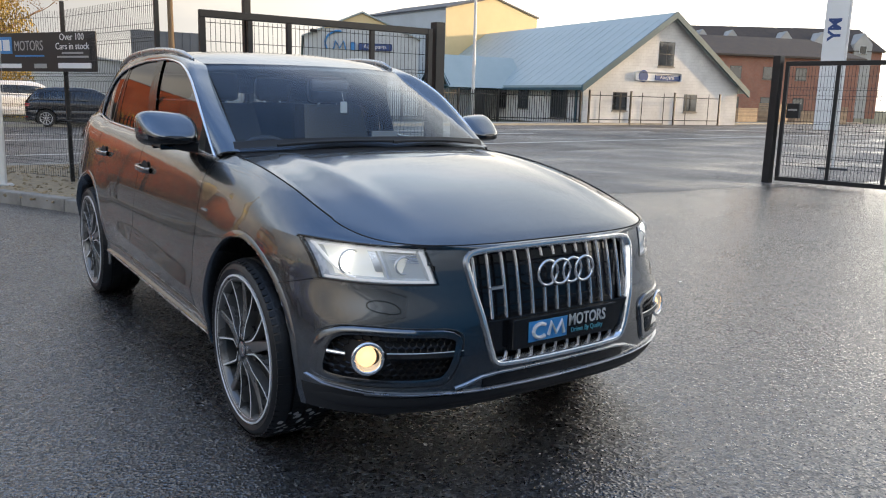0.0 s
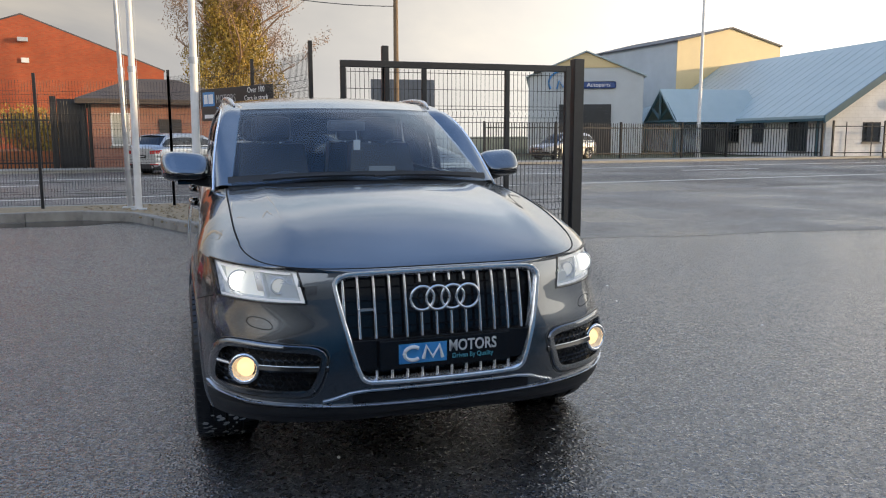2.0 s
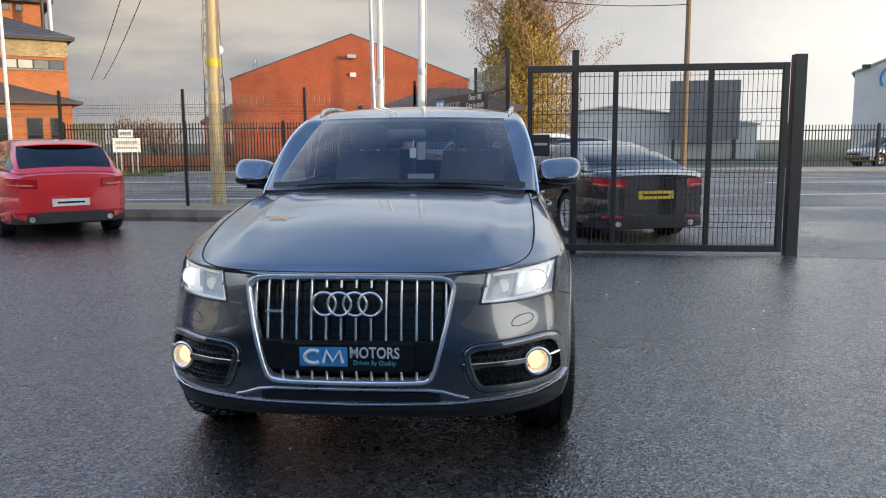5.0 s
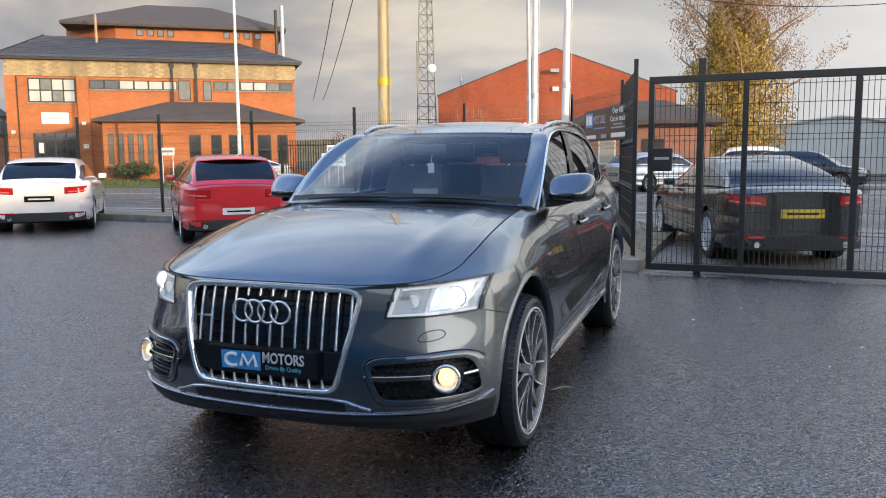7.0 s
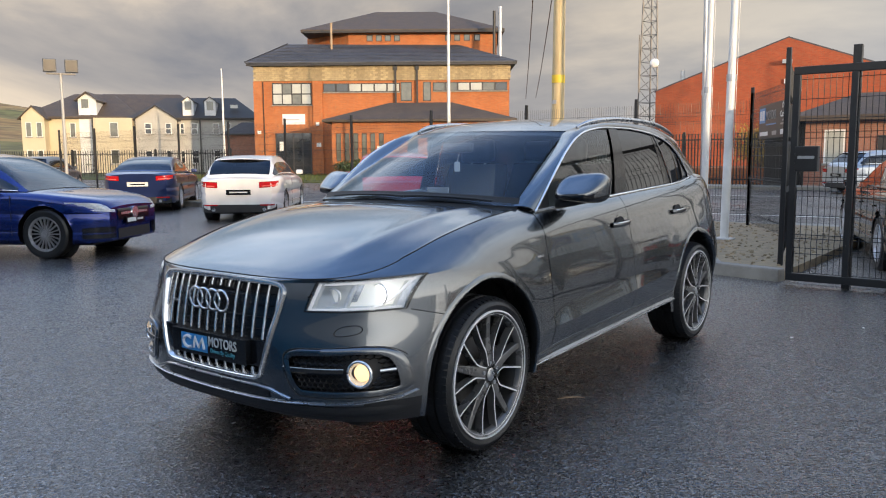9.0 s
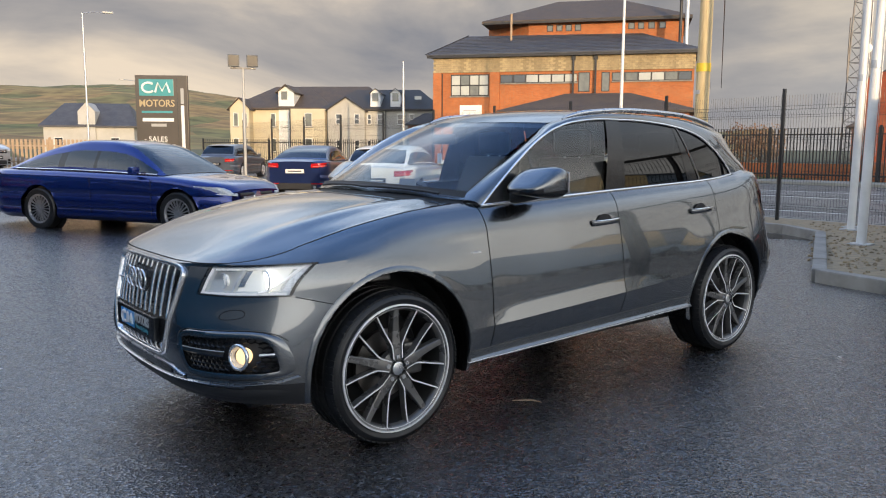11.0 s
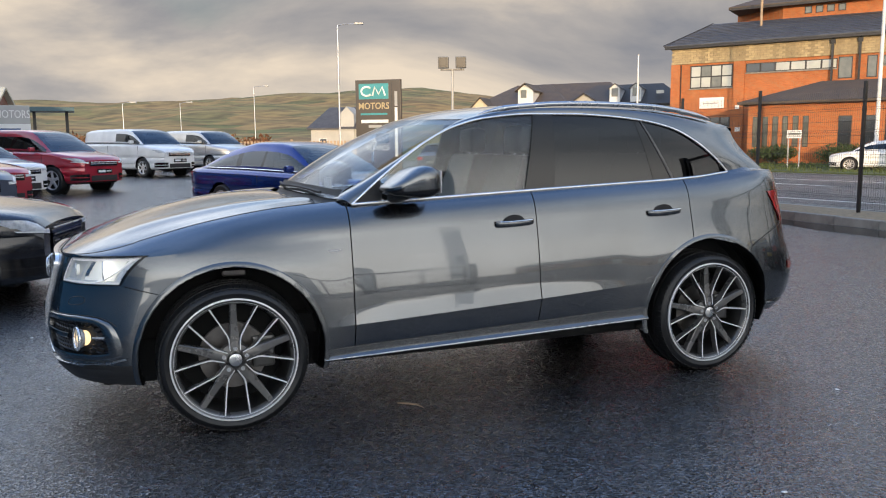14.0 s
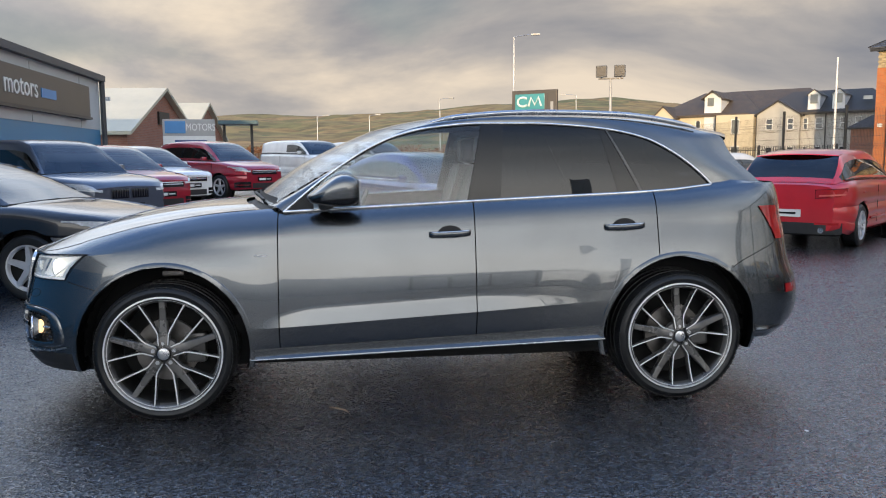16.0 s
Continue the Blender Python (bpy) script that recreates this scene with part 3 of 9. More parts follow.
prism(bm, [(-160, 12.2), (3.9, 12.2), (3.9, road_y(3.9, -9.2)), (-160, 12.3)], "z", -0.028, 0.10)
solo("near_pavement", bm, PAVING, "mossy pale concrete footpath outside the fence", "pavement", kind="structure")
bm = bmesh.new()
prism(bm, [(-160, road_y(-160, 8.6)), (-14, road_y(-14, 8.6)), (-14, 60), (-160, 60)], "z", -0.028, 0.06)
solo("verge", bm, GRASS, "rough grass verge before the brick building", "grass", kind="structure")


def lane_lines():
    for off, dash, gap, w in ((0.0, 4.0, 5.0, 0.20), (3.2, 200.0, 1.0, 0.16), (-5.6, 200.0, 1.0, 0.16)):
        bm = bmesh.new()
        x = -90.0
        while x < 70:
            e = min(x + dash, 70)
            prism(bm, [(x, road_y(x, off)), (e, road_y(e, off)), (e, road_y(e, off + w)), (x, road_y(x, off + w))], "z", -0.004, 0.0)
            x = e + gap
        solo("lane_line", bm, LINE, "worn white painted road line", "road marking", kind="structure")


lane_lines()


def kerb_line():
    """The low concrete kerb that borders the planted strip under the fence: a wall of butted kerb stones."""
    pts = [(-26.0, 10.9), (-7.0, 10.55), (-2.6, 10.5), (-1.75, 9.9), (-0.35, 6.9), (0.0, 6.15), (0.78, 5.98)]
    bed = thing("planted_strip", pose(0, 0, 0), "gravel strip behind a low concrete kerb", "kerb", kind="structure")
    bm = bmesh.new()
    prism(bm, [(x, y + 0.02) for x, y in pts] + [(0.9, 12.19), (-26.0, 12.19)], "z", -0.02, 0.10)
    part("gravel_bed", bm, GRAVEL, bed)
    for i in range(len(pts) - 1):
        a, b = Vector((*pts[i], 0)), Vector((*pts[i + 1], 0))
        n = max(1, round((b - a).length / 0.9))
        d = (b - a) / n
        ang = math.degrees(math.atan2(d.y, d.x))
        for k in range(n):
            p = a + d * k
            ob = part("kerb_stone", boxm(0.003, -0.075, -0.02, d.length - 0.003, 0.075, 0.145 + 0.006 * math.sin(k * 1.7 + i), bevel=0.018), CONCRETE, bed)
            ob.matrix_basis = pose(p.x, p.y, 0, 0, 0, ang)
    # loose stones
    rnd = random.Random(4)
    bm = bmesh.new()
    for _ in range(900):
        x, y = rnd.uniform(-3, 0.7), rnd.uniform(6.4, 12)
        if y < 6.3 + max(0, (-0.2 - x)) * 2.1:
            continue
        s = rnd.uniform(0.012, 0.035)
        r = bmesh.ops.create_icosphere(bm, subdivisions=1, radius=s)
        bmesh.ops.transform(bm, matrix=pose(x, y, 0.103, rnd.uniform(0, 90), 0, rnd.uniform(0, 360)) @ Matrix.Diagonal((1, 0.8, 0.6, 1)), verts=r["verts"])
    ob = part("loose_gravel", bm, GRAVEL, bed)
    ob["kind"] = "stuff"


kerb_line()


# ---- fences and gates ----
def mesh_infill(bm, w, z0, z1, folds, pitch=0.055, r=0.0035):
    """Welded wire panel in the local xz plane, with pressed V folds."""
    def off(z):
        return sum(0.03 * max(0.0, 1 - abs(z - f) / 0.05) for f in folds)
    zs = sorted({z0, z1} | {min(max(f + d, z0), z1) for f in folds for d in (-0.05, 0, 0.05)})
    n = round(w / pitch)
    for i in range(n + 1):
        x = w * i / n
        for a, b in zip(zs, zs[1:]):
            if b - a > 1e-4:
                cyl(bm, (x, -off(a), a), (x, -off(b), b), r, seg=4, caps=False)
    z = z0
    while z <= z1 + 1e-6:
        cyl(bm, (0, -off(z) - r, z), (w, -off(z) - r, z), r, seg=4, caps=False)
        z += 0.2
    for f in folds:
        for d in (-0.05, 0.05):
            cyl(bm, (0, -r, f + d), (w, -r, f + d), r, seg=4, caps=False)


def gate_leaf(w, h, bars, m, label, latch_x):
    g = thing("mesh_gate", m, label, "gate", group="yard gates")
    part("gate_frame", box(box(boxm(0, -0.03, h - 0.08, w, 0.03, h, 0.006), 0, -0.03, 0.05, w, 0.03, 0.13, 0.006), 0, -0.03, 0.13, 0.06, 0.03, h - 0.08), BLACKSTEEL, g)
    part("end_stile", boxm(w - 0.07, -0.035, 0.05, w, 0.035, h, 0.006), BLACKSTEEL, g)
    for x in bars:
        part("bar", boxm(x - 0.03, -0.025, 0.13, x + 0.03, 0.025, h - 0.08, 0.005), BLACKSTEEL, g)
    bm = bmesh.new()
    mesh_infill(bm, w - 0.14, 0.14, h - 0.09, (0.45, 1.05, 1.65))
    ob = part("wire_mesh", bm, BLACKSTEEL, g)
    ob.matrix_basis = pose(0.07, 0.0, 0)
    part("lock_box", boxm(latch_x, -0.06, 1.20, latch_x + 0.22, 0.06, 1.46, 0.01), BLACKSTEEL, g)
    part("lock_plate", boxm(latch_x + 0.03, -0.066, 1.33, latch_x + 0.19, -0.058, 1.36), GALV, g)
    return g


def post(x, y, h, w=0.07, label="black steel fence post", mat=None, lean=0.0):
    return solo("fence_post", boxm(-w / 2, -w / 2, -0.02, w / 2, w / 2, h, 0.005), mat or BLACKSTEEL, label, "post", group="fence posts", m=pose(x, y, 0, 0, lean, 0))


gate_leaf(3.02, 2.27, (0.57, 1.04, 2.14), pose(0.86, 5.80, 0, 0, 0, -1.0), "black steel mesh gate leaf standing across the entrance", 0.05)
gate_leaf(3.4, 2.20, (0.9, 1.8, 2.6), pose(11.40, 5.35, 0, 0, 0, -79), "black steel mesh gate leaf swung open at the far side", 0.1)
solo("gate_post", boxm(-0.04, -0.04, -0.02, 0.04, 0.04, 2.46, 0.006), BLACKSTEEL, "black steel post behind the gate leaf", "post", m=pose(1.43, 5.88, 0))
solo("gate_post", boxm(-0.07, -0.07, -0.02, 0.07, 0.07, 2.36, 0.008), BLACKSTEEL, "thick black steel gate slam post", "post", m=pose(3.99, 5.76, 0))
solo("gate_post", boxm(-0.07, -0.07, -0.02, 0.07, 0.07, 2.3, 0.008), BLACKSTEEL, "thick black steel hinge post", "post", m=pose(11.32, 5.46, 0))


def fence_run(name, pts, h, label):
    """Wire mesh fence between posts."""
    f = thing(name, pose(0, 0, 0), label, "fence")
    for (x0, y0), (x1, y1) in zip(pts, pts[1:]):
        d = Vector((x1 - x0, y1 - y0, 0))
        bm = bmesh.new()
        mesh_infill(bm, d.length, 0.16, h, (0.35, 0.95, 1.55, 2.05), pitch=0.05, r=0.0028)
        ob = part("wire_mesh", bm, BLACKSTEEL, f)
        ob.matrix_basis = pose(x0, y0, 0, 0, 0, math.degrees(math.atan2(d.y, d.x)))
    for x, y in pts:
        ob = part("post", boxm(-0.026, -0.026, 0.08, 0.026, 0.026, h + 0.12, 0.004), BLACKSTEEL, f)
        ob.matrix_basis = pose(x, y, 0)
    return f


fence_run("mesh_fence", [(-26.4, 12.0), (-23.9, 12.0), (-21.4, 12.0), (-18.9, 12.0), (-16.4, 12.0), (-13.9, 12.0), (-11.3, 11.95), (-8.6, 11.85), (-5.95, 11.8), (-3.42, 11.75), (-1.2, 11.7)], 2.35, "black wire mesh fence along the footpath")
fence_run("mesh_fence", [(-1.2, 11.7), (0.1, 9.2), (0.62, 6.55)], 2.45, "tall black wire mesh fence beside the gate")


# the advertising board on the fence
def fence_board():
    b = thing("fence_board", pose(-0.62, 10.22, 0, 0, 0, -63), "charcoal advertising board wired to the mesh fence", "sign")
    part("panel", boxm(0, -0.05, 1.62, 2.16, -0.03, 2.14, 0.004), SIGNDARK, b)
    part("logo_field", boxm(0.06, -0.054, 1.86, 0.44, -0.05, 2.09), SIGNBLUE, b)
    part("logo_stroke", boxm(0.10, -0.058, 1.90, 0.22, -0.054, 2.05, 0.002), SIGNWHITE, b)
    part("logo_stroke", boxm(0.25, -0.058, 1.90, 0.40, -0.054, 2.05, 0.002), SIGNWHITE, b)
    words("MOTORS", 0.19, SIGNGREY, pose(0.80, -0.054, 1.96), b, squeeze=0.8)
    words("Over 100", 0.125, SIGNWHITE, pose(1.70, -0.054, 2.07), b)
    words("Cars in stock", 0.125, SIGNWHITE, pose(1.70, -0.054, 1.95), b)
    for z, w in ((1.865, 0.42), (1.815, 0.62)):
        part("text_bar", boxm(1.70 - w / 2, -0.054, z - 0.012, 1.70 + w / 2, -0.05, z + 0.012), SIGNGREY, b)
    part("text_bar", boxm(1.40, -0.054, 1.665, 2.06, -0.05, 1.735), SIGNWHITE, b)
    part("text_bar", boxm(0.10, -0.054, 1.665, 0.62, -0.05, 1.725), SIGNWHITE, b)
    part("text_bar", boxm(0.90, -0.054, 1.665, 1.16, -0.05, 1.725), SIGNGREY, b)
    part("blue_line", boxm(0.5, -0.054, 1.82, 1.12, -0.05, 1.84), SIGNBLUE, b)


fence_board()


# ---- poles ----
def flagpole(x, y, h, r, label, lean=0.0, mat=None):
    bm = bmesh.new()
    cyl(bm, (0, 0, -0.05), (0, 0, 2.4), r, r, seg=16)
    cyl(bm, (0, 0, 2.4), (0, 0, h), r * 0.92, r * 0.55, seg=16)
    p = thing("flagpole", pose(x, y, 0.1, 0, lean, 0), label, "flagpole", group="flagpoles")
    part("shaft", bm, mat or WHITEPOLE, p, smooth=40)
    part("base_plate", boxm(-0.13, -0.13, -0.01, 0.13, 0.13, 0.02, 0.004), GALV, p)
    part("sleeve", cyl(bmesh.new(), (0, 0, 2.36), (0, 0, 2.46), r * 1.15, seg=16), GALV, p, smooth=40)
    part("halyard", cyl(bmesh.new(), (r + 0.02, 0, 1.2), (r + 0.01, 0, h - 0.1), 0.004, seg=5), GALV, p)


flagpole(-0.80, 9.05, 7.5, 0.062, "white flagpole in the gravel strip", 0.6)
flagpole(-1.78, 11.0, 7.5, 0.060, "white flagpole beside the mesh fence", 0.3)
flagpole(-1.95, 11.45, 7.0, 0.045, "slim pale grey flagpole beside the fence", -0.8, GALV)


def telegraph_pole(x, y, h, label, tape=True, arm=True, lean=0.4, wood=None):
    p = thing("telegraph_pole", pose(x, y, 0, 0, lean, 0), label, "pole")
    bm = bmesh.new()
    cyl(bm, (0, 0, -0.05), (0, 0, h), 0.150, 0.105, seg=18)
    part("shaft", bm, wood or WOODPOLE, p, smooth=50)
    if tape:
        part("warning_band", cyl(bmesh.new(), (0.0, 0, 2.95), (0.0, 0, 3.12), 0.145, seg=20, caps=False), YELLOW, p, smooth=40)
        part("number_plate", boxm(-0.05, -0.175, 2.5, 0.05, -0.16, 2.58), GALV, p)
    if arm:
        part("crossarm", boxm(-0.5, -0.05, h - 0.35, 0.5, 0.05, h - 0.23), wood or WOODPOLE, p)
    return p


telegraph_pole(-5.5, 12.35, 8.6, "weathered wooden telegraph pole with a yellow band")
telegraph_pole(8.8, 33.6, 8.3, "dark wooden telegraph pole across the road", tape=False, lean=0, wood=BROWNPOLE)

# ---- buildings ----
def window(parent, x, z, w, h, y=0.0, cols=1, rows=1, pane=None, frame=None, sill=True, f=0.06):
    """A window in a wall that faces -y: frame bars proud of the wall, one pane a light."""
    pane, frame = pane or DARKPANE, frame or DARKFRAME
    win = part("window", boxm(x, y - 0.02, z, x + w, y + 0.02, z + h), frame, parent)
    cw, rh = (w - f * (cols + 1)) / cols, (h - f * (rows + 1)) / rows
    for c in range(cols):
        for r in range(rows):
            px, pz = x + f + c * (cw + f), z + f + r * (rh + f)
            p = pane[(c + r) % len(pane)] if isinstance(pane, list) else pane
            part("pane", boxm(px, y - 0.028, pz, px + cw, y - 0.012, pz + rh), p, win)
    if sill:
        part("sill", boxm(x - 0.06, y - 0.10, z - 0.08, x + w + 0.06, y + 0.01, z), CONCRETE, win)
    return win


def hip(bm, x0, y0, x1, y1, z0, z1, inset, eave=0.4, thick=0.15):
    """Hipped roof slab with eaves."""
    lo = [(x0 - eave, y0 - eave), (x1 + eave, y0 - eave), (x1 + eave, y1 + eave), (x0 - eave, y1 + eave)]
    ym = (y0 + y1) / 2
    if isinstance(inset, tuple):
        ix, iy = inset
        hi = [(x0 + ix, y0 + iy), (x1 - ix, y0 + iy), (x1 - ix, y1 - iy), (x0 + ix, y1 - iy)]
    else:
        hi = [(x0 + inset, ym), (x1 - inset, ym)]
    b, e = [bm.verts.new((*p, z0 - thick)) for p in lo], [bm.verts.new((*p, z0)) for p in lo]
    t = [bm.verts.new((*p, z1)) for p in hi]
    bm.faces.new(b[::-1])
    for i in range(4):
        bm.faces.new((b[i], b[(i + 1) % 4], e[(i + 1) % 4], e[i]))
    if len(t) == 4:
        for i in range(4):
            bm.faces.new((e[i], e[(i + 1) % 4], t[(i + 1) % 4], t[i]))
        bm.faces.new(t)
    else:
        bm.faces.new((e[0], e[1], t[1], t[0]))
        bm.faces.new((e[1], e[2], t[1]))
        bm.faces.new((e[2], e[3], t[0], t[1]))
        bm.faces.new((e[3], e[0], t[0]))
    return bm


def gable_roof(bm, x0, x1, y0, y1, ze, zr, over=0.35, thick=0.18):
    """Two roof slabs; the ridge runs along local y."""
    xm = (x0 + x1) / 2
    k = (zr - ze) / (xm - x0)
    a = x0 - over
    za = ze - k * over
    prism(bm, [(a, za), (xm, zr), (xm, zr + thick), (a, za + thick)], "y", y0 - over, y1 + over)
    b = x1 + over
    prism(bm, [(b, za), (b, za + thick), (xm, zr + thick), (xm, zr)], "y", y0 - over, y1 + over)
    return bm


def gable_wall(x0, x1, y0, y1, ze, zr):
    return prism(bmesh.new(), [(x0, 0), (x1, 0), (x1, ze), ((x0 + x1) / 2, zr), (x0, ze)], "y", y0, y1)


def brick_offices():
    b = thing("brick_office_building", pose(-44.7, 36.6, 0, 0, 0, 36.9), "red brick office building with slate hipped roofs and tan shingle band", "building")
    W, D = 19.3, 17.0
    part("wall", boxm(0, 0, -0.05, W, D, 8.3), REDBRICK, b)
    part("shingle_band", boxm(-0.06, -0.08, 7.15, W + 0.06, 3.0, 8.3), SHINGLE, b)
    for i in range(7):
        bm = bmesh.new()
        for k in range(48):
            x = -0.10 + (W + 0.2) * (k + 0.5 * (i % 2)) / 48.5
            box(bm, x, -0.125 - 0.008 * ((k * 7 + i * 3) % 3), 7.17 + 0.16 * i, x + 0.385, -0.08, 7.31 + 0.16 * i)
        part("shingle_course", bm, SHINGLEROW, b)
    part("fascia", boxm(-0.5, -0.55, 8.24, W + 0.5, -0.4, 8.42), DARKFRAME, b)
    bm = bmesh.new()
    lo = [(-0.55, -0.55), (W + 0.55, -0.55), (W + 0.55, D), (-0.55, D)]
    hi = [(1.7, 4.4), (15.6, 5.4), (15.6, 12.5), (1.7, 12.5)]
    bv, ev, tv = [bm.verts.new((*p, 8.38)) for p in lo], [bm.verts.new((*p, 8.50)) for p in lo], [bm.verts.new((*p, 10.5)) for p in hi]
    bm.faces.new(bv[::-1])
    bm.faces.new(tv)
    for i in range(4):
        j = (i + 1) % 4
        bm.faces.new((bv[i], bv[j], ev[j], ev[i]))
        bm.faces.new((ev[i], ev[j], tv[j], tv[i]))
    part("roof", bm, SLATE, b)
    for i in range(1, 12):
        t = i / 12
        x0, x1, y, z = -0.55 + 2.25 * t, W + 0.55 - 4.25 * t, -0.55 + 4.95 * t, 8.50 + 2.0 * t
        bm = bmesh.new()
        tube(bm, [(x0 + 0.05, y, z + 0.01), (x1 - 0.05, y + t, z + 0.01)], 0.022, seg=4)
        part("slate_course", bm, SLATE, b)
    bm = bmesh.new()
    tube(bm, [(-0.6, -0.6, 8.52), (0.55, 1.9, 9.52), (1.7, 4.4, 10.55)], 0.04, seg=6)
    part("verge_board", bm, DARKFRAME, b)
    part("upper_storey", prism(bmesh.new(), [(6.5, 5.6), (18.7, 5.6), (18.7, 15), (2.6, 15), (2.6, 8.6)], "z", 9.5, 11.55), REDBRICK, b)
    part("upper_roof", hip(bmesh.new(), 3.4, 5.6, 18.6, 14.6, 11.72, 14.0, 5.0, 0.7, 0.2), BROWNROOF, b)
    part("upper_fascia", boxm(2.9, 4.86, 11.46, 19.3, 4.94, 11.62), DARKFRAME, b)
    for x in (8.0, 8.75, 9.5, 10.25, 14.45, 15.2, 16.0, 16.85):
        window(b, x, 10.85, 0.5, 0.52, y=5.6, sill=False, pane=MIDPANE)
    window(b, 1.28, 5.36, 3.0, 1.65, cols=4, rows=2, pane=[PALEPANE, PALEPANE, MIDPANE], f=0.09)
    for k in range(6):
        window(b, 5.17 + 0.97 * k, 6.31, 0.97, 0.64, pane=DARKPANE if k < 2 else PALEPANE, f=0.06, sill=False)
    for k in range(6):
        window(b, 13.5 + 0.94 * k, 6.35, 0.94, 0.64, pane=(MIDPANE, MIDPANE, PALEPANE, PALEPANE, MIDPANE, DARKPANE)[k], f=0.06, sill=False)
    part("sill", boxm(5.1, -0.10, 6.22, 11.0, 0.0, 6.31), CONCRETE, b)
    part("sill", boxm(13.5, -0.10, 6.26, 19.2, 0.0, 6.35), CONCRETE, b)
    for x, w in ((11.05, 0.85), (12.75, 0.6)):
        window(b, x, 5.6, w, 1.42, cols=1, pane=MIDPANE, sill=False)
    for x in (10.62, 12.25):
        part("downpipe", boxm(x, -0.28, 4.6, x + 0.13, -0.13, 8.3), DARKFRAME, b)
        part("hopper_head", boxm(x - 0.08, -0.32, 7.9, x + 0.21, -0.12, 8.2), DARKFRAME, b)
    part("pier", boxm(4.38, -0.18, 0, 5.12, 0.0, 7.14), REDBRICK, b)
    part("pier", boxm(-0.1, -0.18, 0, 0.55, 0.0, 7.14), REDBRICK, b)
    part("wall_joint", boxm(0.56, -0.02, 0, 0.64, 0.0, 7.1), DARKFRAME, b)
    part("notice_board", boxm(2.02, -0.06, 3.9, 3.74, 0.0, 4.68), SIGNWHITE, b)
    part("text_bar", boxm(2.3, -0.065, 4.22, 3.3, -0.06, 4.30), SIGNGREY, b)
    part("entrance_door", boxm(1.45, -0.05, 0.0, 4.2, 0.0, 3.25), DARKPANE, b)
    part("door_poster", boxm(1.75, -0.06, 1.9, 2.05, -0.052, 2.6), SIGNWHITE, b)
    for x in (1.5, 2.1, 2.8, 3.5, 4.15):
        part("door_frame", boxm(x - 0.05, -0.08, 0.0, x + 0.05, -0.05, 3.25), DARKFRAME, b)
    part("small_sign", boxm(4.6, -0.22, 2.2, 4.95, -0.18, 2.5), SIGNWHITE, b)
    # lower wing in front
    part("wing_wall", boxm(6.45, -5.0, -0.05, 18.8, 0.0, 3.85), REDBRICK, b)
    part("wing_roof", hip(bmesh.new(), 6.45, -5.0, 18.8, 1.0, 3.98, 5.35, 3.9, 0.6, 0.15), BROWNROOF, b)
    for x in (6.75, 7.35, 7.95, 8.55, 9.15, 9.75):
        window(b, x, 1.1, 0.34, 1.95, y=-5.0, pane=MIDPANE, sill=False, f=0.04)
    for x, w in ((11.75, 0.75), (13.15, 0.7), (14.3, 0.95), (16.2, 0.9), (17.5, 0.7)):
        window(b, x, 1.0, w, 2.0, y=-5.0, cols=1, rows=2, pane=DARKPANE)
    part("flue", cyl(bmesh.new(), (W - 0.5, 3, 8), (W - 0.5, 3, 13.1), 0.16, seg=10), GALV, b, smooth=40)
    part("flue", cyl(bmesh.new(), (W - 0.95, 3.2, 8), (W - 0.95, 3.2, 12.8), 0.12, seg=10), DARKFRAME, b, smooth=40)
    part("flue", cyl(bmesh.new(), (5.4, 3.4, 9), (5.4, 3.4, 12.0), 0.09, seg=8), TIMBER, b, smooth=40)
    part("wall_light", boxm(0.15, -0.35, 3.2, 0.4, -0.18, 3.45), WHITEFRAME, b)
    part("wall_light", boxm(4.6, -0.35, 3.8, 4.85, -0.18, 4.05), WHITEFRAME, b)


brick_offices()


def brick_hall():
    b = thing("brick_hall", pose(-10.7, 53.5, 0, 0, 0, 12.0), "plain red brick hall with a low gable", "building")
    part("wall", gable_wall(-8.6, 8.6, 0, 26, 5.9, 9.1), HALLBRICK, b)
    part("roof", gable_roof(bmesh.new(), -8.6, 8.6, 0.3, 26, 5.9, 9.1, 0.12, 0.12), SLATE, b)
    part("floodlight", boxm(-0.3, -0.5, 7.4, 0.3, -0.05, 7.65), GALV, b)
    part("alarm_box", boxm(-0.15, -0.15, 6.1, 0.3, 0, 6.4), SIGNWHITE, b)
    part("plinth", boxm(-8.62, -0.06, 0, 8.62, 0, 0.6), PINKBRICK, b)
    part("vent", cyl(bmesh.new(), (-7.2, 3, 6.4), (-7.2, 3, 7.6), 0.14, seg=8), GALV, b)


brick_hall()


def small_lodge():
    b = thing("brick_lodge", pose(-4.6, 31.5, 0, 0, 0, 8), "small brick lodge with a shallow dark roof", "building")
    part("wall", boxm(0, 0, 0, 5.4, 4.2, 2.75), PINKBRICK, b)
    part("roof", hip(bmesh.new(), 0, 0, 5.4, 4.2, 2.9, 3.9, 1.8, 0.6, 0.2), BROWNROOF, b)
    window(b, 0.7, 1.0, 0.75, 1.35, pane=PALEPANE, frame=WHITEFRAME)
    part("door", boxm(2.6, -0.05, 0, 3.5, 0, 2.1), DARKFRAME, b)


small_lodge()


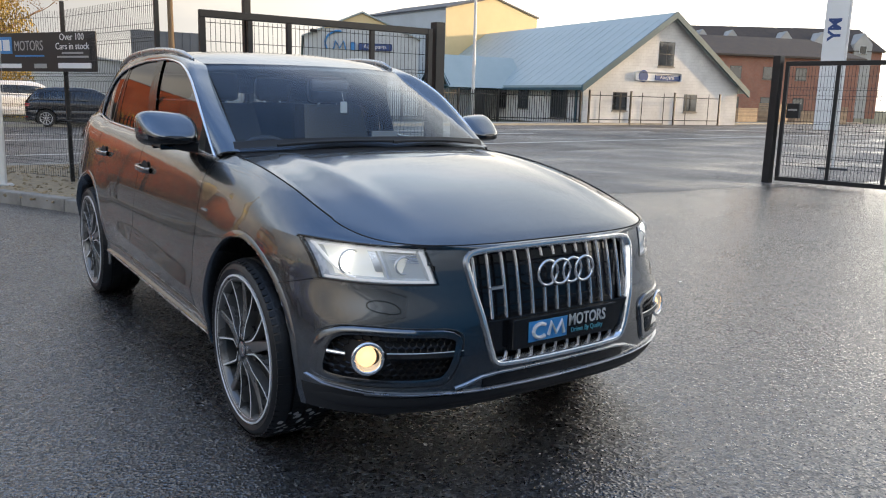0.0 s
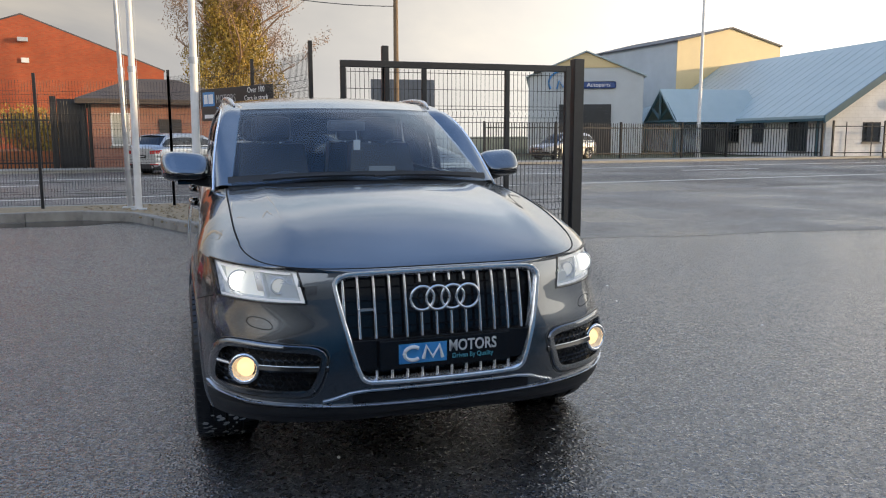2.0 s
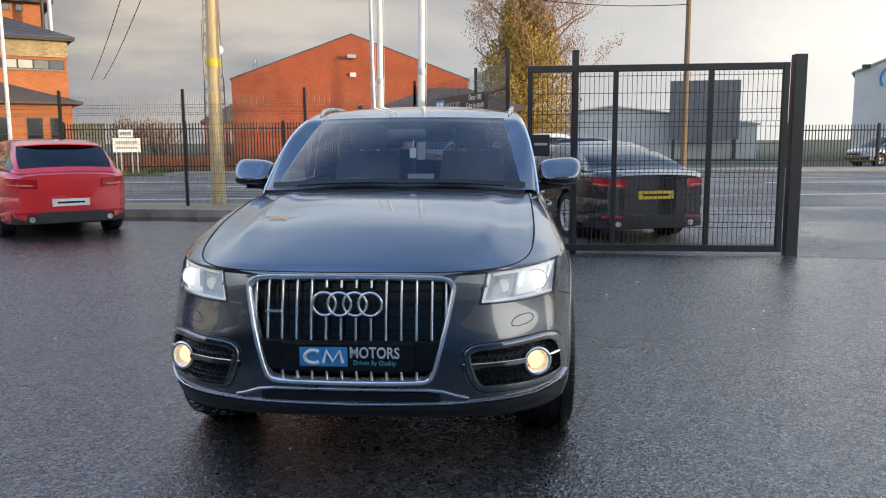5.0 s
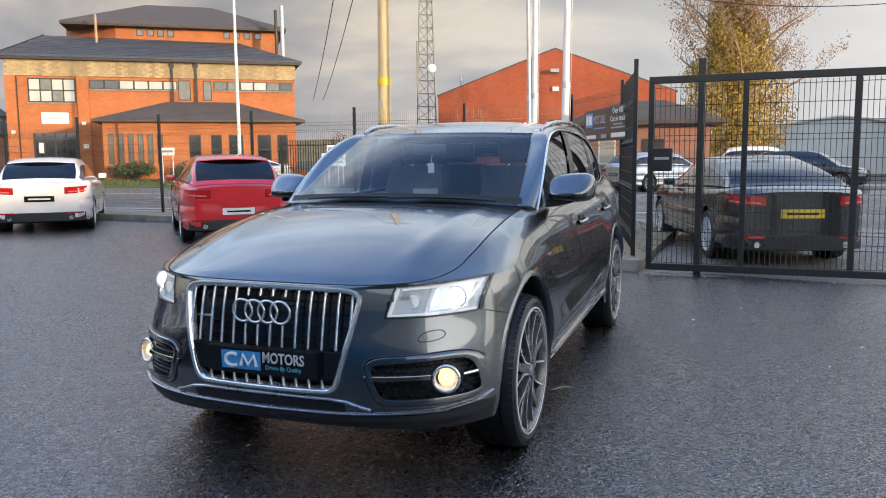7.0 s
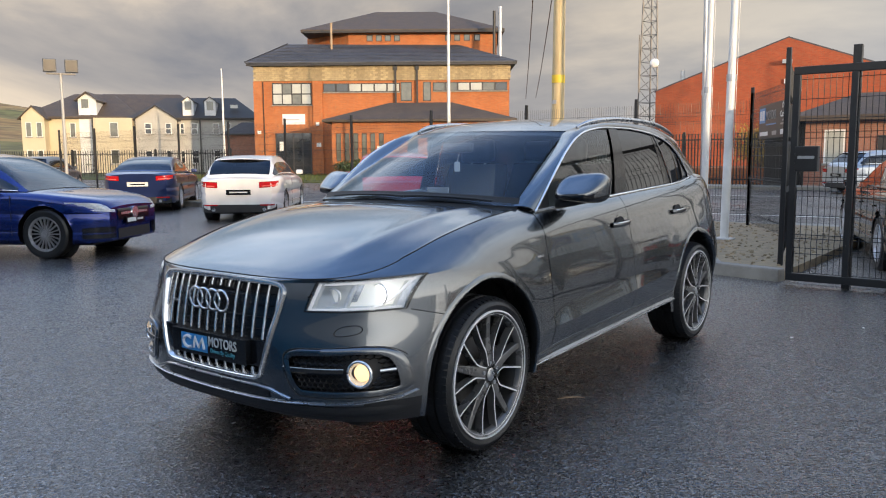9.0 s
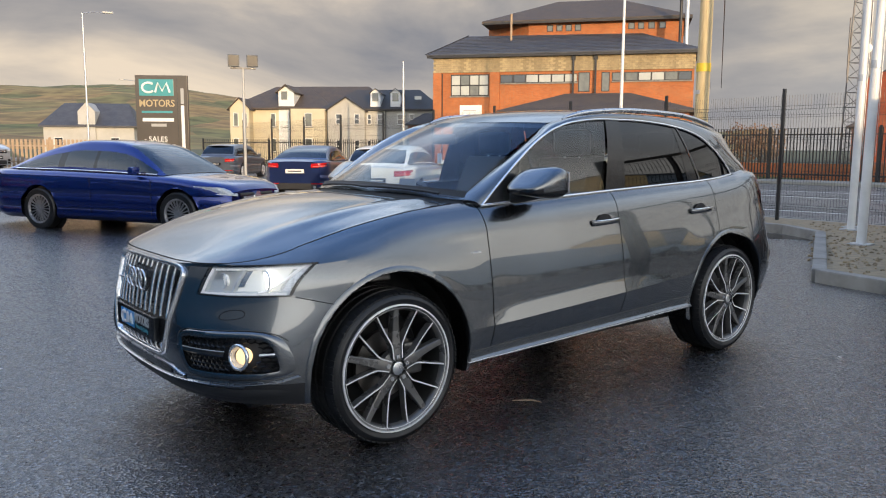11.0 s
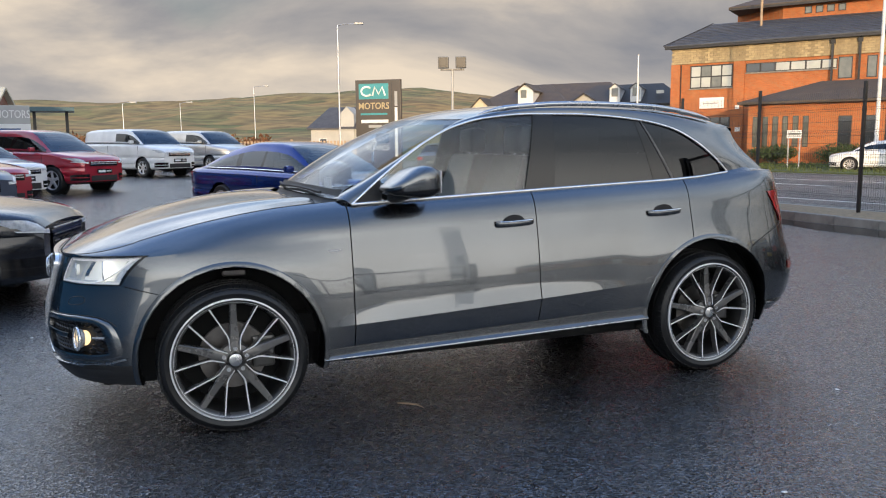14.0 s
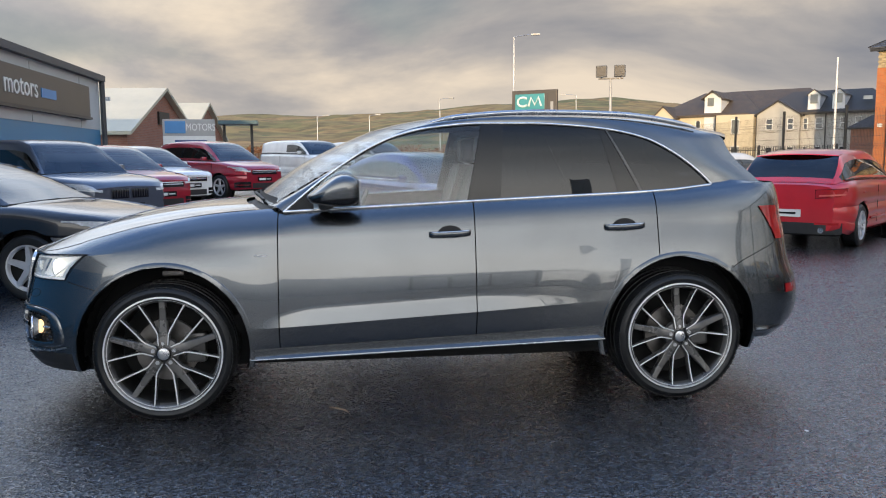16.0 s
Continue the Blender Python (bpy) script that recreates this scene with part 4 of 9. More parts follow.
def parts_shop():
    """Long white block building with a gable end, and the sheds behind it."""
    ang = -6.0
    o = thing("white_shop_building", pose(36.6, 35.4, 0, 0, 0, ang), "white painted block shop with a blue-green metal roof", "building")
    W, L, ze, zr = 15.0, 31.0, 2.75, 7.6
    part("wall", gable_wall(0, W, 0, L, ze, zr), BLOCKWALL, o)
    part("roof", gable_roof(bmesh.new(), 0, W, 0.05, L, ze, zr, 0.55, 0.2), TEALROOF, o)
    bm = bmesh.new()
    xm = W / 2
    k = (zr - ze) / xm
    for s in (0, 1):
        p = [(-0.6, ze - 0.6 * k - 0.25), (xm, zr - 0.2), (xm, zr + 0.25), (-0.6, ze - 0.6 * k + 0.22)]
        prism(bm, p if not s else [(W - x, z) for x, z in p], "y", -0.66, -0.5)
    part("bargeboard", bm, TEALTRIM, o)
    part("gutter", boxm(-0.7, -0.5, 2.25, -0.5, L, 2.42), TEALTRIM, o)
    for i in range(30):
        part("roof_seam", box(bmesh.new(), 0, -0.015, 0, 8.75, 0.015, 0.015, m=pose(-0.55, 0.4 + i * 1.02, ze - 0.55 * k + 0.2, 0, -math.degrees(math.atan(k)), 0)), TEALROOF, o)
    window(o, 2.6, 0.95, 1.3, 1.25, cols=2, frame=DARKFRAME)
    window(o, 9.4, 0.95, 1.3, 1.25, cols=2, frame=DARKFRAME)
    window(o, xm - 0.9, 4.1, 1.5, 1.7, cols=2, rows=2, frame=DARKFRAME)
    part("sign_field", boxm(4.4, -0.08, 3.05, 8.8, -0.02, 3.65, 0.2), SIGNWHITE, o)
    part("sign_name_field", boxm(6.3, -0.09, 3.12, 8.7, -0.06, 3.5, 0.1), SIGNNAVY, o)
    part("sign_logo", cyl(bmesh.new(), (5.2, -0.07, 3.36), (5.2, -0.12, 3.36), 0.42, seg=24), SIGNNAVY, o)
    words("Autoparts", 0.34, SIGNWHITE, pose(7.5, -0.094, 3.31), o)
    # doors and windows of the long side
    side = thing("shop_side_wall", pose(36.6, 35.4, 0, 0, 0, ang) @ pose(0, 0, 0, 0, 0, -90), "white shop long wall with dark windows", "facade")
    for x, w, z, h in ((-3.6, 1.9, 0.35, 2.0), (-7.6, 1.3, 0.9, 1.45), (-10.6, 1.3, 0.9, 1.45), (-14.4, 1.2, 0.9, 1.45)):
        window(side, x, z, w, h, cols=2, rows=2 if h < 1.6 else 1)
    part("downpipe", boxm(-0.7, -0.14, 0, -0.58, -0.02, 2.4), TEALTRIM, side)
    por = thing("porch", pose(36.6, 35.4, 0, 0, 0, ang) @ pose(-1.2, 11.3, 0), "timber-framed porch with a small metal roof", "porch")
    bm = bmesh.new()
    prism(bm, [(-2.4, 2.35), (0.0, 4.65), (0.0, 4.8), (-2.55, 2.35)], "x", -4.2, 3.0)
    prism(bm, [(2.4, 2.35), (2.55, 2.35), (0.0, 4.8), (0.0, 4.65)], "x", -4.2, 3.0)
    part("roof", bm, TEALROOF, por)
    bm = bmesh.new()
    for a, c in (((-2.4, 2.4), (0, 4.6)), ((2.4, 2.4), (0, 4.6)), ((-2.4, 2.4), (2.4, 2.4)), ((0, 2.4), (0, 4.6)), ((-1.2, 3.4), (0, 2.6)), ((1.2, 3.4), (0, 2.6))):
        tube(bm, [(-4.1, a[0], a[1]), (-4.1, c[0], c[1])], 0.13, seg=4)
    part("truss", bm, TEALTRIM, por)
    for y in (-2.2, 2.2):
        part("column", boxm(-4.2, y - 0.1, 0, -4.0, y + 0.1, 2.4), TEALTRIM, por)
    part("back_door", boxm(-0.1, -0.9, 0, -0.04, 0.9, 2.1), DARKPANE, por)


parts_shop()


def warehouse():
    o = thing("parts_warehouse", pose(21.88, 51.68, 0, 0, 0, -25), "pale warehouse with a cream gable and dark roller door", "building")
    part("wall", gable_wall(1.8, 10.2, 0, 30, 5.75, 7.5), GREYCLAD, o)
    bm = bmesh.new()
    prism(bm, [(3.25, 6.35), (8.75, 6.35), (6.0, 7.47)], "y", -0.05, 0.0)
    part("cream_gable", bm, CREAMCLAD, o)
    part("roof", gable_roof(bmesh.new(), 1.8, 10.2, 0, 30, 5.75, 7.5, 0.2, 0.1), TEALROOF, o)
    part("roller_door", boxm(4.1, -0.08, 0, 7.9, 0, 3.7), SHUTTER, o)
    for i in range(17):
        part("door_slat", boxm(4.1, -0.11, 0.05 + i * 0.212, 7.9, -0.08, 0.2 + i * 0.212), SHUTTER, o)
    part("sign_name_field", boxm(5.7, -0.1, 4.85, 8.2, -0.03, 5.35, 0.12), SIGNNAVY, o)
    bm = bmesh.new()
    tube(bm, [(3.9, -0.07, 4.85), (4.05, -0.07, 5.45), (4.35, -0.07, 4.95), (4.65, -0.07, 5.45), (4.8, -0.07, 4.85)], 0.07, seg=6)
    part("sign_logo", bm, SIGNBLUE, o)
    part("sign_stroke", boxm(5.15, -0.1, 4.82, 5.5, -0.04, 5.4, 0.1), SIGNBLUE, o)
    bm = bmesh.new()
    tube(bm, [(4.3 + 1.0 * math.cos(a), -0.08, 5.30 + 0.85 * math.sin(a)) for a in [radians(80 + 12 * i) for i in range(12)]], 0.08, seg=6)
    part("sign_arc", bm, SIGNBLUE, o)
    words("Autoparts", 0.42, SIGNWHITE, pose(6.95, -0.105, 5.10), o)
    part("lamp", boxm(2.2, -0.5, 6.0, 2.7, 0, 6.2), DARKFRAME, o)
    big = thing("tall_shed", pose(41.6, 58.6, 0, 0, 0, 4), "tall shed with grey wall and cream gable end", "building")
    part("wall", gable_wall(0, 12, 0.06, 15, 9.8, 11.2), GREYCLAD, big)
    part("cream_front", gable_wall(-0.04, 12.04, 0, 0.06, 9.8, 11.2), CREAMCLAD, big)
    part("roof", gable_roof(bmesh.new(), 0, 12, 0, 15, 9.8, 11.2, 0.15, 0.15), SLATE, big)
    low = thing("low_shed", pose(-2.0, 58.0, 0, 0, 0, -6), "low grey shed with a dark square panel", "building")
    part("wall", gable_wall(0, 21.0, 0, 24, 2.5, 3.9), GREYCLAD, low)
    part("roof", gable_roof(bmesh.new(), 0, 21.0, 0, 24, 2.5, 3.9, 0.2, 0.12), GREYCLAD, low)
    part("dark_panel", boxm(14.6, -2.0, 1.4, 19.4, -1.6, 5.6), PANELGREY, low)
    for i in range(9):
        part("panel_rib", boxm(14.8 + 0.53 * i, -2.08, 1.4, 14.9 + 0.53 * i, -2.0, 5.6), PANELGREY, low)
    part("panel_leg", boxm(14.8, -1.9, 0, 15.0, -1.7, 1.6), DARKFRAME, low)
    part("panel_leg", boxm(19.0, -1.9, 0, 19.2, -1.7, 1.6), DARKFRAME, low)


warehouse()


GUESTSLATE = material("weathered_dark_slate", (0.060, 0.052, 0.046), (0.036, 0.032, 0.030), 3.0, 0.75, vary=0.3, bump=0.4, bscale=30)


def houses():
    h = thing("white_guest_house", pose(-71.4, 32.0, 0, 0, 0, 47.0), "rendered house, sunlit wing coloured cream and shaded wing grey, dark roofs and dormers", "house")
    # sun and shade put into the colour: cream lit wing, grey shaded wing
    part("wall", boxm(0, 0, 0, 9.5, 10, 5.2), CREAMWALL, h)
    part("roof", hip(bmesh.new(), 0, 0, 9.6, 10, 5.3, 7.75, 3.0, 0.45, 0.18), BROWNROOF, h)
    part("shade_grey_wall", boxm(9.5, -0.3, 0, 20.8, 9, 5.1), RENDERED, h)
    part("long_roof", hip(bmesh.new(), 9.3, -0.3, 20.8, 9, 5.2, 7.4, 2.4, 0.4, 0.18), GUESTSLATE, h)
    part("ridge_roof", hip(bmesh.new(), 3.2, 1.5, 15.0, 10.5, 5.6, 7.85, 2.2, 0.2, 0.15), BROWNROOF, h)
    part("gable_wall", gable_wall(0.0, 1.95, -1.3, 1.0, 5.2, 6.15), CREAMWALL, h)
    part("gable_roof", gable_roof(bmesh.new(), 0.0, 1.95, -1.3, 3.5, 5.2, 6.15, 0.25, 0.1), BROWNROOF, h)
    part("front_gable", gable_wall(9.7, 13.4, -0.75, 0.2, 5.05, 6.25), RENDERED, h)
    part("front_gable_roof", gable_roof(bmesh.new(), 9.7, 13.4, -0.75, 3.4, 5.05, 6.25, 0.3, 0.12), GUESTSLATE, h)
    part("corner_block", boxm(6.1, -1.2, 0, 9.5, 0.2, 5.15), CREAMWALL, h)
    for x in (13.9, 15.9):
        d = part("dormer", gable_wall(x, x + 1.0, -0.2, 2.6, 6.75, 7.15), WHITEFRAME, h)
        part("dormer_window", boxm(x + 0.2, -0.26, 5.95, x + 0.8, -0.2, 6.75), MIDPANE, d)
        part("dormer_roof", gable_roof(bmesh.new(), x, x + 1.0, -0.2, 2.6, 6.75, 7.15, 0.12, 0.06), GUESTSLATE, h)
    part("skylight", boxm(18.2, 0.75, 6.18, 18.9, 1.2, 6.5), PALEPANE, h)
    for x, w in ((10.5, 0.62), (12.35, 0.55), (13.6, 0.4), (14.6, 0.62), (16.6, 0.6), (17.8, 0.5)):
        yy = -0.77 if x < 13 else -0.32
        window(h, x, 3.65, w, 1.05, y=yy, cols=1, rows=2, frame=WHITEFRAME, pane=DARKPANE, f=0.07)
        window(h, x, 0.9, w, 1.25, y=yy, cols=1, rows=2, frame=WHITEFRAME, pane=DARKPANE, f=0.07)
    for x, w, yy in ((0.35, 0.5, -1.32), (1.25, 0.5, -1.32), (3.75, 0.5, -0.02), (5.0, 0.5, -0.02), (7.5, 0.75, -1.22)):
        window(h, x, 3.4, w, 1.35, y=yy, cols=1, rows=1, frame=WHITEFRAME, pane=MIDPANE)
        window(h, x, 0.9, w, 1.35, y=yy, cols=1, rows=1, frame=WHITEFRAME, pane=MIDPANE)
    d = part("dormer", gable_wall(4.6, 6.2, -0.1, 4, 6.9, 7.5), WHITEFRAME, h)
    part("dormer_window", boxm(4.9, -0.16, 6.1, 5.5, -0.1, 6.9), MIDPANE, d)
    part("dormer_roof", gable_roof(bmesh.new(), 4.6, 6.2, -0.3, 4, 6.9, 7.5, 0.25, 0.1), BROWNROOF, h)
    for x in (6.0, 9.55, 15.4):
        part("downpipe", boxm(x, -1.32 if x < 9 else -0.42, 0, x + 0.09, -1.2 if x < 9 else -0.3, 5.1), DARKFRAME, h)
    part("garage", boxm(18.0, -3.6, 0, 22.0, -0.4, 3.5), PINKBRICK, h)
    part("garage_roof", hip(bmesh.new(), 18.0, -3.6, 22.0, -0.4, 3.6, 4.7, 1.4, 0.3, 0.1), GUESTSLATE, h)
    c = thing("cottage", pose(-86, 17.5, 0, 0, 0, 60), "small grey and white house with a dormer", "house")
    part("wall", boxm(0, 0, 0, 9, 7, 3.4), RENDERED, c)
    part("roof", hip(bmesh.new(), 0, 0, 9, 7, 3.5, 6.0, 1.2, 0.4, 0.15), SLATE, c)
    part("dormer", gable_wall(3.5, 5.2, -0.2, 3, 5.0, 5.9), RENDERED, c)
    for x in (1, 4, 6.6):
        window(c, x, 1.0, 0.9, 1.3, frame=WHITEFRAME, pane=DARKPANE)
    r = thing("red_brick_block", pose(66, 51, 0, 0, 0, -22), "red brick block with flat dark roof", "building")
    part("wall", boxm(0, 0, 0, 22, 10, 6.8), PINKBRICK, r)
    part("roof", hip(bmesh.new(), 0, 0, 22, 10, 6.9, 9.2, 3, 0.5, 0.2), BROWNROOF, r)
    for i in range(5):
        window(r, 2 + 4 * i, 4.4, 1.4, 1.3, frame=DARKFRAME)
        window(r, 2 + 4 * i, 1.2, 1.4, 1.3, frame=DARKFRAME)
    e = thing("terraced_houses", pose(96, 92, 0, 0, 0, -35), "terraced houses with small white gables", "house")
    part("wall", boxm(0, 0, 0, 48, 9, 11), PINKBRICK, e)
    part("roof", hip(bmesh.new(), 0, 0, 48, 9, 11.1, 15.0, 2, 0.4, 0.2), BROWNROOF, e)
    for x in (3, 8, 16, 21, 30, 36, 43):
        part("dormer", gable_wall(x, x + 3, -0.4, 3, 12.2, 14.0), RENDERED, e)
        window(e, x + 0.9, 10.6, 1.2, 1.3, y=-0.42, pane=DARKPANE, frame=WHITEFRAME)
    d = thing("station_building", pose(-37, 92, 0, 0, 0, 20), "distant brown hip-roofed building", "building")
    part("wall", boxm(0, 0, 0, 16, 12, 4.0), PINKBRICK, d)
    part("roof", hip(bmesh.new(), 0, 0, 16, 12, 4.1, 8.0, 6.0, 0.6, 0.2), BROWNROOF, d)
    window(d, 3, 1.2, 9, 1.6, cols=5, frame=WHITEFRAME, pane=PALEPANE)


houses()


def showroom():
    """The dealer's own building at the end of the yard."""
    o = thing("showroom_building", pose(-22.1, -7.15, lift(-22, -7), 0, 0, 1.5), "dealer showroom in grey and blue cladding with a brown sign band", "building")
    part("wall", boxm(0, -14, -0.4, 30, 0, 1.98), BLUECLAD, o)
    part("upper_wall", boxm(-0.02, -14.02, 1.98, 30, 0.02, 3.56), GREYCLAD, o)
    part("parapet", boxm(-0.2, -14.2, 3.56, 30.2, 0.2, 3.75), DARKCLAD, o)
    part("sign_band", boxm(1.5, 0.02, 2.32, 18, 0.16, 3.26, 0.02), SIGNBROWN, o)
    part("sign_edge", boxm(1.45, 0.02, 2.25, 18, 0.2, 2.32), SIGNDARK, o)
    ob = words("motors", 0.72, SIGNWHITE, pose(7.0, 0.16, 2.80, 0, 0, 180), o, depth=0.02)
    part("sign_suffix", boxm(4.6, 0.16, 2.62, 5.7, 0.18, 2.86), SIGNBLUE, o)
    part("corner_pipe", cyl(bmesh.new(), (-0.12, 0.1, -0.3), (-0.12, 0.1, 3.55), 0.09, seg=10), DARKCLAD, o, smooth=40)
    part("camera_box", boxm(-0.30, 0.1, 2.95, -0.12, 0.3, 3.08), SIGNWHITE, o)
    bm = cyl(bmesh.new(), (4.0, -2.5, 3.7), (4.0, -2.5, 6.6), 0.03, seg=6)
    cyl(bm, (3.7, -2.5, 6.2), (4.3, -2.5, 6.4), 0.02, seg=5)
    part("aerial", bm, GALV, o)
    for i in range(7):
        part("cladding_joint", boxm(2 + 4 * i, 0.0, 2.0, 2.03 + 4 * i, 0.035, 3.5), GREYCLAD, o)


showroom()


def brick_units():
    for x, y, w, l, h, zr, name in ((-39.5, -17.5, 9.0, 10.2, 2.25, 4.3, "a"), (-51, -17.5, 7.5, 10, 2.4, 4.45, "b")):
        o = thing("brick_workshop", pose(x, y, 0.3, 0, 0, -6), "brown brick workshop with a pale green metal roof", "building", group="workshops")
        part("wall", gable_wall(0, w, 0, l, h, zr), PINKBRICK, o)
        part("roof", gable_roof(bmesh.new(), 0, w, 0, l, h, zr, 0.3, 0.15), GREENROOF, o)
        for i in range(14):
            k = (zr - h) / (w / 2)
            part("roof_rib", box(bmesh.new(), 0, -0.03, 0, w / 2 * 1.15, 0.03, 0.06, m=pose(-0.25, 0.5 + i * (l - 1) / 13, h - 0.25 * k + 0.15, 0, -math.degrees(math.atan(k)), 0)), GREENROOF, o)
        part("louvre", boxm(w / 2 - 0.7, l, zr - 1.6, w / 2 + 0.7, l + 0.1, zr - 1.0), DARKFRAME, o)
    s = thing("roadside_sign", pose(-25.4, -5.0, 0.42, 0, 0, 101) @ Matrix.Diagonal((0.52, 0.62, 0.75, 1)), "white and grey dealer sign board on posts", "sign")
    part("panel", boxm(-1.7, -0.06, 1.9, 1.9, 0.0, 3.25, 0.02), SIGNGREY, s)
    part("logo_field", boxm(-1.55, -0.08, 2.55, -0.15, -0.06, 3.15, 0.02), SIGNBLUE, s)
    part("white_band", boxm(-1.7, -0.075, 1.9, 1.9, -0.06, 2.42), SIGNWHITE, s)
    words("MOTORS", 0.5, SIGNWHITE, pose(0.9, -0.082, 2.84), s)
    part("text_bar", boxm(-0.9, -0.09, 2.1, 1.3, -0.075, 2.22), SIGNNAVY, s)
    for x in (-1.4, 1.6):
        part("leg", boxm(x - 0.05, 0, -0.05, x + 0.05, 0.1, 2.0), DARKFRAME, s)
    c = thing("canopy", pose(-31.5, -3.95, 0.42, 0, 0, 95), "small flat canopy on a post", "canopy")
    part("roof", boxm(-0.85, -0.9, 2.48, 0.85, 0.9, 2.64), TEALTRIM, c)
    part("column", boxm(0.5, -0.06, -0.05, 0.62, 0.06, 2.48), DARKFRAME, c)
    part("column", boxm(-0.7, -0.06, -0.05, -0.58, 0.06, 2.48), DARKFRAME, c)


brick_units()
# a plain tall block added outside the view to shade the yard
solo("yard_shade_block", boxm(47, -70, -0.03, 62, 13, 7.6), PALECLAD, "plain pale block, unseen, added to shade the yard", "building", kind="structure")

# ---- the grey sport utility car ----
PAINT = car_paint("grey_metallic_paint", (0.128, 0.138, 0.148), metal=1.0, rough=0.27)
CHROME = material("bright_chrome", (0.90, 0.90, 0.90), (0.84, 0.84, 0.84), 4, 0.16, 0.10, metal=0.80)
SATIN = material("satin_silver", (0.60, 0.61, 0.63), (0.52, 0.53, 0.55), 5, 0.30, metal=1.0)
GLOSSBLACK = material("gloss_black_plastic", (0.012, 0.012, 0.013), (0.008, 0.008, 0.009), 5, 0.12)
PILLARBLACK = material("pillar_film", (0.012, 0.012, 0.013), (0.008, 0.008, 0.009), 5, 0.2)
MATTBLACK = material("matt_black_plastic", (0.022, 0.022, 0.023), (0.014, 0.014, 0.015), 9, 0.6, bump=0.2, bscale=400)
# near-black for gaps and hidden insides, their shade put into the colour
VOID = material("near_black_void", (0.008, 0.008, 0.008), (0.005, 0.005, 0.005), 4, 0.9)
RUBBER = material("tyre_rubber", (0.012, 0.012, 0.0125), (0.007, 0.007, 0.0075), 14, 0.50, 0.34, bump=0.3, bscale=120)
GUNMETAL = material("gunmetal_alloy", (0.125, 0.123, 0.12), (0.09, 0.09, 0.09), 7, 0.32, metal=0.6)
BROADALLOY = material("brushed_gunmetal", (0.185, 0.178, 0.168), (0.125, 0.121, 0.115), 7, 0.30, metal=0.5)
MACHINED = material("machined_alloy", (0.84, 0.83, 0.81), (0.74, 0.73, 0.71), 12, 0.24, metal=0.12)
DARKBARREL = material("alloy_barrel", (0.075, 0.074, 0.072), (0.04, 0.04, 0.039), 7, 0.4, metal=0.6)
DISC = material("brake_disc_steel", (0.22, 0.21, 0.20), (0.14, 0.13, 0.12), 9, 0.4, metal=1.0)
SCREEN = glass("windscreen_glass", (0.78, 0.83, 0.85))
SIDEGLASS = glass("side_glass", (0.78, 0.85, 0.86), 0.12)
PRIVACY = glass("privacy_glass", (0.035, 0.039, 0.045), 0.02)
REARGLASS = glass("rear_glass", (0.30, 0.33, 0.35))
CLEAR = glass("lamp_lens", (0.93, 0.95, 0.97))
MIRRORBACK = material("mirror_back_plastic", (0.10, 0.10, 0.105), (0.08, 0.08, 0.085), 6, 0.5)
LEATHER = material("dark_seat_leather", (0.060, 0.060, 0.063), (0.042, 0.042, 0.044), 6, 0.5, bump=0.2, bscale=150)
REDLENS = material("red_lens", (0.50, 0.012, 0.015), (0.36, 0.01, 0.012), 8, 0.12, coat=1.0)
LAMPCHROME = material("lamp_reflector", (0.86, 0.86, 0.85), (0.66, 0.67, 0.68), 22, 0.30, metal=0.15)
LED = glow("daytime_led", (1.0, 0.97, 0.92), 0.25)
# bulb light on the bowls and their walls put in as faint emission
LITBOWL = glow("lit_lamp_bowl", (0.90, 0.88, 0.80), 0.30)
LITWALL = glow("lit_bowl_wall", (0.62, 0.62, 0.59), 0.06)
BEAM = glow("dipped_beam", (1.0, 0.97, 0.90), 3.0)
FOGGLOW = glow("fog_bulb", (1.0, 0.70, 0.36), 1.3)
PLATEBLACK = material("plate_black", (0.010, 0.011, 0.013), (0.007, 0.008, 0.009), 5, 0.25)
PLATEBLUE = material("plate_blue", (0.06, 0.30, 0.62), (0.05, 0.26, 0.55), 9, 0.3)
PLATEGREY = material("plate_silver", (0.62, 0.62, 0.60), (0.55, 0.55, 0.53), 9, 0.35)
PLATECYAN = material("plate_cyan", (0.10, 0.38, 0.45), (0.08, 0.33, 0.4), 9, 0.35)

fW = spline([0.20, 0.28, 0.36, 0.50, 0.65, 0.78, 0.86, 0.93], [0.850, 0.892, 0.912, 0.920, 0.922, 0.914, 0.898, 0.874])
fL = spline([0.20, 0.28, 0.36, 0.42, 0.50, 0.60, 0.70, 0.80, 0.88], [0.740, 0.800, 0.842, 0.852, 0.862, 0.862, 0.850, 0.828, 0.800])
fN = spline([0.20, 0.45, 0.75, 0.90], [3.3, 3.2, 2.6, 2.6])
rL = spline([0.28, 0.35, 0.436, 0.533, 0.66, 0.76, 0.88, 0.98, 1.09, 1.25], [0.64, 0.775, 0.865, 0.878, 0.850, 0.808, 0.785, 0.768, 0.735, 0.68])
belt = spline([0.60, 1.18, 1.72, 2.18, 2.63, 2.85, 3.03, 3.30], [1.082, 1.107, 1.130, 1.148, 1.166, 1.180, 1.199, 1.212])
rimz = spline([-0.79, -0.62, -0.50, -0.35, -0.08, 0.29, 0.58], [0.866, 0.884, 0.908, 0.952, 1.020, 1.078, 1.100])
rimx = spline([0.0, 0.30, 0.56, 0.70, 1.0, 2.6, 3.05], [0.748, 0.745, 0.738, 0.782, 0.790, 0.790, 0.765])
doorx = spline([0, 0.10, 0.22, 0.34, 0.62, 1.0], [0.929, 0.9285, 0.9265, 0.923, 0.905, 0.872])
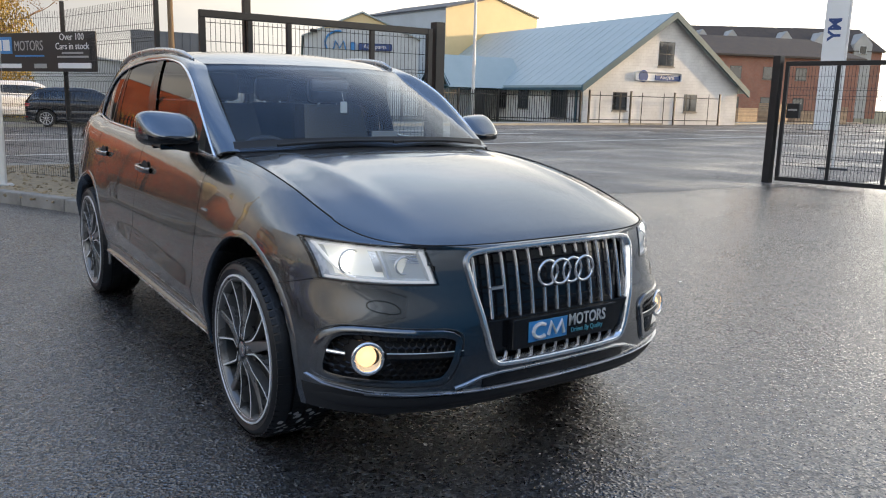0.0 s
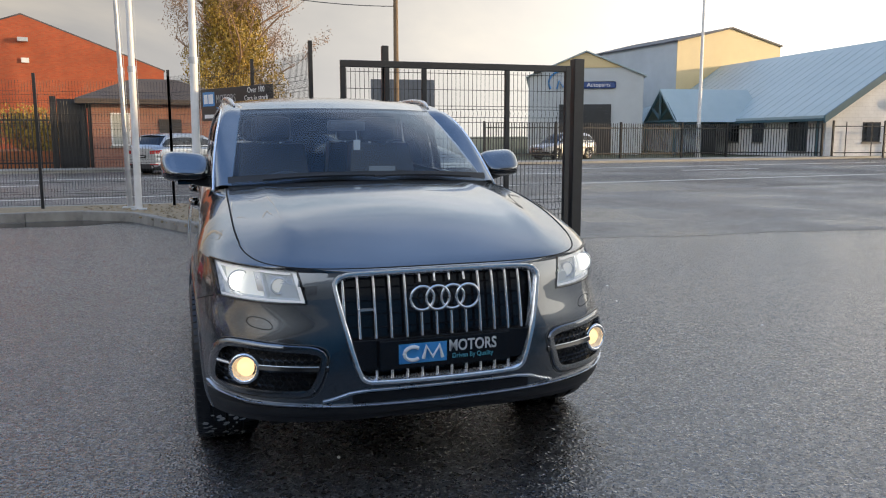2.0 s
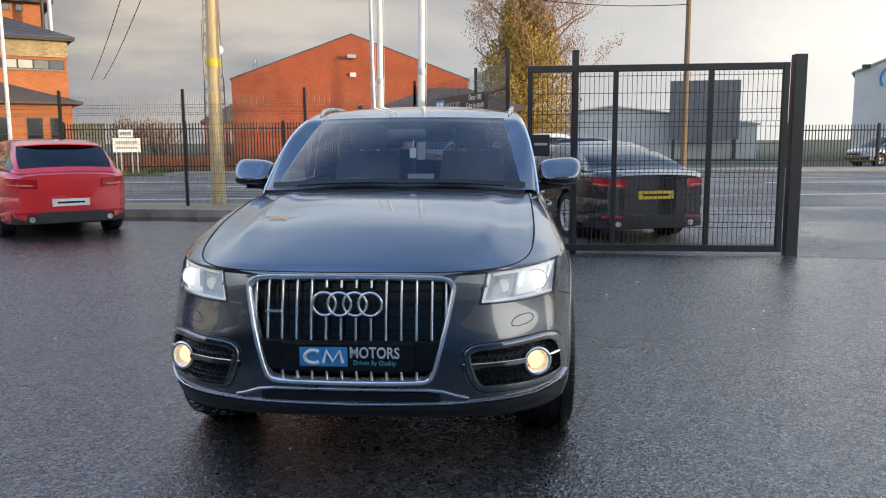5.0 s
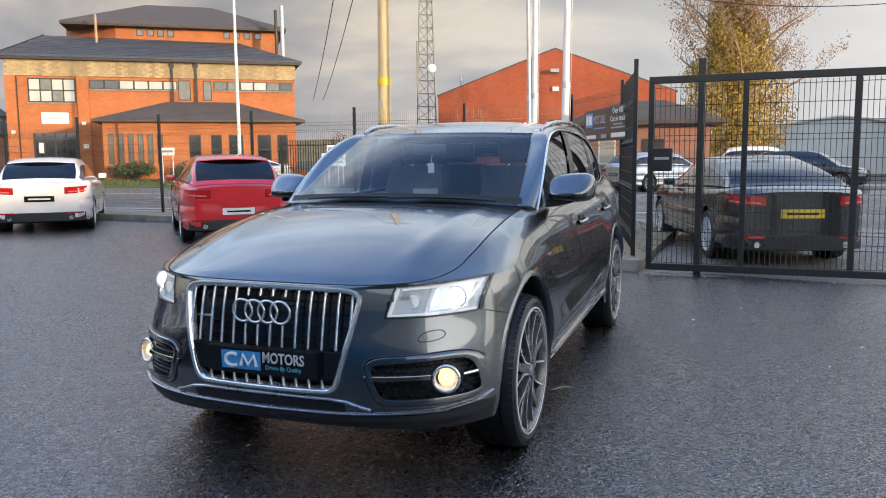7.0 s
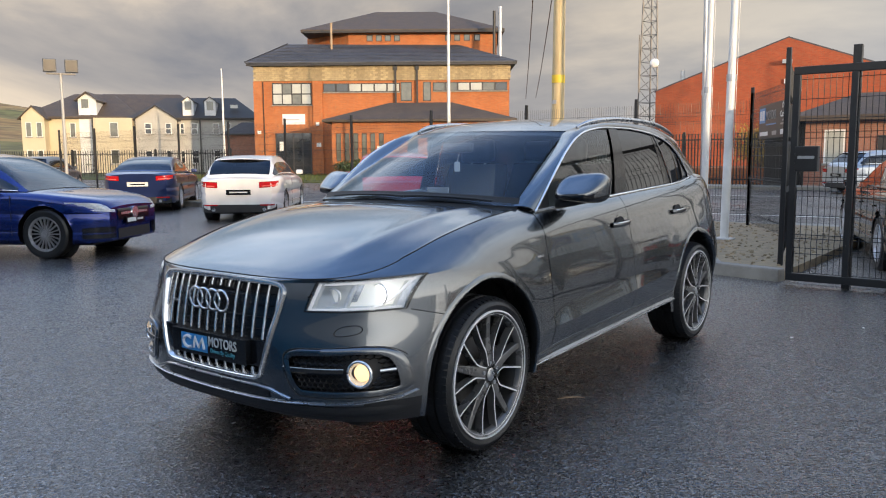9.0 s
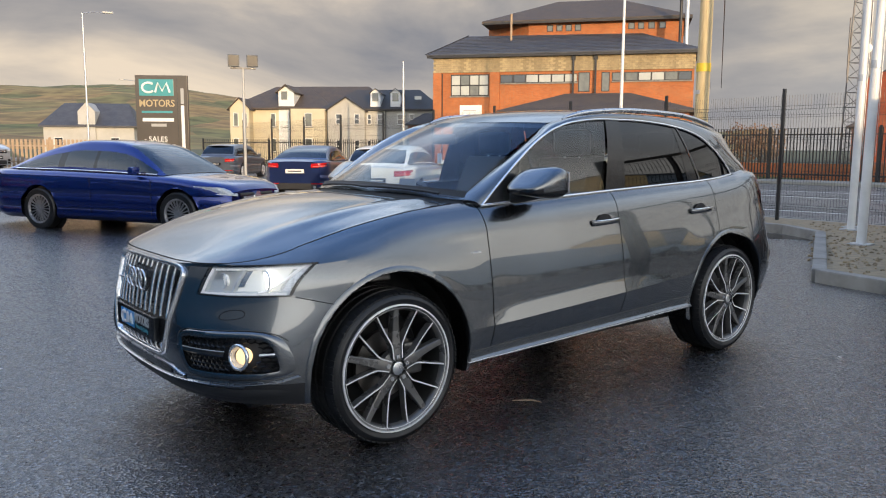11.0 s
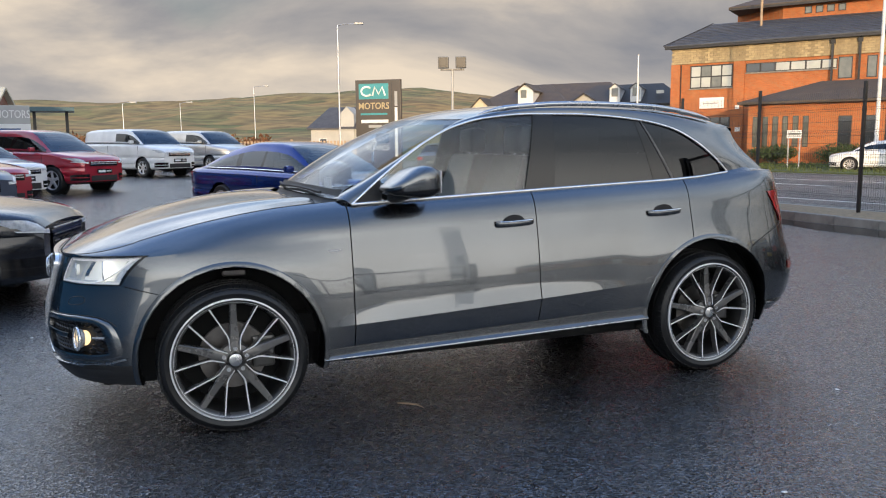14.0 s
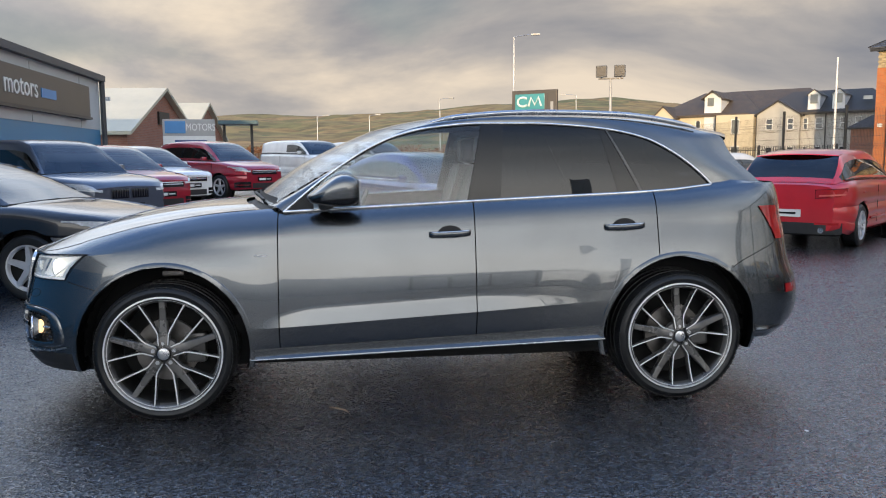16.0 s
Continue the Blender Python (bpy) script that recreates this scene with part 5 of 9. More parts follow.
AXLES, ARCH, ARCHZ, HUBZ, TYRE = (0.016, 2.822), 0.440, 0.376, 0.362, 0.364
TAIL = 0.705


def crease(y):
    return 0.485 + 0.052 * (min(max(y, 0.3), 2.6) - 0.6)


def sill_top(y):
    return 0.362 + 0.036 * (min(max(y, 0.3), 2.6) - 0.5)


def low(y):
    return 0.300 + 0.027 * (min(max(y, 0.4), 2.6) - 0.5)


def shoulder(y):
    if y < 0.6:
        return spline([-0.82, -0.38, 0.0, 0.6], [0.852, 0.875, 0.912, 0.962])(y)
    return 0.962 + 0.022 * (y - 0.6)


def door_width(y, z):
    """Half-width of the car's flank at y >= 0."""
    zc, zs, zb, zh = crease(y), sill_top(y), low(y), shoulder(y)
    amp = smooth01(0.40, 0.80, y) * (1 - smooth01(1.55, 2.42, y))
    edge = 0.929 + 0.021 * amp
    if z >= zc:
        t = (z - zc) / max(zh - zc, 0.01)
        x = doorx(t) + 0.021 * amp * max(0.0, 1 - (z - zc) / (0.035 + 0.055 * amp)) ** 1.15
    elif z >= zs:
        t = (z - zs) / (zc - zs)
        x = 0.902 + (edge - 0.902) * t ** 0.8
    else:
        t = (z - zb) / (zs - zb)
        x = 0.895 + 0.007 * max(0.0, min(t, 1.0)) + 0.014 * (1 - smooth01(0.18, 0.46, t)) - 0.010 * (1 - smooth01(-0.05, 0.10, t))
    k = smooth01(0.0, 0.75, y)
    if y > 2.2:
        k *= 1 - 0.0 * smooth01(2.2, 2.6, y)
    return fW(z) * (1 - k) + x * k


def flare(y, z):
    f = 0.0
    for a in AXLES:
        r = math.hypot(y - a, z - ARCHZ)
        f = max(f, 1 - smooth01(0.42, 0.72, r))
    return 0.010 * f


def side_x(y, z):
    """Half-width at any y along the car, below the shoulder."""
    if y < 0:
        n, q = fN(z), fL(z)
        c = 1 - min(abs(y) / q, 1.0) ** n
        return fW(z) * c ** (1 / n) + flare(y, z)
    if y > 2.85:
        q = rL(z)
        c = 1 - min((y - 2.85) / q, 1.0) ** 4
        return door_width(2.85, z) * c ** 0.25 + flare(y, z)
    return door_width(y, z) + flare(y, z)


def front_y(x, z):
    n = fN(z)
    return -fL(z) * (1 - min(abs(x) / fW(z), 0.999) ** n) ** (1 / n)


def front_pt(x, z, off=0.0):
    """A point on the nose, moved outwards by off."""
    p = Vector((x, front_y(x, z), z))
    if not off:
        return p
    e = 0.004
    a = Vector((x + e, front_y(x + e, z), z)) - Vector((x - e, front_y(x - e, z), z))
    b = Vector((x, front_y(x, z + e), z + e)) - Vector((x, front_y(x, z - e), z - e))
    n = a.cross(b).normalized()
    if n.y > 0:
        n = -n
    return p + n * off


def inside(poly, x, z):
    c = False
    for i in range(len(poly)):
        (x0, z0), (x1, z1) = poly[i - 1], poly[i]
        if (z0 > z) != (z1 > z) and x < (x1 - x0) * (z - z0) / (z1 - z0) + x0:
            c = not c
    return c


GRILLE = [(0.0, 0.857), (0.30, 0.853), (0.385, 0.845), (0.412, 0.822), (0.413, 0.795), (0.375, 0.62), (0.335, 0.475), (0.315, 0.452), (0.28, 0.444), (0.0, 0.440)]
LAMP = [(0.513, 0.742), (0.66, 0.741), (0.828, 0.746), (0.846, 0.882), (0.70, 0.872), (0.542, 0.864)]
INTAKE = [(0.455, 0.578), (0.62, 0.582), (0.775, 0.590), (0.825, 0.570), (0.850, 0.520), (0.862, 0.440), (0.845, 0.412), (0.75, 0.405), (0.56, 0.404), (0.505, 0.412), (0.47, 0.495)]


def stations():
    """Ways round the plan: ('f', angle) on the nose, ('s', y) on the flank, ('r', angle) at the tail."""
    n, out = 2.8, []
    fs = [0.70 * i / 26 for i in range(27)]
    out += [("f", math.asin(f ** (n / 2))) for f in fs]
    c0 = math.cos(out[-1][1]) ** (2 / n)
    for i in range(1, 40):
        out.append(("f", math.acos((c0 * (1 - i / 40)) ** (n / 2))))
    ys = [0.0 + 0.02 * i for i in range(30)] + [0.60, 0.609, 0.615] + [0.635 + 0.0395 * i for i in range(26)] + [1.662, 1.668]
    ys += [1.69 + 0.04 * i for i in range(15)] + [2.28 + 0.02 * i for i in range(20)] + [2.672, 2.690, 2.696, 2.71] + [2.73 + 0.02 * i for i in range(6)]
    out += [("s", y) for y in ys]
    for i in range(1, 44):
        out.append(("r", i / 43 * math.pi / 2))
    return out


def ring(kind, u, z):
    if kind == "s":
        return Vector((door_width(u, z), u, z))
    if kind == "f":
        n = fN(z)
        return Vector((fW(z) * math.sin(u) ** (2 / n), -fL(z) * max(math.cos(u), 0) ** (2 / n), z))
    return Vector((door_width(2.85, z) * max(math.cos(u), 0) ** 0.5, 2.85 + rL(z) * math.sin(u) ** 0.5, z))


def rim_pt(kind, u):
    if kind == "s":
        return Vector((rimx(u), u, rimz(u) if u < 0.56 else rimz(0.56) + (belt(u) - rimz(0.56)) * smooth01(0.56, 0.70, u)))
    if kind == "f":
        x, y = 0.748 * math.sin(u) ** 0.5, -0.780 * max(math.cos(u), 0) ** 0.5
        return Vector((x, y, rimz(y)))
    y = 2.85 + TAIL * math.sin(u) ** 0.4
    return Vector((rimx(2.85) * max(math.cos(u), 0) ** 0.4, y, belt(y)))


def column(kind, u):
    """One upright line of the body's skin, from the sill to the rim."""
    probe = {"f": lambda: ring("f", u, 0.6).y, "s": lambda: u, "r": lambda: ring("r", u, 0.6).y}[kind]()
    zb, zs, zc = low(probe), sill_top(probe), crease(probe)
    if kind == "f":
        zb = 0.262 + 0.02 * math.cos(u)
    elif kind == "r":
        zb = 0.35 - 0.05 * math.sin(u)
    zh = shoulder(probe if kind != "f" else ring("f", u, 0.86).y)
    zz = [zb + (zs - zb) * i / 10 for i in range(10)] + [zs + (zc - zs) * i / 7 for i in range(7)] + [zc + (zh - zc) * (i / 30) ** 1.35 for i in range(31)]
    pts = []
    for z in zz:
        p = ring(kind, u, z)
        p.x += flare(p.y, z) * (1 if kind != "f" else smooth01(-0.75, -0.4, p.y)) * (1 if kind != "r" else max(0.0, 1 - smooth01(3.0, 3.5, p.y)))
        pts.append(p)
    s, r = pts[-1], rim_pt(kind, u)
    c = Vector((s.x * 0.72 + r.x * 0.28, s.y * 0.72 + r.y * 0.28, s.z * 0.22 + r.z * 0.78))
    for i in range(1, 9):
        t = i / 8
        pts.append(s * (1 - t) ** 2 + c * (2 * t * (1 - t)) + r * t * t)
    return pts


def arch_cut(p):
    """Move a point that lies in a wheel opening out to its edge; tells whether it lay inside."""
    for a in AXLES:
        dy, dz = p.y - a, p.z - ARCHZ
        r = math.hypot(dy, dz)
        if r < ARCH and p.z < 0.9:
            k = ARCH / max(r, 1e-4)
            return Vector((p.x, a + dy * k, ARCHZ + dz * k)), True
    return p, False


def bucket(c, kind):
    """Which panel a piece of skin belongs to; '' where the body is open."""
    ax = abs(c.x)
    if kind == "f" and c.y < -0.28:
        if inside(GRILLE, ax, c.z) or (inside(LAMP, ax, c.z)) or inside(INTAKE, ax, c.z):
            return ""
    if kind == "f":
        if c.z < 0.348 + 0.03 * smooth01(0.6, 0.9, ax):
            return "lower_bumper"
        if c.z < 0.742 and c.y < -0.3:
            return "front_bumper"
        return "front_bumper" if ax < 0.45 and c.z < 0.9 else "front_wing"
    if kind == "r":
        return "rear_bumper" if c.z < 0.68 else "rear_quarter"
    y = c.y
    if y < 0.609:
        return "front_wing"
    if c.z < sill_top(y) - 0.004:
        return "side_skirt"
    if y < 0.615 or 1.662 < y < 1.668 or (2.690 < y < 2.696 and c.z > 0.78):
        return ""
    if y < 1.662:
        return "front_door"
    if y < 2.69:
        return "rear_door"
    return "rear_quarter"


def skin_panels(car):
    st = stations()
    cols = [column(*s) for s in st]
    made = {}
    for side in (1, -1):
        packs = {}
        for i in range(len(st) - 1):
            kind = st[i][0] if st[i][0] == st[i + 1][0] else ("s" if "s" in (st[i][0], st[i + 1][0]) else "f")
            for k in range(len(cols[0]) - 1):
                quad = [(i, k), (i + 1, k), (i + 1, k + 1), (i, k + 1)]
                ps = [cols[a][b] for a, b in quad]
                c = sum(ps, Vector()) / 4
                cut = [arch_cut(p) for p in ps]
                if all(q for _, q in cut):
                    continue
                name = bucket(c, kind)
                if not name:
                    continue
                key = name if name in ("front_bumper", "rear_bumper", "lower_bumper") else (name, side)
                bm, seen = packs.setdefault(key, made.setdefault(key, (bmesh.new(), {})))
                vs = []
                for idx, (p, _) in zip(quad, cut):
                    kk = (idx, side if cols[idx[0]][idx[1]].x > 1e-4 else 0)
                    if kk not in seen:
                        seen[kk] = bm.verts.new((p.x * side, p.y, p.z))
                    vs.append(seen[kk])
                if len(set(vs)) == 4:
                    try:
                        bm.faces.new(vs if side > 0 else vs[::-1])
                    except ValueError:
                        pass
    obs = {}
    for key, (bm, _) in made.items():
        name = key if isinstance(key, str) else key[0]
        bmesh.ops.dissolve_degenerate(bm, dist=1e-5, edges=bm.edges[:])
        obs[key] = part(name, bm, MATTBLACK if name == "lower_bumper" else PAINT, car, smooth=15)
    # dark inner shell added behind the shut lines to keep the gaps black
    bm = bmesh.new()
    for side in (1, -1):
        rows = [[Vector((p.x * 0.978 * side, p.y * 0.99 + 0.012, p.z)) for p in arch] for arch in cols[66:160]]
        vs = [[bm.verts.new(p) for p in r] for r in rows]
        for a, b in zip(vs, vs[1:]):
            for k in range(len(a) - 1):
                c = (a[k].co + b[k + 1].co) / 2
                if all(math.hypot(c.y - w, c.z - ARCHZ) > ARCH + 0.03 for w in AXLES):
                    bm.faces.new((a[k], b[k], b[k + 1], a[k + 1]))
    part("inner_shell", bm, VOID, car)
    return obs


def coons(bm, bottom, top, left, right, bulge=lambda u, v: Vector()):
    """A skin between four edge lines; u runs along bottom and top, v from bottom to top."""
    n, m = len(bottom), len(left)
    rows = []
    for j in range(m):
        v = j / (m - 1)
        row = []
        for i in range(n):
            u = i / (n - 1)
            p = (1 - v) * bottom[i] + v * top[i] + (1 - u) * left[j] + u * right[j]
            p -= (1 - u) * (1 - v) * bottom[0] + u * (1 - v) * bottom[-1] + (1 - u) * v * top[0] + u * v * top[-1]
            row.append(p + bulge(u, v))
        rows.append(row)
    return grid(bm, rows)


def resample(pts, n):
    pts = [Vector(p) for p in pts]
    d = [0.0]
    for a, b in zip(pts, pts[1:]):
        d.append(d[-1] + (b - a).length)
    fx, fy, fz = (spline(d, [p[k] for p in pts]) for k in range(3))
    return [Vector((fx(d[-1] * i / (n - 1)), fy(d[-1] * i / (n - 1)), fz(d[-1] * i / (n - 1)))) for i in range(n)]


def cowl(x, back=0.0):
    k = (x / 0.70) ** 2
    return Vector((x, 0.36 + 0.15 * k + back, 1.122 - 0.026 * k + back * 0.35))


def header(x):
    k = (x / 0.60) ** 2
    return Vector((x, 1.135 + 0.20 * k, 1.535 - 0.010 * k))


def bonnet_and_roof(car):
    UC = 1.28
    front = resample([rim_pt("f", a) for a in [UC * i / 40 for i in range(41)]], 33)
    edge = resample([rim_pt("f", UC + (math.pi / 2 - UC) * i / 14) for i in range(14)] + [rim_pt("s", 0.51 * i / 12) for i in range(13)], 41)
    front = [p + Vector((0, 0.006, 0.001)) for p in front]
    edge = [p + Vector((-0.005, 0.002, 0.001)) for p in edge]
    edge[0] = front[-1].copy()
    mir = lambda p: Vector((-p.x, p.y, p.z))
    bottom = [mir(p) for p in front[::-1]] + front[1:]
    xc = edge[-1].x
    top = [cowl(-xc + 2 * xc * i / 64) for i in range(65)]
    top[0], top[-1] = mir(edge[-1]), edge[-1].copy()

    def bulge(u, v):
        s = abs(2 * u - 1)
        crown = 0.040 * math.sin(math.pi * min(v, 1)) ** 0.75 * (1 - s ** 2.6)
        ridge = 0.009 * math.exp(-((s - (0.58 + 0.16 * v)) / 0.07) ** 2) * smooth01(0.02, 0.3, v)
        return Vector((0, 0, crown + ridge))
    bm = bmesh.new()
    coons(bm, bottom, top, [mir(p) for p in edge], edge, bulge)
    part("bonnet", bm, PAINT, car, smooth=40)
    for s in (1, -1):
        bm = bmesh.new()
        tube(bm, [Vector((p.x * s, p.y - 0.001, p.z - 0.0005)) for p in front[::1] + edge[1::2]], 0.0032, seg=6)
        part("bonnet_joint", bm, VOID, car)
    # cowl tray between bonnet and glass
    bm = bmesh.new()
    grid(bm, [[cowl(-0.72 + 1.44 * i / 32, b) + Vector((0, 0, dz)) for i in range(33)] for b, dz in ((-0.02, -0.012), (0.02, -0.03), (0.055, -0.018), (0.09, 0.03))])
    part("scuttle_panel", bm, MATTBLACK, car, smooth=60)
    # windscreen
    xs = [-1 + 2 * i / 40 for i in range(41)]
    wb, wt = [cowl(0.705 * x, 0.05) for x in xs], [header(0.595 * x) for x in xs]
    wl = [wb[0].lerp(wt[0], i / 24) for i in range(25)]
    wr = [wb[-1].lerp(wt[-1], i / 24) for i in range(25)]
    bow = lambda u, v: Vector((0, -0.018, 0.026)) * math.sin(math.pi * v) * (1 - 0.5 * abs(2 * u - 1) ** 3)
    bm = bmesh.new()
    coons(bm, wb, wt, wl, wr, bow)
    part("windscreen", bm, SCREEN, car, "darkened windscreen", smooth=180)
    # black printed border of the glass
    bm = bmesh.new()
    for r0, r1 in (((0, 0), (1, 0.06)), ((0, 0.93), (1, 1))):
        rows = []
        for j in range(3):
            v = r0[1] + (r1[1] - r0[1]) * j / 2
            rows.append([wb[i].lerp(wt[i], v) + bow(i / 40, v) + Vector((0, 0.006, -0.004)) for i in range(41)])
        grid(bm, rows)
    part("screen_border", bm, GLOSSBLACK, car)
    # roof
    ye, xe = spline([0, 0.15, 0.4, 0.7, 1], [1.335, 1.62, 2.12, 2.70, 3.190]), spline([0, 0.15, 0.4, 0.7, 1], [0.595, 0.622, 0.632, 0.622, 0.598])
    ze = spline([0, 0.15, 0.35, 0.6, 0.85, 1], [1.528, 1.580, 1.598, 1.588, 1.535, 1.482])
    yc, zc = spline([0, 0.2, 0.5, 1], [1.135, 1.56, 2.20, 3.36]), spline([0, 0.08, 0.18, 0.33, 0.48, 0.70, 0.88, 1], [1.535, 1.578, 1.610, 1.632, 1.638, 1.624, 1.572, 1.522])
    rows = []
    for i in range(45):
        t = i / 44
        rows.append([Vector((xe(t) * s, yc(t) + (ye(t) - yc(t)) * s * s, zc(t) + (ze(t) - zc(t)) * abs(s) ** 2.4)) for s in [-1 + 2 * j / 32 for j in range(33)]])
    bm = bmesh.new()
    grid(bm, rows)
    part("roof", bm, PAINT, car, smooth=60)
    return [r[-1] for r in rows], wr


dlo_top = spline([0.640, 0.80, 0.95, 1.10, 1.25, 1.42, 1.73, 2.0, 2.23, 2.46, 2.66, 2.82, 2.94, 3.01, 3.054], [1.084, 1.216, 1.328, 1.422, 1.488, 1.530, 1.556, 1.556, 1.545, 1.520, 1.474, 1.396, 1.312, 1.252, 1.210])


def glass_x(y, z):
    u = max(0.0, z - 1.105)
    return 0.792 - 0.11 * u - 0.55 * u ** 3 - 0.085 * max(0.0, y - 2.5) ** 2


def on_side(y, z, off=0.0):
    return Vector((glass_x(y, z) + off, y, z))


def sides(car, roof_edge, screen_edge):
    """Door frames, side windows, bright trim and pillars, for both flanks."""
    n = 70
    ts = [i / (n - 1) for i in range(n)]
    yy = [0.640 + (3.054 - 0.640) * t for t in ts]
    inner = [on_side(y, dlo_top(y)) for y in yy]
    rear = [(0.622, 3.205, 1.420), (0.655, 3.265, 1.330), (0.688, 3.340, 1.255), (0.712, 3.400, 1.190)]
    outer = resample([tuple(p) for p in screen_edge[::4]] + [tuple(p) for p in roof_edge[2::3]] + rear, 120)
    # match outer points to inner ones by their share of the length, with the front pillar kept together
    k0 = min(range(120), key=lambda i: abs(outer[i].y - 1.335))
    o2 = []
    for y in yy:
        if y < 1.25:
            o2.append(outer[round(k0 * (y - 0.640) / (1.25 - 0.640))])
        else:
            o2.append(outer[k0 + round((119 - k0) * ((y - 1.25) / (3.054 - 1.25)) ** 1.0)])
    for side in (1, -1):
        fl = lambda p: Vector((p.x * side, p.y, p.z))
        bm = bmesh.new()
        rows = []
        for a, b in zip(inner, o2):
            row = []
            for j in range(7):
                t = j / 6
                p = a.lerp(b, t)
                row.append(fl(p + Vector((0.020, 0, 0.012)) * math.sin(math.pi * t)))
            rows.append(row)
        grid(bm, rows)
        part("door_frame", bm, PAINT, car, smooth=60)
        # panel between window end and rear corner
        bm = bmesh.new()
        grid(bm, [[fl(p) for p in (on_side(3.054, 1.214), Vector((0.752, 3.17, 1.232)), Vector((0.734, 3.29, 1.225)), Vector((0.712, 3.40, 1.19)))], [fl(Vector((rimx(2.85) * (1 - ((y - 2.85) / TAIL) ** 5) ** 0.2, y, belt(y)))) for y in (3.05, 3.17, 3.29, 3.40)]])
        part("corner_panel", bm, PAINT, car, smooth=60)

        def pane(name, b0, b1, t0, t1, mat, off, parent=car, label=""):
            bm = bmesh.new()
            rows = []
            for i in range(25):
                f = i / 24
                yb, yt = b0 + (b1 - b0) * f, t0 + (t1 - t0) * f
                zb, zt = belt(yb) + 0.004, dlo_top(yt)
                rows.append([fl(on_side(yb + (yt - yb) * j / 10, zb + (zt - zb) * j / 10, off)) for j in range(11)])
            grid(bm, rows)
            if side < 0:
                bmesh.ops.reverse_faces(bm, faces=bm.faces[:])
            return part(name, bm, mat, parent, label, smooth=180)
        pane("front_side_window", 0.80, 1.640, 0.80, 1.735, SIDEGLASS, -0.008)
        pane("mirror_sail", 0.645, 0.80, 0.645, 0.80, MATTBLACK, -0.004)
        pane("b_pillar", 1.636, 1.822, 1.728, 1.850, PILLARBLACK, 0.001)
        pane("rear_side_window", 1.815, 2.50, 1.845, 2.40, PRIVACY, -0.006, label="dark privacy glass")
        pane("window_divider", 2.495, 2.62, 2.395, 2.432, GLOSSBLACK, -0.004)
        pane("divider_trim", 2.622, 2.640, 2.432, 2.444, GUNMETAL, 0.001)
        pane("quarter_window", 2.645, 3.045, 2.445, 3.045, PRIVACY, -0.006, label="dark privacy glass")
        bm = bmesh.new()
        tube(bm, [fl(on_side(y, belt(y) + 0.002, 0.004)) for y in [0.64 + 2.414 * i / 50 for i in range(51)]], 0.0085, seg=8)
        part("window_trim", bm, CHROME, car, smooth=60)
        bm = bmesh.new()
        tube(bm, [fl(on_side(y, dlo_top(y), 0.003)) for y in [0.64 + 2.414 * i / 60 for i in range(61)]], 0.0066, seg=8)
        part("window_trim", bm, CHROME, car, smooth=60)
        # roof rail
        bm = bmesh.new()
        rr = [Vector((roof_edge[i].x + 0.022, roof_edge[i].y, roof_edge[i].z + 0.006 + 0.016 * math.sin(math.pi * min(max((i - 2) / 37, 0), 1)) ** 0.5)) for i in range(2, 40)]
        tube(bm, [fl(p) for p in rr], 0.014, seg=10, rad=[0.006 + 0.009 * min(1, i / 3, (37 - i) / 3) for i in range(38)])
        part("roof_rail", bm, SATIN, car, smooth=60)
    # tailgate with its window and spoiler
    left = resample([tuple(roof_edge[-1])] + rear + [(0.70, 3.47, 1.05), (0.68, 3.54, 0.75)], 16)
    bm = bmesh.new()
    rows = []
    for p in left:
        rows.append([Vector((p.x * s, p.y + (0.08 + 0.10 * max(0.0, p.z - 1.05)) * (1 - s * s) - 0.012, p.z)) for s in [-1 + 2 * j / 16 for j in range(17)]])
    vs = grid(bm, rows)
    pane_faces = [f for f in bm.faces if 1.17 < f.calc_center_median().z < 1.40 and abs(f.calc_center_median().x) < 0.56]
    loops = [[Vector(v.co) for v in f.verts] for f in pane_faces]
    bmesh.ops.delete(bm, geom=pane_faces, context="FACES")
    part("tailgate", bm, PAINT, car, smooth=60)
    bm = bmesh.new()
    for q in loops:
        bm.faces.new([bm.verts.new(p) for p in q])
    bmesh.ops.remove_doubles(bm, verts=bm.verts, dist=1e-4)
    part("rear_window", bm, REARGLASS, car, "tinted rear window", smooth=180)
    bm = bmesh.new()
    rows = []
    for dy, dz in ((-0.10, 0.014), (-0.02, 0.004), (0.022, -0.008), (0.024, -0.022), (-0.02, -0.040), (-0.10, -0.050)):
        rows.append([Vector((0.605 * s, 3.182 + dy + 0.17 * (1 - s * s), 1.484 + dz + 0.040 * (1 - abs(s) ** 2.4))) for s in [-1 + 2 * j / 20 for j in range(21)]])
    grid(bm, rows)
    part("roof_spoiler", bm, PAINT, car, smooth=40)


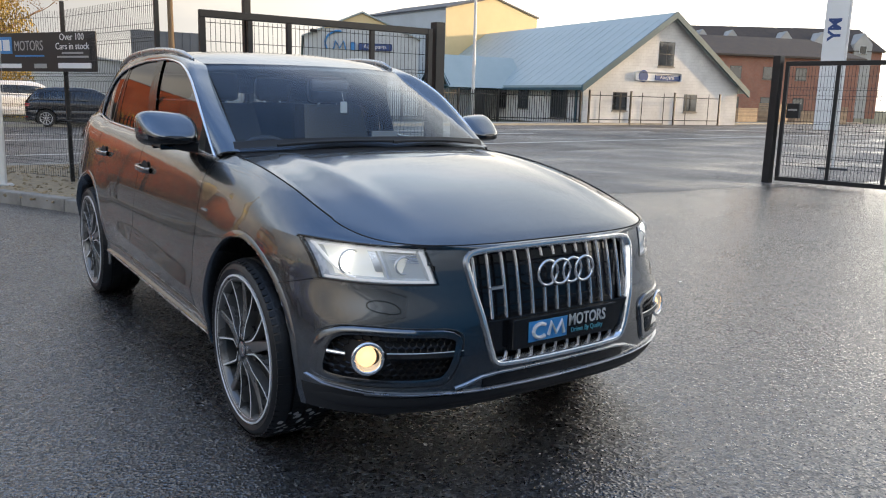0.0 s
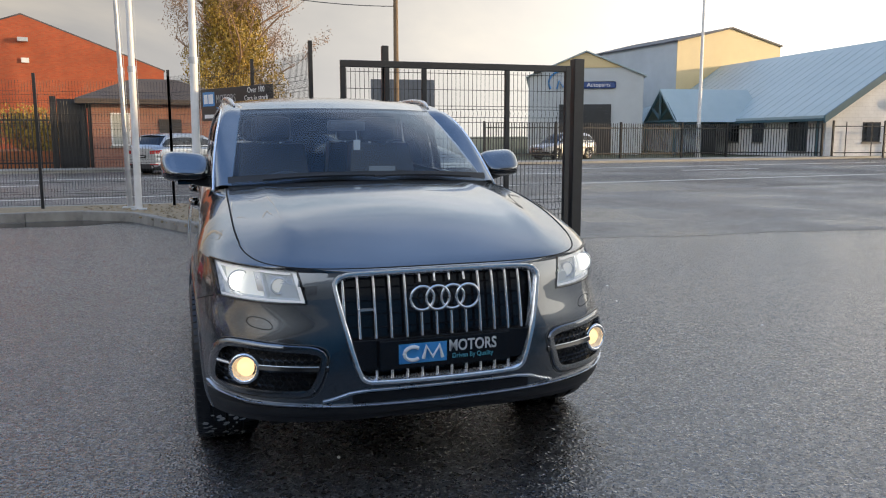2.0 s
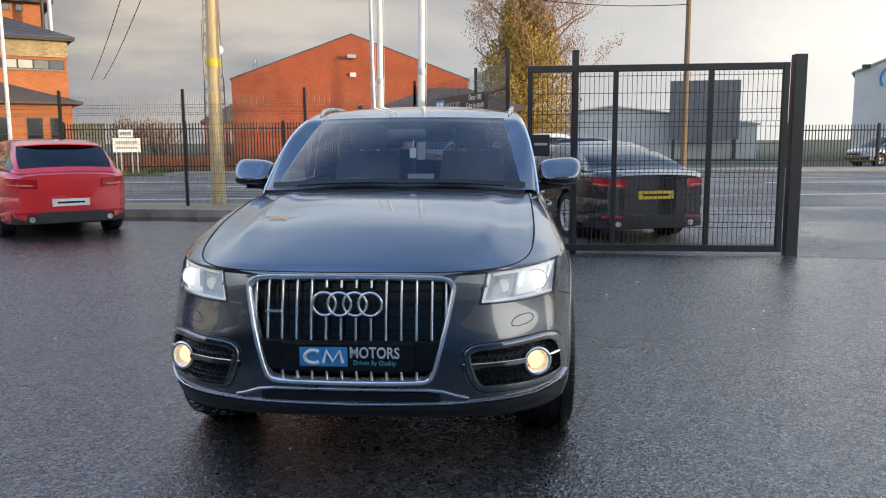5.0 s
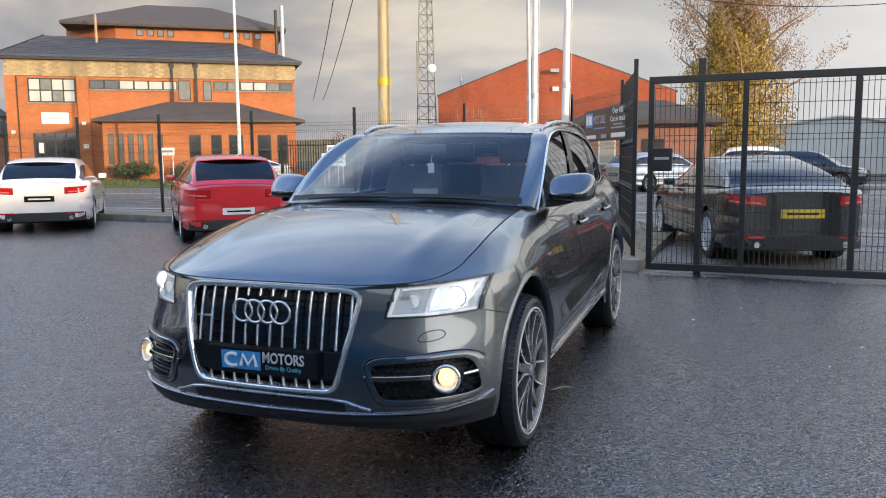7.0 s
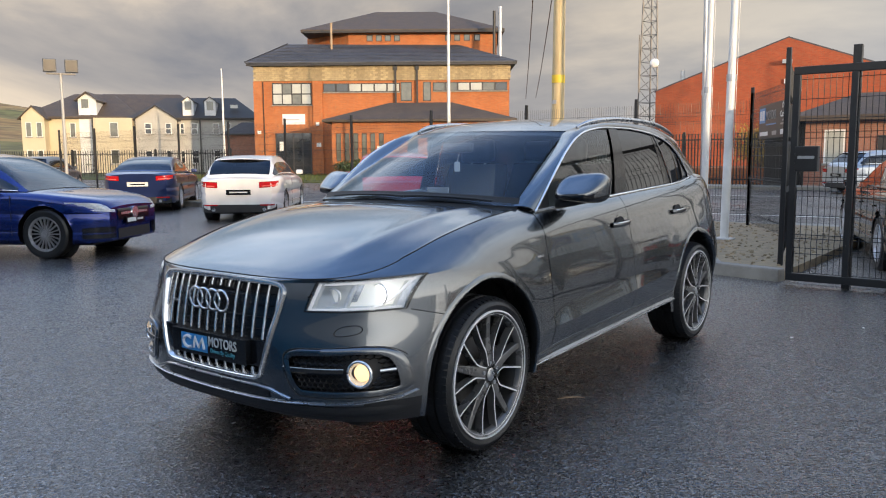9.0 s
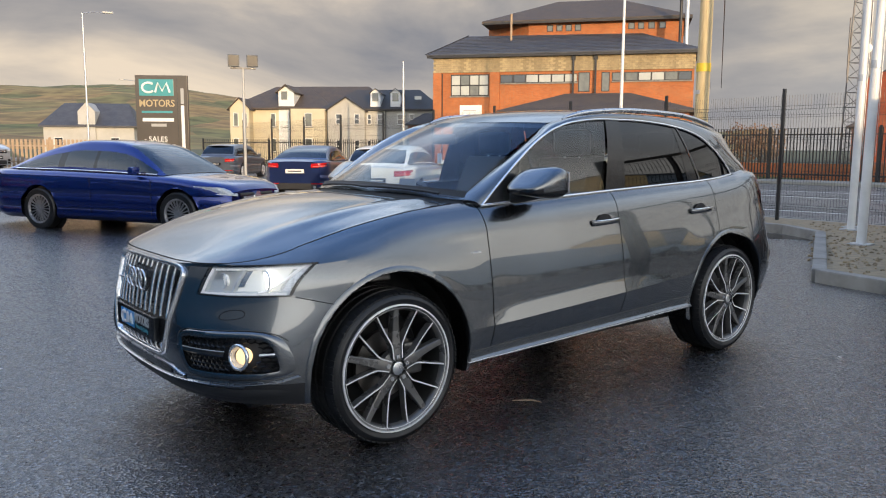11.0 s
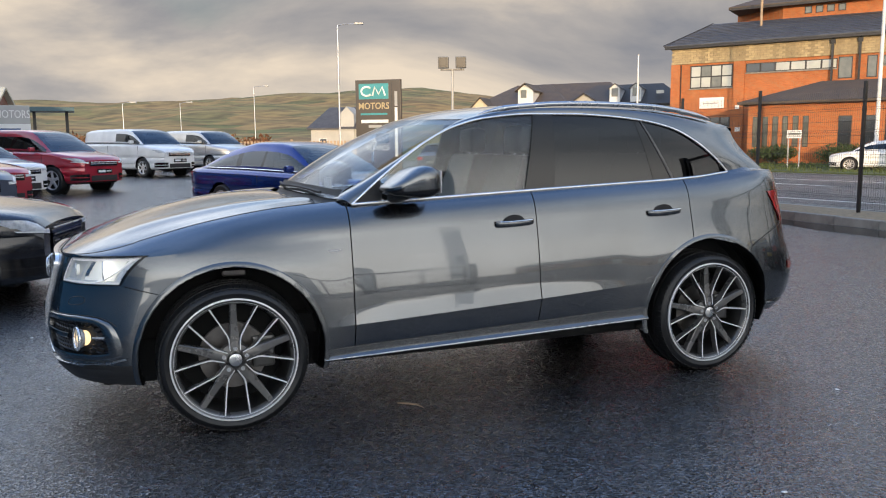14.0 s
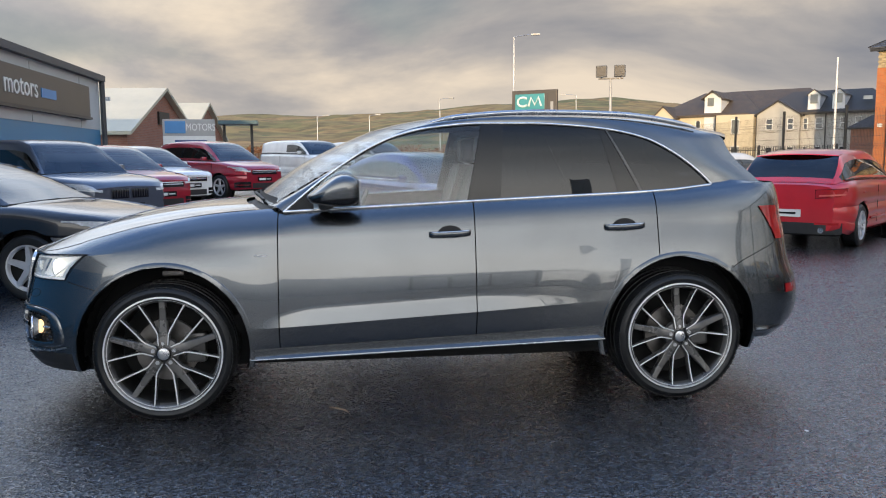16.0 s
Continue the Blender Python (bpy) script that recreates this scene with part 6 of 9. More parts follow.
def arch_lips(car):
    for side in (1, -1):
        for a in AXLES:
            bm = bmesh.new()
            rows = []
            for i in range(61):
                ang = radians(-18 + 216 * i / 60)
                row = []
                for r, dx in ((ARCH - 0.004, -0.14), (ARCH - 0.004, -0.012), (ARCH + 0.004, 0.004), (ARCH + 0.022, 0.003), (ARCH + 0.030, -0.004)):
                    y, z = a + r * math.cos(ang), ARCHZ + r * math.sin(ang)
                    row.append(Vector((side * (side_x(y, max(z, 0.27)) + dx), y, max(z, 0.27))))
                rows.append(row)
            grid(bm, rows)
            part("arch_lip", bm, PAINT, car, smooth=35)
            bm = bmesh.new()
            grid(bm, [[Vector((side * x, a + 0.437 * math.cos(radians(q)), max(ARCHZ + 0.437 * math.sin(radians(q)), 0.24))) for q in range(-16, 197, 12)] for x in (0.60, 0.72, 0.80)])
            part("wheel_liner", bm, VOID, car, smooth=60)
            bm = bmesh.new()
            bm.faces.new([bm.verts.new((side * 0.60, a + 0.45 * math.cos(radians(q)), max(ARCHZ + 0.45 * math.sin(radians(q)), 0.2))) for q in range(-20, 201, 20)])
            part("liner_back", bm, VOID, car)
            if a < 1:
                part("suspension_mount", boxm(side * 0.70 - 0.05, a - 0.03, 0.745, side * 0.70 + 0.05, a + 0.085, 0.775, 0.008), DISC, car)


def wheel(car, x, y, side):
    """Alloy wheel: five broad gunmetal spokes, each flanked by two thin bright ones that fork away from it."""
    def spin(pts, seg=72):
        rows = []
        for k in range(seg):
            q = k * math.tau / seg
            rows.append([(px, r * math.cos(q), r * math.sin(q)) for px, r in pts])
        return grid_closed(rows)

    def grid_closed(rows):
        bm = bmesh.new()
        grid(bm, rows + [rows[0]])
        bmesh.ops.remove_doubles(bm, verts=bm.verts, dist=1e-5)
        return bm
    R, Q = TYRE, 0.300
    w = part("wheel", spin([(-0.235, Q - 0.015), (-0.235, Q - 0.03), (-0.20, Q - 0.045), (-0.03, Q - 0.028), (-0.012, Q - 0.016), (-0.002, Q - 0.008)]), DARKBARREL, car, "gunmetal alloy wheel with bright machined spokes", smooth=40)
    w.matrix_basis = pose(x, y, HUBZ, 0, 0, 0 if side > 0 else 180)
    part("tyre", spin([(-0.24, Q - 0.01), (-0.262, Q + 0.018), (-0.258, R - 0.022), (-0.235, R - 0.004), (-0.19, R), (-0.188, R - 0.009), (-0.178, R - 0.009), (-0.176, R), (-0.128, R), (-0.126, R - 0.009), (-0.116, R - 0.009), (-0.114, R), (-0.066, R), (-0.064, R - 0.009), (-0.054, R - 0.009), (-0.052, R), (-0.022, R - 0.004), (-0.006, R - 0.016), (0.004, R - 0.030), (0.008, Q + 0.026), (0.003, Q + 0.010), (-0.010, Q - 0.004)]), RUBBER, w, smooth=35)
    part("rim_lip", spin([(0.004, Q - 0.0055), (0.008, Q - 0.004), (0.006, Q + 0.003), (-0.004, Q + 0.003)]), MACHINED, w, smooth=35)
    bm = bmesh.new()
    for k in range(72):
        q0 = k * math.tau / 72
        for x0, x1, sh in ((-0.046, 0.000, 0.0), (-0.112, -0.068, 0.4), (-0.174, -0.130, 0.8), (-0.236, -0.192, 0.2)):
            a0, a1 = q0 + sh * 0.05, q0 + sh * 0.05 + 0.062
            ro, ri = R + 0.0015, R - 0.012
            rs = ro if x1 < -0.001 else R - 0.010
            vs = [bm.verts.new((x, r * math.cos(q), r * math.sin(q))) for x, r, q in ((x0, ro, a0), (x1, rs, a0), (x1, rs, a1), (x0, ro, a1), (x0, ri, a0), (x1, ri - 0.004, a0), (x1, ri - 0.004, a1), (x0, ri, a1))]
            for f in ((0, 1, 2, 3), (0, 4, 5, 1), (1, 5, 6, 2), (2, 6, 7, 3), (3, 7, 4, 0)):
                bm.faces.new([vs[i] for i in f])
    part("tread", bm, RUBBER, w)["kind"] = "stuff"
    part("rim_step", spin([(-0.030, Q - 0.030), (-0.010, Q - 0.024), (-0.002, Q - 0.016), (0.004, Q - 0.0055)]), BROADALLOY, w, smooth=35)
    part("rim_groove", spin([(-0.0005, Q - 0.0165), (0.0005, Q - 0.0145)]), MACHINED, w)
    part("brake_disc", spin([(-0.13, 0.06), (-0.13, 0.165), (-0.105, 0.165), (-0.105, 0.06)], 40), DISC, w, smooth=30)
    part("brake_caliper", box(bmesh.new(), -0.15, 0.09, -0.07, -0.075, 0.20, 0.09, 0.015), GUNMETAL, w)
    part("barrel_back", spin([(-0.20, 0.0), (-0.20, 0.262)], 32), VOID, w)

    def face_depth(r):
        return 0.004 - 0.016 * math.sin(math.pi * min(1.0, max(0.0, (r - 0.03) / 0.32)))

    def spoke(ang, line, widths, mat, name, lift_off=0.0, deep=0.040):
        """A spoke along (sideways, outward) points, with bevelled shoulders."""
        bm = bmesh.new()
        rows = []
        for i, ((c, r), wd) in enumerate(zip(line, widths)):
            p, q = line[max(i - 1, 0)], line[min(i + 1, len(line) - 1)]
            d = Vector((q[0] - p[0], q[1] - p[1])).normalized()
            n = Vector((d.y, -d.x)) * (wd / 2)
            x = face_depth(math.hypot(c, r)) + lift_off
            at = lambda k, dx: Vector((x + dx, c + n.x * k, r + n.y * k))
            rows.append([at(-1, -deep), at(-1, -0.003), at(-0.78, 0), at(0.78, 0), at(1, -0.003), at(1, -deep)])
        grid(bm, rows)
        bm.normal_update()
        for f in bm.faces:
            f.material_index = 1 if abs(f.normal.x) < 0.5 else 0
        bmesh.ops.rotate(bm, verts=bm.verts, matrix=Matrix.Rotation(ang, 3, "X"), cent=(0, 0, 0))
        part(name, bm, [mat, BROADALLOY], w, smooth=30)
    phase = 0.0 if y < 1 else radians(5)
    rim_r = Q - 0.010
    for k in range(5):
        a = k * math.tau / 5 + phase
        spoke(a, [(0.0, 0.040 + (rim_r - 0.040) * i / 8) for i in range(9)], [0.046, 0.047, 0.048, 0.042, 0.037, 0.034, 0.032, 0.030, 0.029], BROADALLOY, "broad_spoke", -0.003)
        for sg in (-1, 1):
            tip = (sg * rim_r * math.sin(radians(24)), rim_r * math.cos(radians(24)))
            line = [(sg * 0.024, 0.046), (sg * 0.0255, 0.075), (sg * 0.0275, 0.103), (sg * 0.0345, 0.122)]
            line += [(0.0345 * sg + (tip[0] - 0.0345 * sg) * f, 0.122 + (tip[1] - 0.122) * f) for f in (0.25, 0.5, 0.75, 1.0)]
            spoke(a, line, [0.006, 0.007, 0.0085, 0.0092, 0.0092, 0.009, 0.009, 0.0092], MACHINED, "thin_spoke", 0.001)
    bm = spin([(-0.055, 0.080), (-0.030, 0.074), (-0.022, 0.055), (-0.016, 0.036)], 40)
    part("hub", bm, GUNMETAL, w, smooth=40)
    part("hub_cap", spin([(-0.02, 0.034), (0.001, 0.031), (0.005, 0.022), (0.006, 0.0)], 32), SATIN, w, smooth=50)
    for k in range(5):
        q = -k * math.tau / 5 - phase
        part("wheel_bolt", cyl(bmesh.new(), (-0.02, 0.056 * math.sin(q), 0.056 * math.cos(q)), (0.001, 0.056 * math.sin(q), 0.056 * math.cos(q)), 0.0105, seg=10), SATIN, w)
    if side < 0 and y < 1:
        # dried white splashes on the tread
        rng = random.Random(7)
        bm = bmesh.new()
        for _ in range(46):
            q, px = radians(rng.uniform(-72, -28)), rng.uniform(-0.215, -0.03)
            dq, dx = rng.uniform(0.015, 0.055), rng.uniform(0.006, 0.020)
            vs = []
            for k in range(6):
                aa = k * math.tau / 6
                kk = rng.uniform(0.55, 1.0)
                qq, xx = q + dq * kk * math.sin(aa), px + dx * kk * math.cos(aa)
                vs.append(bm.verts.new((xx, (R + 0.0022) * math.cos(qq), (R + 0.0022) * math.sin(qq))))
            bm.faces.new(vs)
        part("dried_splash", bm, PLATEGREY, w)["kind"] = "stuff"
    return w


def outline(poly, both=True):
    return poly + [(-x, z) for x, z in poly[::-1] if x > 1e-6]


def band(bm, pts, w, off0, off1, close=True, depth=0.03):
    """A raised moulding along (x, z) points of the nose."""
    n = len(pts)
    rows = []
    cx, cz = sum(p[0] for p in pts) / n, sum(p[1] for p in pts) / n
    for i in range(n):
        a, b = pts[i - 1 if close or i else 0], pts[(i + 1) % n if close or i < n - 1 else i]
        d = Vector((b[0] - a[0], b[1] - a[1])).normalized()
        nx, nz = d.y, -d.x
        if close and nx * (pts[i][0] - cx) + nz * (pts[i][1] - cz) < 0:
            nx, nz = -nx, -nz
        x, z = pts[i]
        rows.append([front_pt(x - nx * w / 2, z - nz * w / 2, off0 - depth), front_pt(x - nx * w / 2, z - nz * w / 2, off1 * 0.7), front_pt(x - nx * w / 4, z - nz * w / 4, off1), front_pt(x + nx * w / 4, z + nz * w / 4, off1), front_pt(x + nx * w / 2, z + nz * w / 2, off0), front_pt(x + nx * w / 2, z + nz * w / 2, off0 - 0.01)])
    if close:
        rows.append(rows[0])
    grid(bm, rows)
    return bm


def dense(poly, step=0.02, close=True):
    out = []
    n = len(poly)
    for i in range(n if close else n - 1):
        (x0, z0), (x1, z1) = poly[i], poly[(i + 1) % n]
        k = max(1, round(math.hypot(x1 - x0, z1 - z0) / step))
        out += [(x0 + (x1 - x0) * j / k, z0 + (z1 - z0) * j / k) for j in range(k)]
    if not close:
        out.append(poly[-1])
    return out


def rounded(poly, passes=2):
    """Cut the corners of a closed outline."""
    for _ in range(passes):
        out = []
        for i in range(len(poly)):
            (x0, z0), (x1, z1) = poly[i], poly[(i + 1) % len(poly)]
            out += [(x0 * 0.75 + x1 * 0.25, z0 * 0.75 + z1 * 0.25), (x0 * 0.25 + x1 * 0.75, z0 * 0.25 + z1 * 0.75)]
        poly = out
    return poly


def front_end(car):
    # grille
    g = part("grille", band(bmesh.new(), dense(rounded(outline(GRILLE), 1), 0.012), 0.020, 0.002, 0.016), CHROME, car, "black grille with chrome frame and upright bars", smooth=50)
    bm = bmesh.new()
    poly = outline(GRILLE)
    zs = [0.44 + 0.417 * j / 20 for j in range(21)]
    rows = []
    for z in zs:
        hw = max([abs(x) for x, zz in dense(poly, 0.004) if abs(zz - z) < 0.006] + [0.3])
        rows.append([front_pt(hw * (-1 + 2 * i / 24), z) + Vector((0, 0.045, 0)) for i in range(25)])
    grid(bm, rows)
    part("grille_back", bm, GLOSSBLACK, g, smooth=60)

    def slat(x, z0, z1, w=0.0048):
        bm = bmesh.new()
        rows = []
        for j in range(9):
            z = z0 + (z1 - z0) * j / 8
            p = front_pt(x, z)
            y = p.y + 0.002
            rows.append([Vector((x + w * 1.15 * math.cos(q), y + 0.008 - 0.008 * math.sin(q), z)) for q in [radians(-35 + 25 * i) for i in range(11)]])
        grid(bm, rows)
        part("bar", bm, CHROME, g, smooth=180)
    for k in range(7):
        for s in (1, -1):
            x = s * (0.0298 + 0.0596 * k)
            top = 0.848 - (0.0 if k < 6 else 0.020)
            side_lim = 0.612 if k < 6 else 0.66
            if k == 6:
                slat(x * 0.985, side_lim, top)
                continue
            slat(x, side_lim, top) if k > 1 else (slat(x, 0.815, top), slat(x, side_lim, 0.700))
            if abs(x) < 0.31:
                slat(x, 0.452, 0.487)
    for j in range(4):
        z = 0.645 + 0.05 * j
        bm = bmesh.new()
        tube(bm, [front_pt(-0.39 + 0.78 * i / 16, z) + Vector((0, 0.040, 0)) for i in range(17)], 0.003, seg=5)
        part("grille_rib", bm, GLOSSBLACK, g)
    # four rings
    for i in range(4):
        cx = (i - 1.5) * 0.0605
        bm = bmesh.new()
        y = front_y(cx, 0.757) - 0.020
        tube(bm, [(cx + 0.046 * math.cos(q), y - 0.003 * (i % 2), 0.757 + 0.046 * math.sin(q)) for q in [k * math.tau / 32 for k in range(32)]], 0.0055, seg=8, close=True)
        part("badge_ring", bm, CHROME, g, smooth=60)
    part("model_badge", boxm(-0.335, front_y(0.3, 0.72) - 0.006, 0.716, -0.275, front_y(0.3, 0.72) + 0.01, 0.724), CHROME, g)
    # plate
    pl = part("plate_holder", boxm(-0.37, -0.845, 0.492, 0.37, -0.80, 0.607, 0.004), GLOSSBLACK, g)
    p = part("number_plate", boxm(-0.262, -0.876, 0.494, 0.262, -0.845, 0.604, 0.003), PLATEBLACK, g, "black dealer plate with a blue logo field")
    part("logo_field", boxm(-0.190, -0.8785, 0.512, 0.0, -0.875, 0.588, 0.0), PLATEBLUE, p)
    bm = bmesh.new()
    arc = [(-0.135 + 0.034 * math.cos(q), -0.8800, 0.550 + 0.026 * math.sin(q)) for q in [radians(50 + 26 * i) for i in range(11)]]
    tube(bm, arc, 0.0078, seg=6)
    part("logo_arc", bm, SIGNWHITE, p)
    bm = bmesh.new()
    tube(bm, [(-0.095, -0.8800, 0.527), (-0.082, -0.8800, 0.575), (-0.057, -0.8800, 0.532), (-0.030, -0.8800, 0.575), (-0.018, -0.8800, 0.527)], 0.0075, seg=6)
    part("logo_zigzag", bm, SIGNWHITE, p)
    words("MOTORS", 0.062, PLATEGREY, pose(0.107, -0.878, 0.566), p, squeeze=0.78, bold=0.0012, depth=0.001)
    words("Driven By Quality", 0.027, PLATECYAN, pose(0.107, -0.878, 0.527), p, squeeze=0.86, depth=0.001)
    for s in (1, -1):
        fl = lambda q: [(s * x, z) for x, z in q]
        # headlamp
        ring_pts = dense(fl(LAMP), 0.02)
        h = part("headlight", band(bmesh.new(), ring_pts, 0.009, -0.002, 0.003, depth=0.05), GLOSSBLACK, car, "headlight switched on behind a clear lens", smooth=40)

        def patch(u0, u1, v0, v1, off, nu=12, nv=8, dy=0.0):
            bi, bo, to, ti = LAMP[0], LAMP[2], LAMP[3], LAMP[5]
            rows = []
            for j in range(nv + 1):
                v = v0 + (v1 - v0) * j / nv
                row = []
                for i in range(nu + 1):
                    u = u0 + (u1 - u0) * i / nu
                    x = (bi[0] * (1 - u) + bo[0] * u) * (1 - v) + (ti[0] * (1 - u) + to[0] * u) * v
                    z = (bi[1] * (1 - u) + bo[1] * u) * (1 - v) + (ti[1] * (1 - u) + to[1] * u) * v
                    row.append(front_pt(s * x, z, off) + Vector((0, dy, 0)))
                rows.append(row)
            bm = bmesh.new()
            grid(bm, rows)
            return bm
        part("lens", patch(0.0, 1.0, 0.0, 1.0, 0.003), CLEAR, h, smooth=180)
        for u0, u1, v0, v1 in ((0.0, 1.0, 0.0, 0.11), (0.0, 1.0, 0.93, 1.0), (0.45, 0.47, 0.11, 0.93), (0.0, 0.08, 0.11, 0.93), (0.93, 1.0, 0.11, 0.93)):
            part("reflector_frame", patch(u0, u1, v0, v1, -0.0145, nu=10 if u1 - u0 > 0.5 else 2, nv=2 if v1 - v0 < 0.2 else 8), LAMPCHROME, h, smooth=180)
        part("led_strip", patch(0.03, 0.97, 0.04, 0.10, -0.010, nv=2), LED, h)
        part("led_strip", patch(0.03, 0.07, 0.10, 0.92, -0.010, nu=2), LED, h)
        part("lamp_bezel", patch(0.935, 0.99, 0.10, 0.95, -0.013, nu=3), LAMPCHROME, h, smooth=60)
        part("led_strip", patch(0.10, 0.96, 0.86, 0.92, -0.010, nv=2), LED, h)
        bm = bmesh.new()
        tube(bm, [front_pt(s * (LAMP[0][0] * (1 - u) + LAMP[2][0] * u), LAMP[0][1] * (1 - u) + LAMP[2][1] * u, -0.010).lerp(front_pt(s * (LAMP[5][0] * (1 - u2) + LAMP[3][0] * u2), LAMP[5][1] * (1 - u2) + LAMP[3][1] * u2, -0.010), v)
                  for u, u2, v in ((0.74, 0.74, 0.10), (0.80, 0.80, 0.16), (0.88, 0.90, 0.50), (0.91, 0.94, 0.88))], 0.006, seg=6)
        part("led_strip", bm, LED, h, smooth=60)
        # two shallow bowls; backs and walls glow in place of reflected bulb light
        for u0, u1, outer_bowl in ((0.47, 0.93, True), (0.08, 0.45, False)):
            def at(u, v, off):
                lo, hi = Vector(LAMP[0]).lerp(Vector(LAMP[2]), u), Vector(LAMP[5]).lerp(Vector(LAMP[3]), u)
                q = lo.lerp(hi, v)
                return front_pt(s * q.x, q.y, off)
            loop = [(u0 + (u1 - u0) * i / 6, 0.11) for i in range(6)] + [(u1, 0.11 + 0.82 * i / 4) for i in range(4)] + [(u1 - (u1 - u0) * i / 6, 0.93) for i in range(6)] + [(u0, 0.93 - 0.82 * i / 4) for i in range(4)]
            um = (u0 + u1) / 2
            mouth = [at(u, v, -0.0145) for u, v in loop]
            back = [at(um + (u - um) * 0.86, 0.52 + (v - 0.52) * 0.86, -0.026) for u, v in loop]
            bm = bmesh.new()
            grid(bm, [mouth, back], close=True)
            part("bowl_wall", bm, LITWALL, h, smooth=50)
            part("lit_reflector", patch(um - (um - u0) * 0.87, um + (u1 - um) * 0.87, 0.162, 0.878, -0.0255), LITBOWL if outer_bowl else LITWALL, h, smooth=180)
            c = at(um + (0.05 if outer_bowl else 0.02), 0.52, -0.020)
            r = 0.038 if outer_bowl else 0.026
            part("projector", cyl(bmesh.new(), c, c + Vector((0, 0.012, 0)), r, seg=24), BEAM if outer_bowl else LITBOWL, h, smooth=40)
            bm = bmesh.new()
            tube(bm, [c + Vector(((r + 0.004) * math.cos(q), -0.004, (r + 0.004) * math.sin(q))) for q in [k * math.tau / 24 for k in range(24)]], 0.004, seg=6, close=True)
            part("projector_ring", bm, LAMPCHROME, h, smooth=60)
            if outer_bowl:
                # dark gap between projector and the inner reflector
                part("divider", patch(u0 + 0.02, u0 + 0.09, 0.30, 0.86, -0.0225, nu=3), SATIN, h, smooth=60)
            else:
                for k in range(5):
                    v = 0.60 + 0.062 * k
                    bm = bmesh.new()
                    tube(bm, [at(u0 + 0.03 + (u1 - u0 - 0.10) * i / 8, v, -0.021) for i in range(9)], 0.0016, seg=5)
                    part("reflector_rib", bm, SATIN, h)
        # air intake with honeycomb and fog lamp
        ip = fl(INTAKE)
        it = part("air_intake", band(bmesh.new(), dense(rounded(ip, 2), 0.015), 0.030, 0.001, 0.010, depth=0.05), PAINT, car, "black honeycomb air intake with dark surround", smooth=50)
        part("intake_edge", band(bmesh.new(), dense(rounded([(x * 1.0, z) for x, z in fl([(0.438, 0.592), (0.62, 0.597), (0.78, 0.607), (0.842, 0.582), (0.868, 0.525), (0.880, 0.435), (0.862, 0.396), (0.75, 0.388), (0.545, 0.388), (0.488, 0.398), (0.452, 0.495)])], 2), 0.015), 0.004, 0.0, 0.004, depth=0.004), GUNMETAL, it, smooth=50)
        bm = bmesh.new()
        rows = []
        for j in range(9):
            z = 0.398 + 0.19 * j / 8
            xi, xo = 0.46 + 0.04 * max(0, (0.48 - z) / 0.08), 0.862 - 0.045 * max(0, (z - 0.52) / 0.07) ** 2
            rows.append([front_pt(s * (xi + (xo - xi) * i / 16), z, -0.030) for i in range(17)])
        grid(bm, rows)
        part("intake_back", bm, MATTBLACK, it, smooth=60)
        bm = bmesh.new()
        for j in range(9):
            for i in range(17):
                x, z = 0.475 + 0.0235 * (i + 0.5 * (j % 2)), 0.418 + 0.0205 * j
                if not inside(INTAKE, x + 0.008, z) or not inside(INTAKE, x - 0.008, z) or math.hypot(x - 0.745, z - 0.494) < 0.062 or abs(z - 0.503) < 0.016 and x < 0.70:
                    continue
                pts = [front_pt(s * (x + 0.0125 * math.cos(q)), z + 0.0112 * math.sin(q), -0.016) for q in [radians(30 + 60 * k) for k in range(6)]]
                tube(bm, pts, 0.0028, seg=4, close=True)
        ob = part("honeycomb", bm, GLOSSBLACK, it)
        ob["kind"] = "stuff"
        bm = bmesh.new()
        grid(bm, [[front_pt(s * (0.448 + 0.245 * i / 10), z, off) for i in range(11)] for z, off in ((0.516, -0.012), (0.514, 0.004), (0.498, 0.008), (0.490, 0.0), (0.490, -0.012))])
        part("blade", bm, GLOSSBLACK, it, smooth=40)
        bm = bmesh.new()
        tube(bm, [front_pt(s * (0.448 + 0.245 * i / 10), 0.514, 0.004) for i in range(11)], 0.0022, seg=6)
        part("blade_trim", bm, SATIN, it)
        bm = bmesh.new()
        tube(bm, [front_pt(s * 0.468, 0.488, 0.004), front_pt(s * 0.500, 0.420, 0.006)], 0.0045, seg=6)
        part("blade_trim", bm, SATIN, it)
        c, nrm = front_pt(s * 0.745, 0.494, 0.0), (front_pt(s * 0.745, 0.494, 0.02) - front_pt(s * 0.745, 0.494, 0.0)).normalized()
        nrm = (nrm + Vector((0, -1.4, 0))).normalized()
        rot = nrm.to_track_quat("Z", "Y").to_matrix().to_4x4()
        f = part("fog_light", tube(bmesh.new(), [Matrix.Translation(c) @ rot @ Vector((0.052 * math.cos(q), 0.052 * math.sin(q), 0.004)) for q in [k * math.tau / 32 for k in range(32)]], 0.008, seg=8, close=True), CHROME, car, "round fog light glowing warm white", smooth=60)
        def dish(profile):
            b2 = bmesh.new()
            rows = [[Matrix.Translation(c) @ rot @ Vector((r * math.cos(q), r * math.sin(q), zz)) for r, zz in profile] for q in [k * math.tau / 28 for k in range(29)]]
            grid(b2, rows)
            return b2
        part("bowl", dish([(0.050, 0.0), (0.040, -0.022), (0.020, -0.034), (0.001, -0.036)]), LAMPCHROME, f, smooth=180)
        bm = bmesh.new()
        bmesh.ops.create_uvsphere(bm, u_segments=16, v_segments=10, radius=0.036)
        bmesh.ops.translate(bm, verts=bm.verts, vec=c - nrm * 0.030)
        part("bulb", bm, FOGGLOW, f, smooth=180)
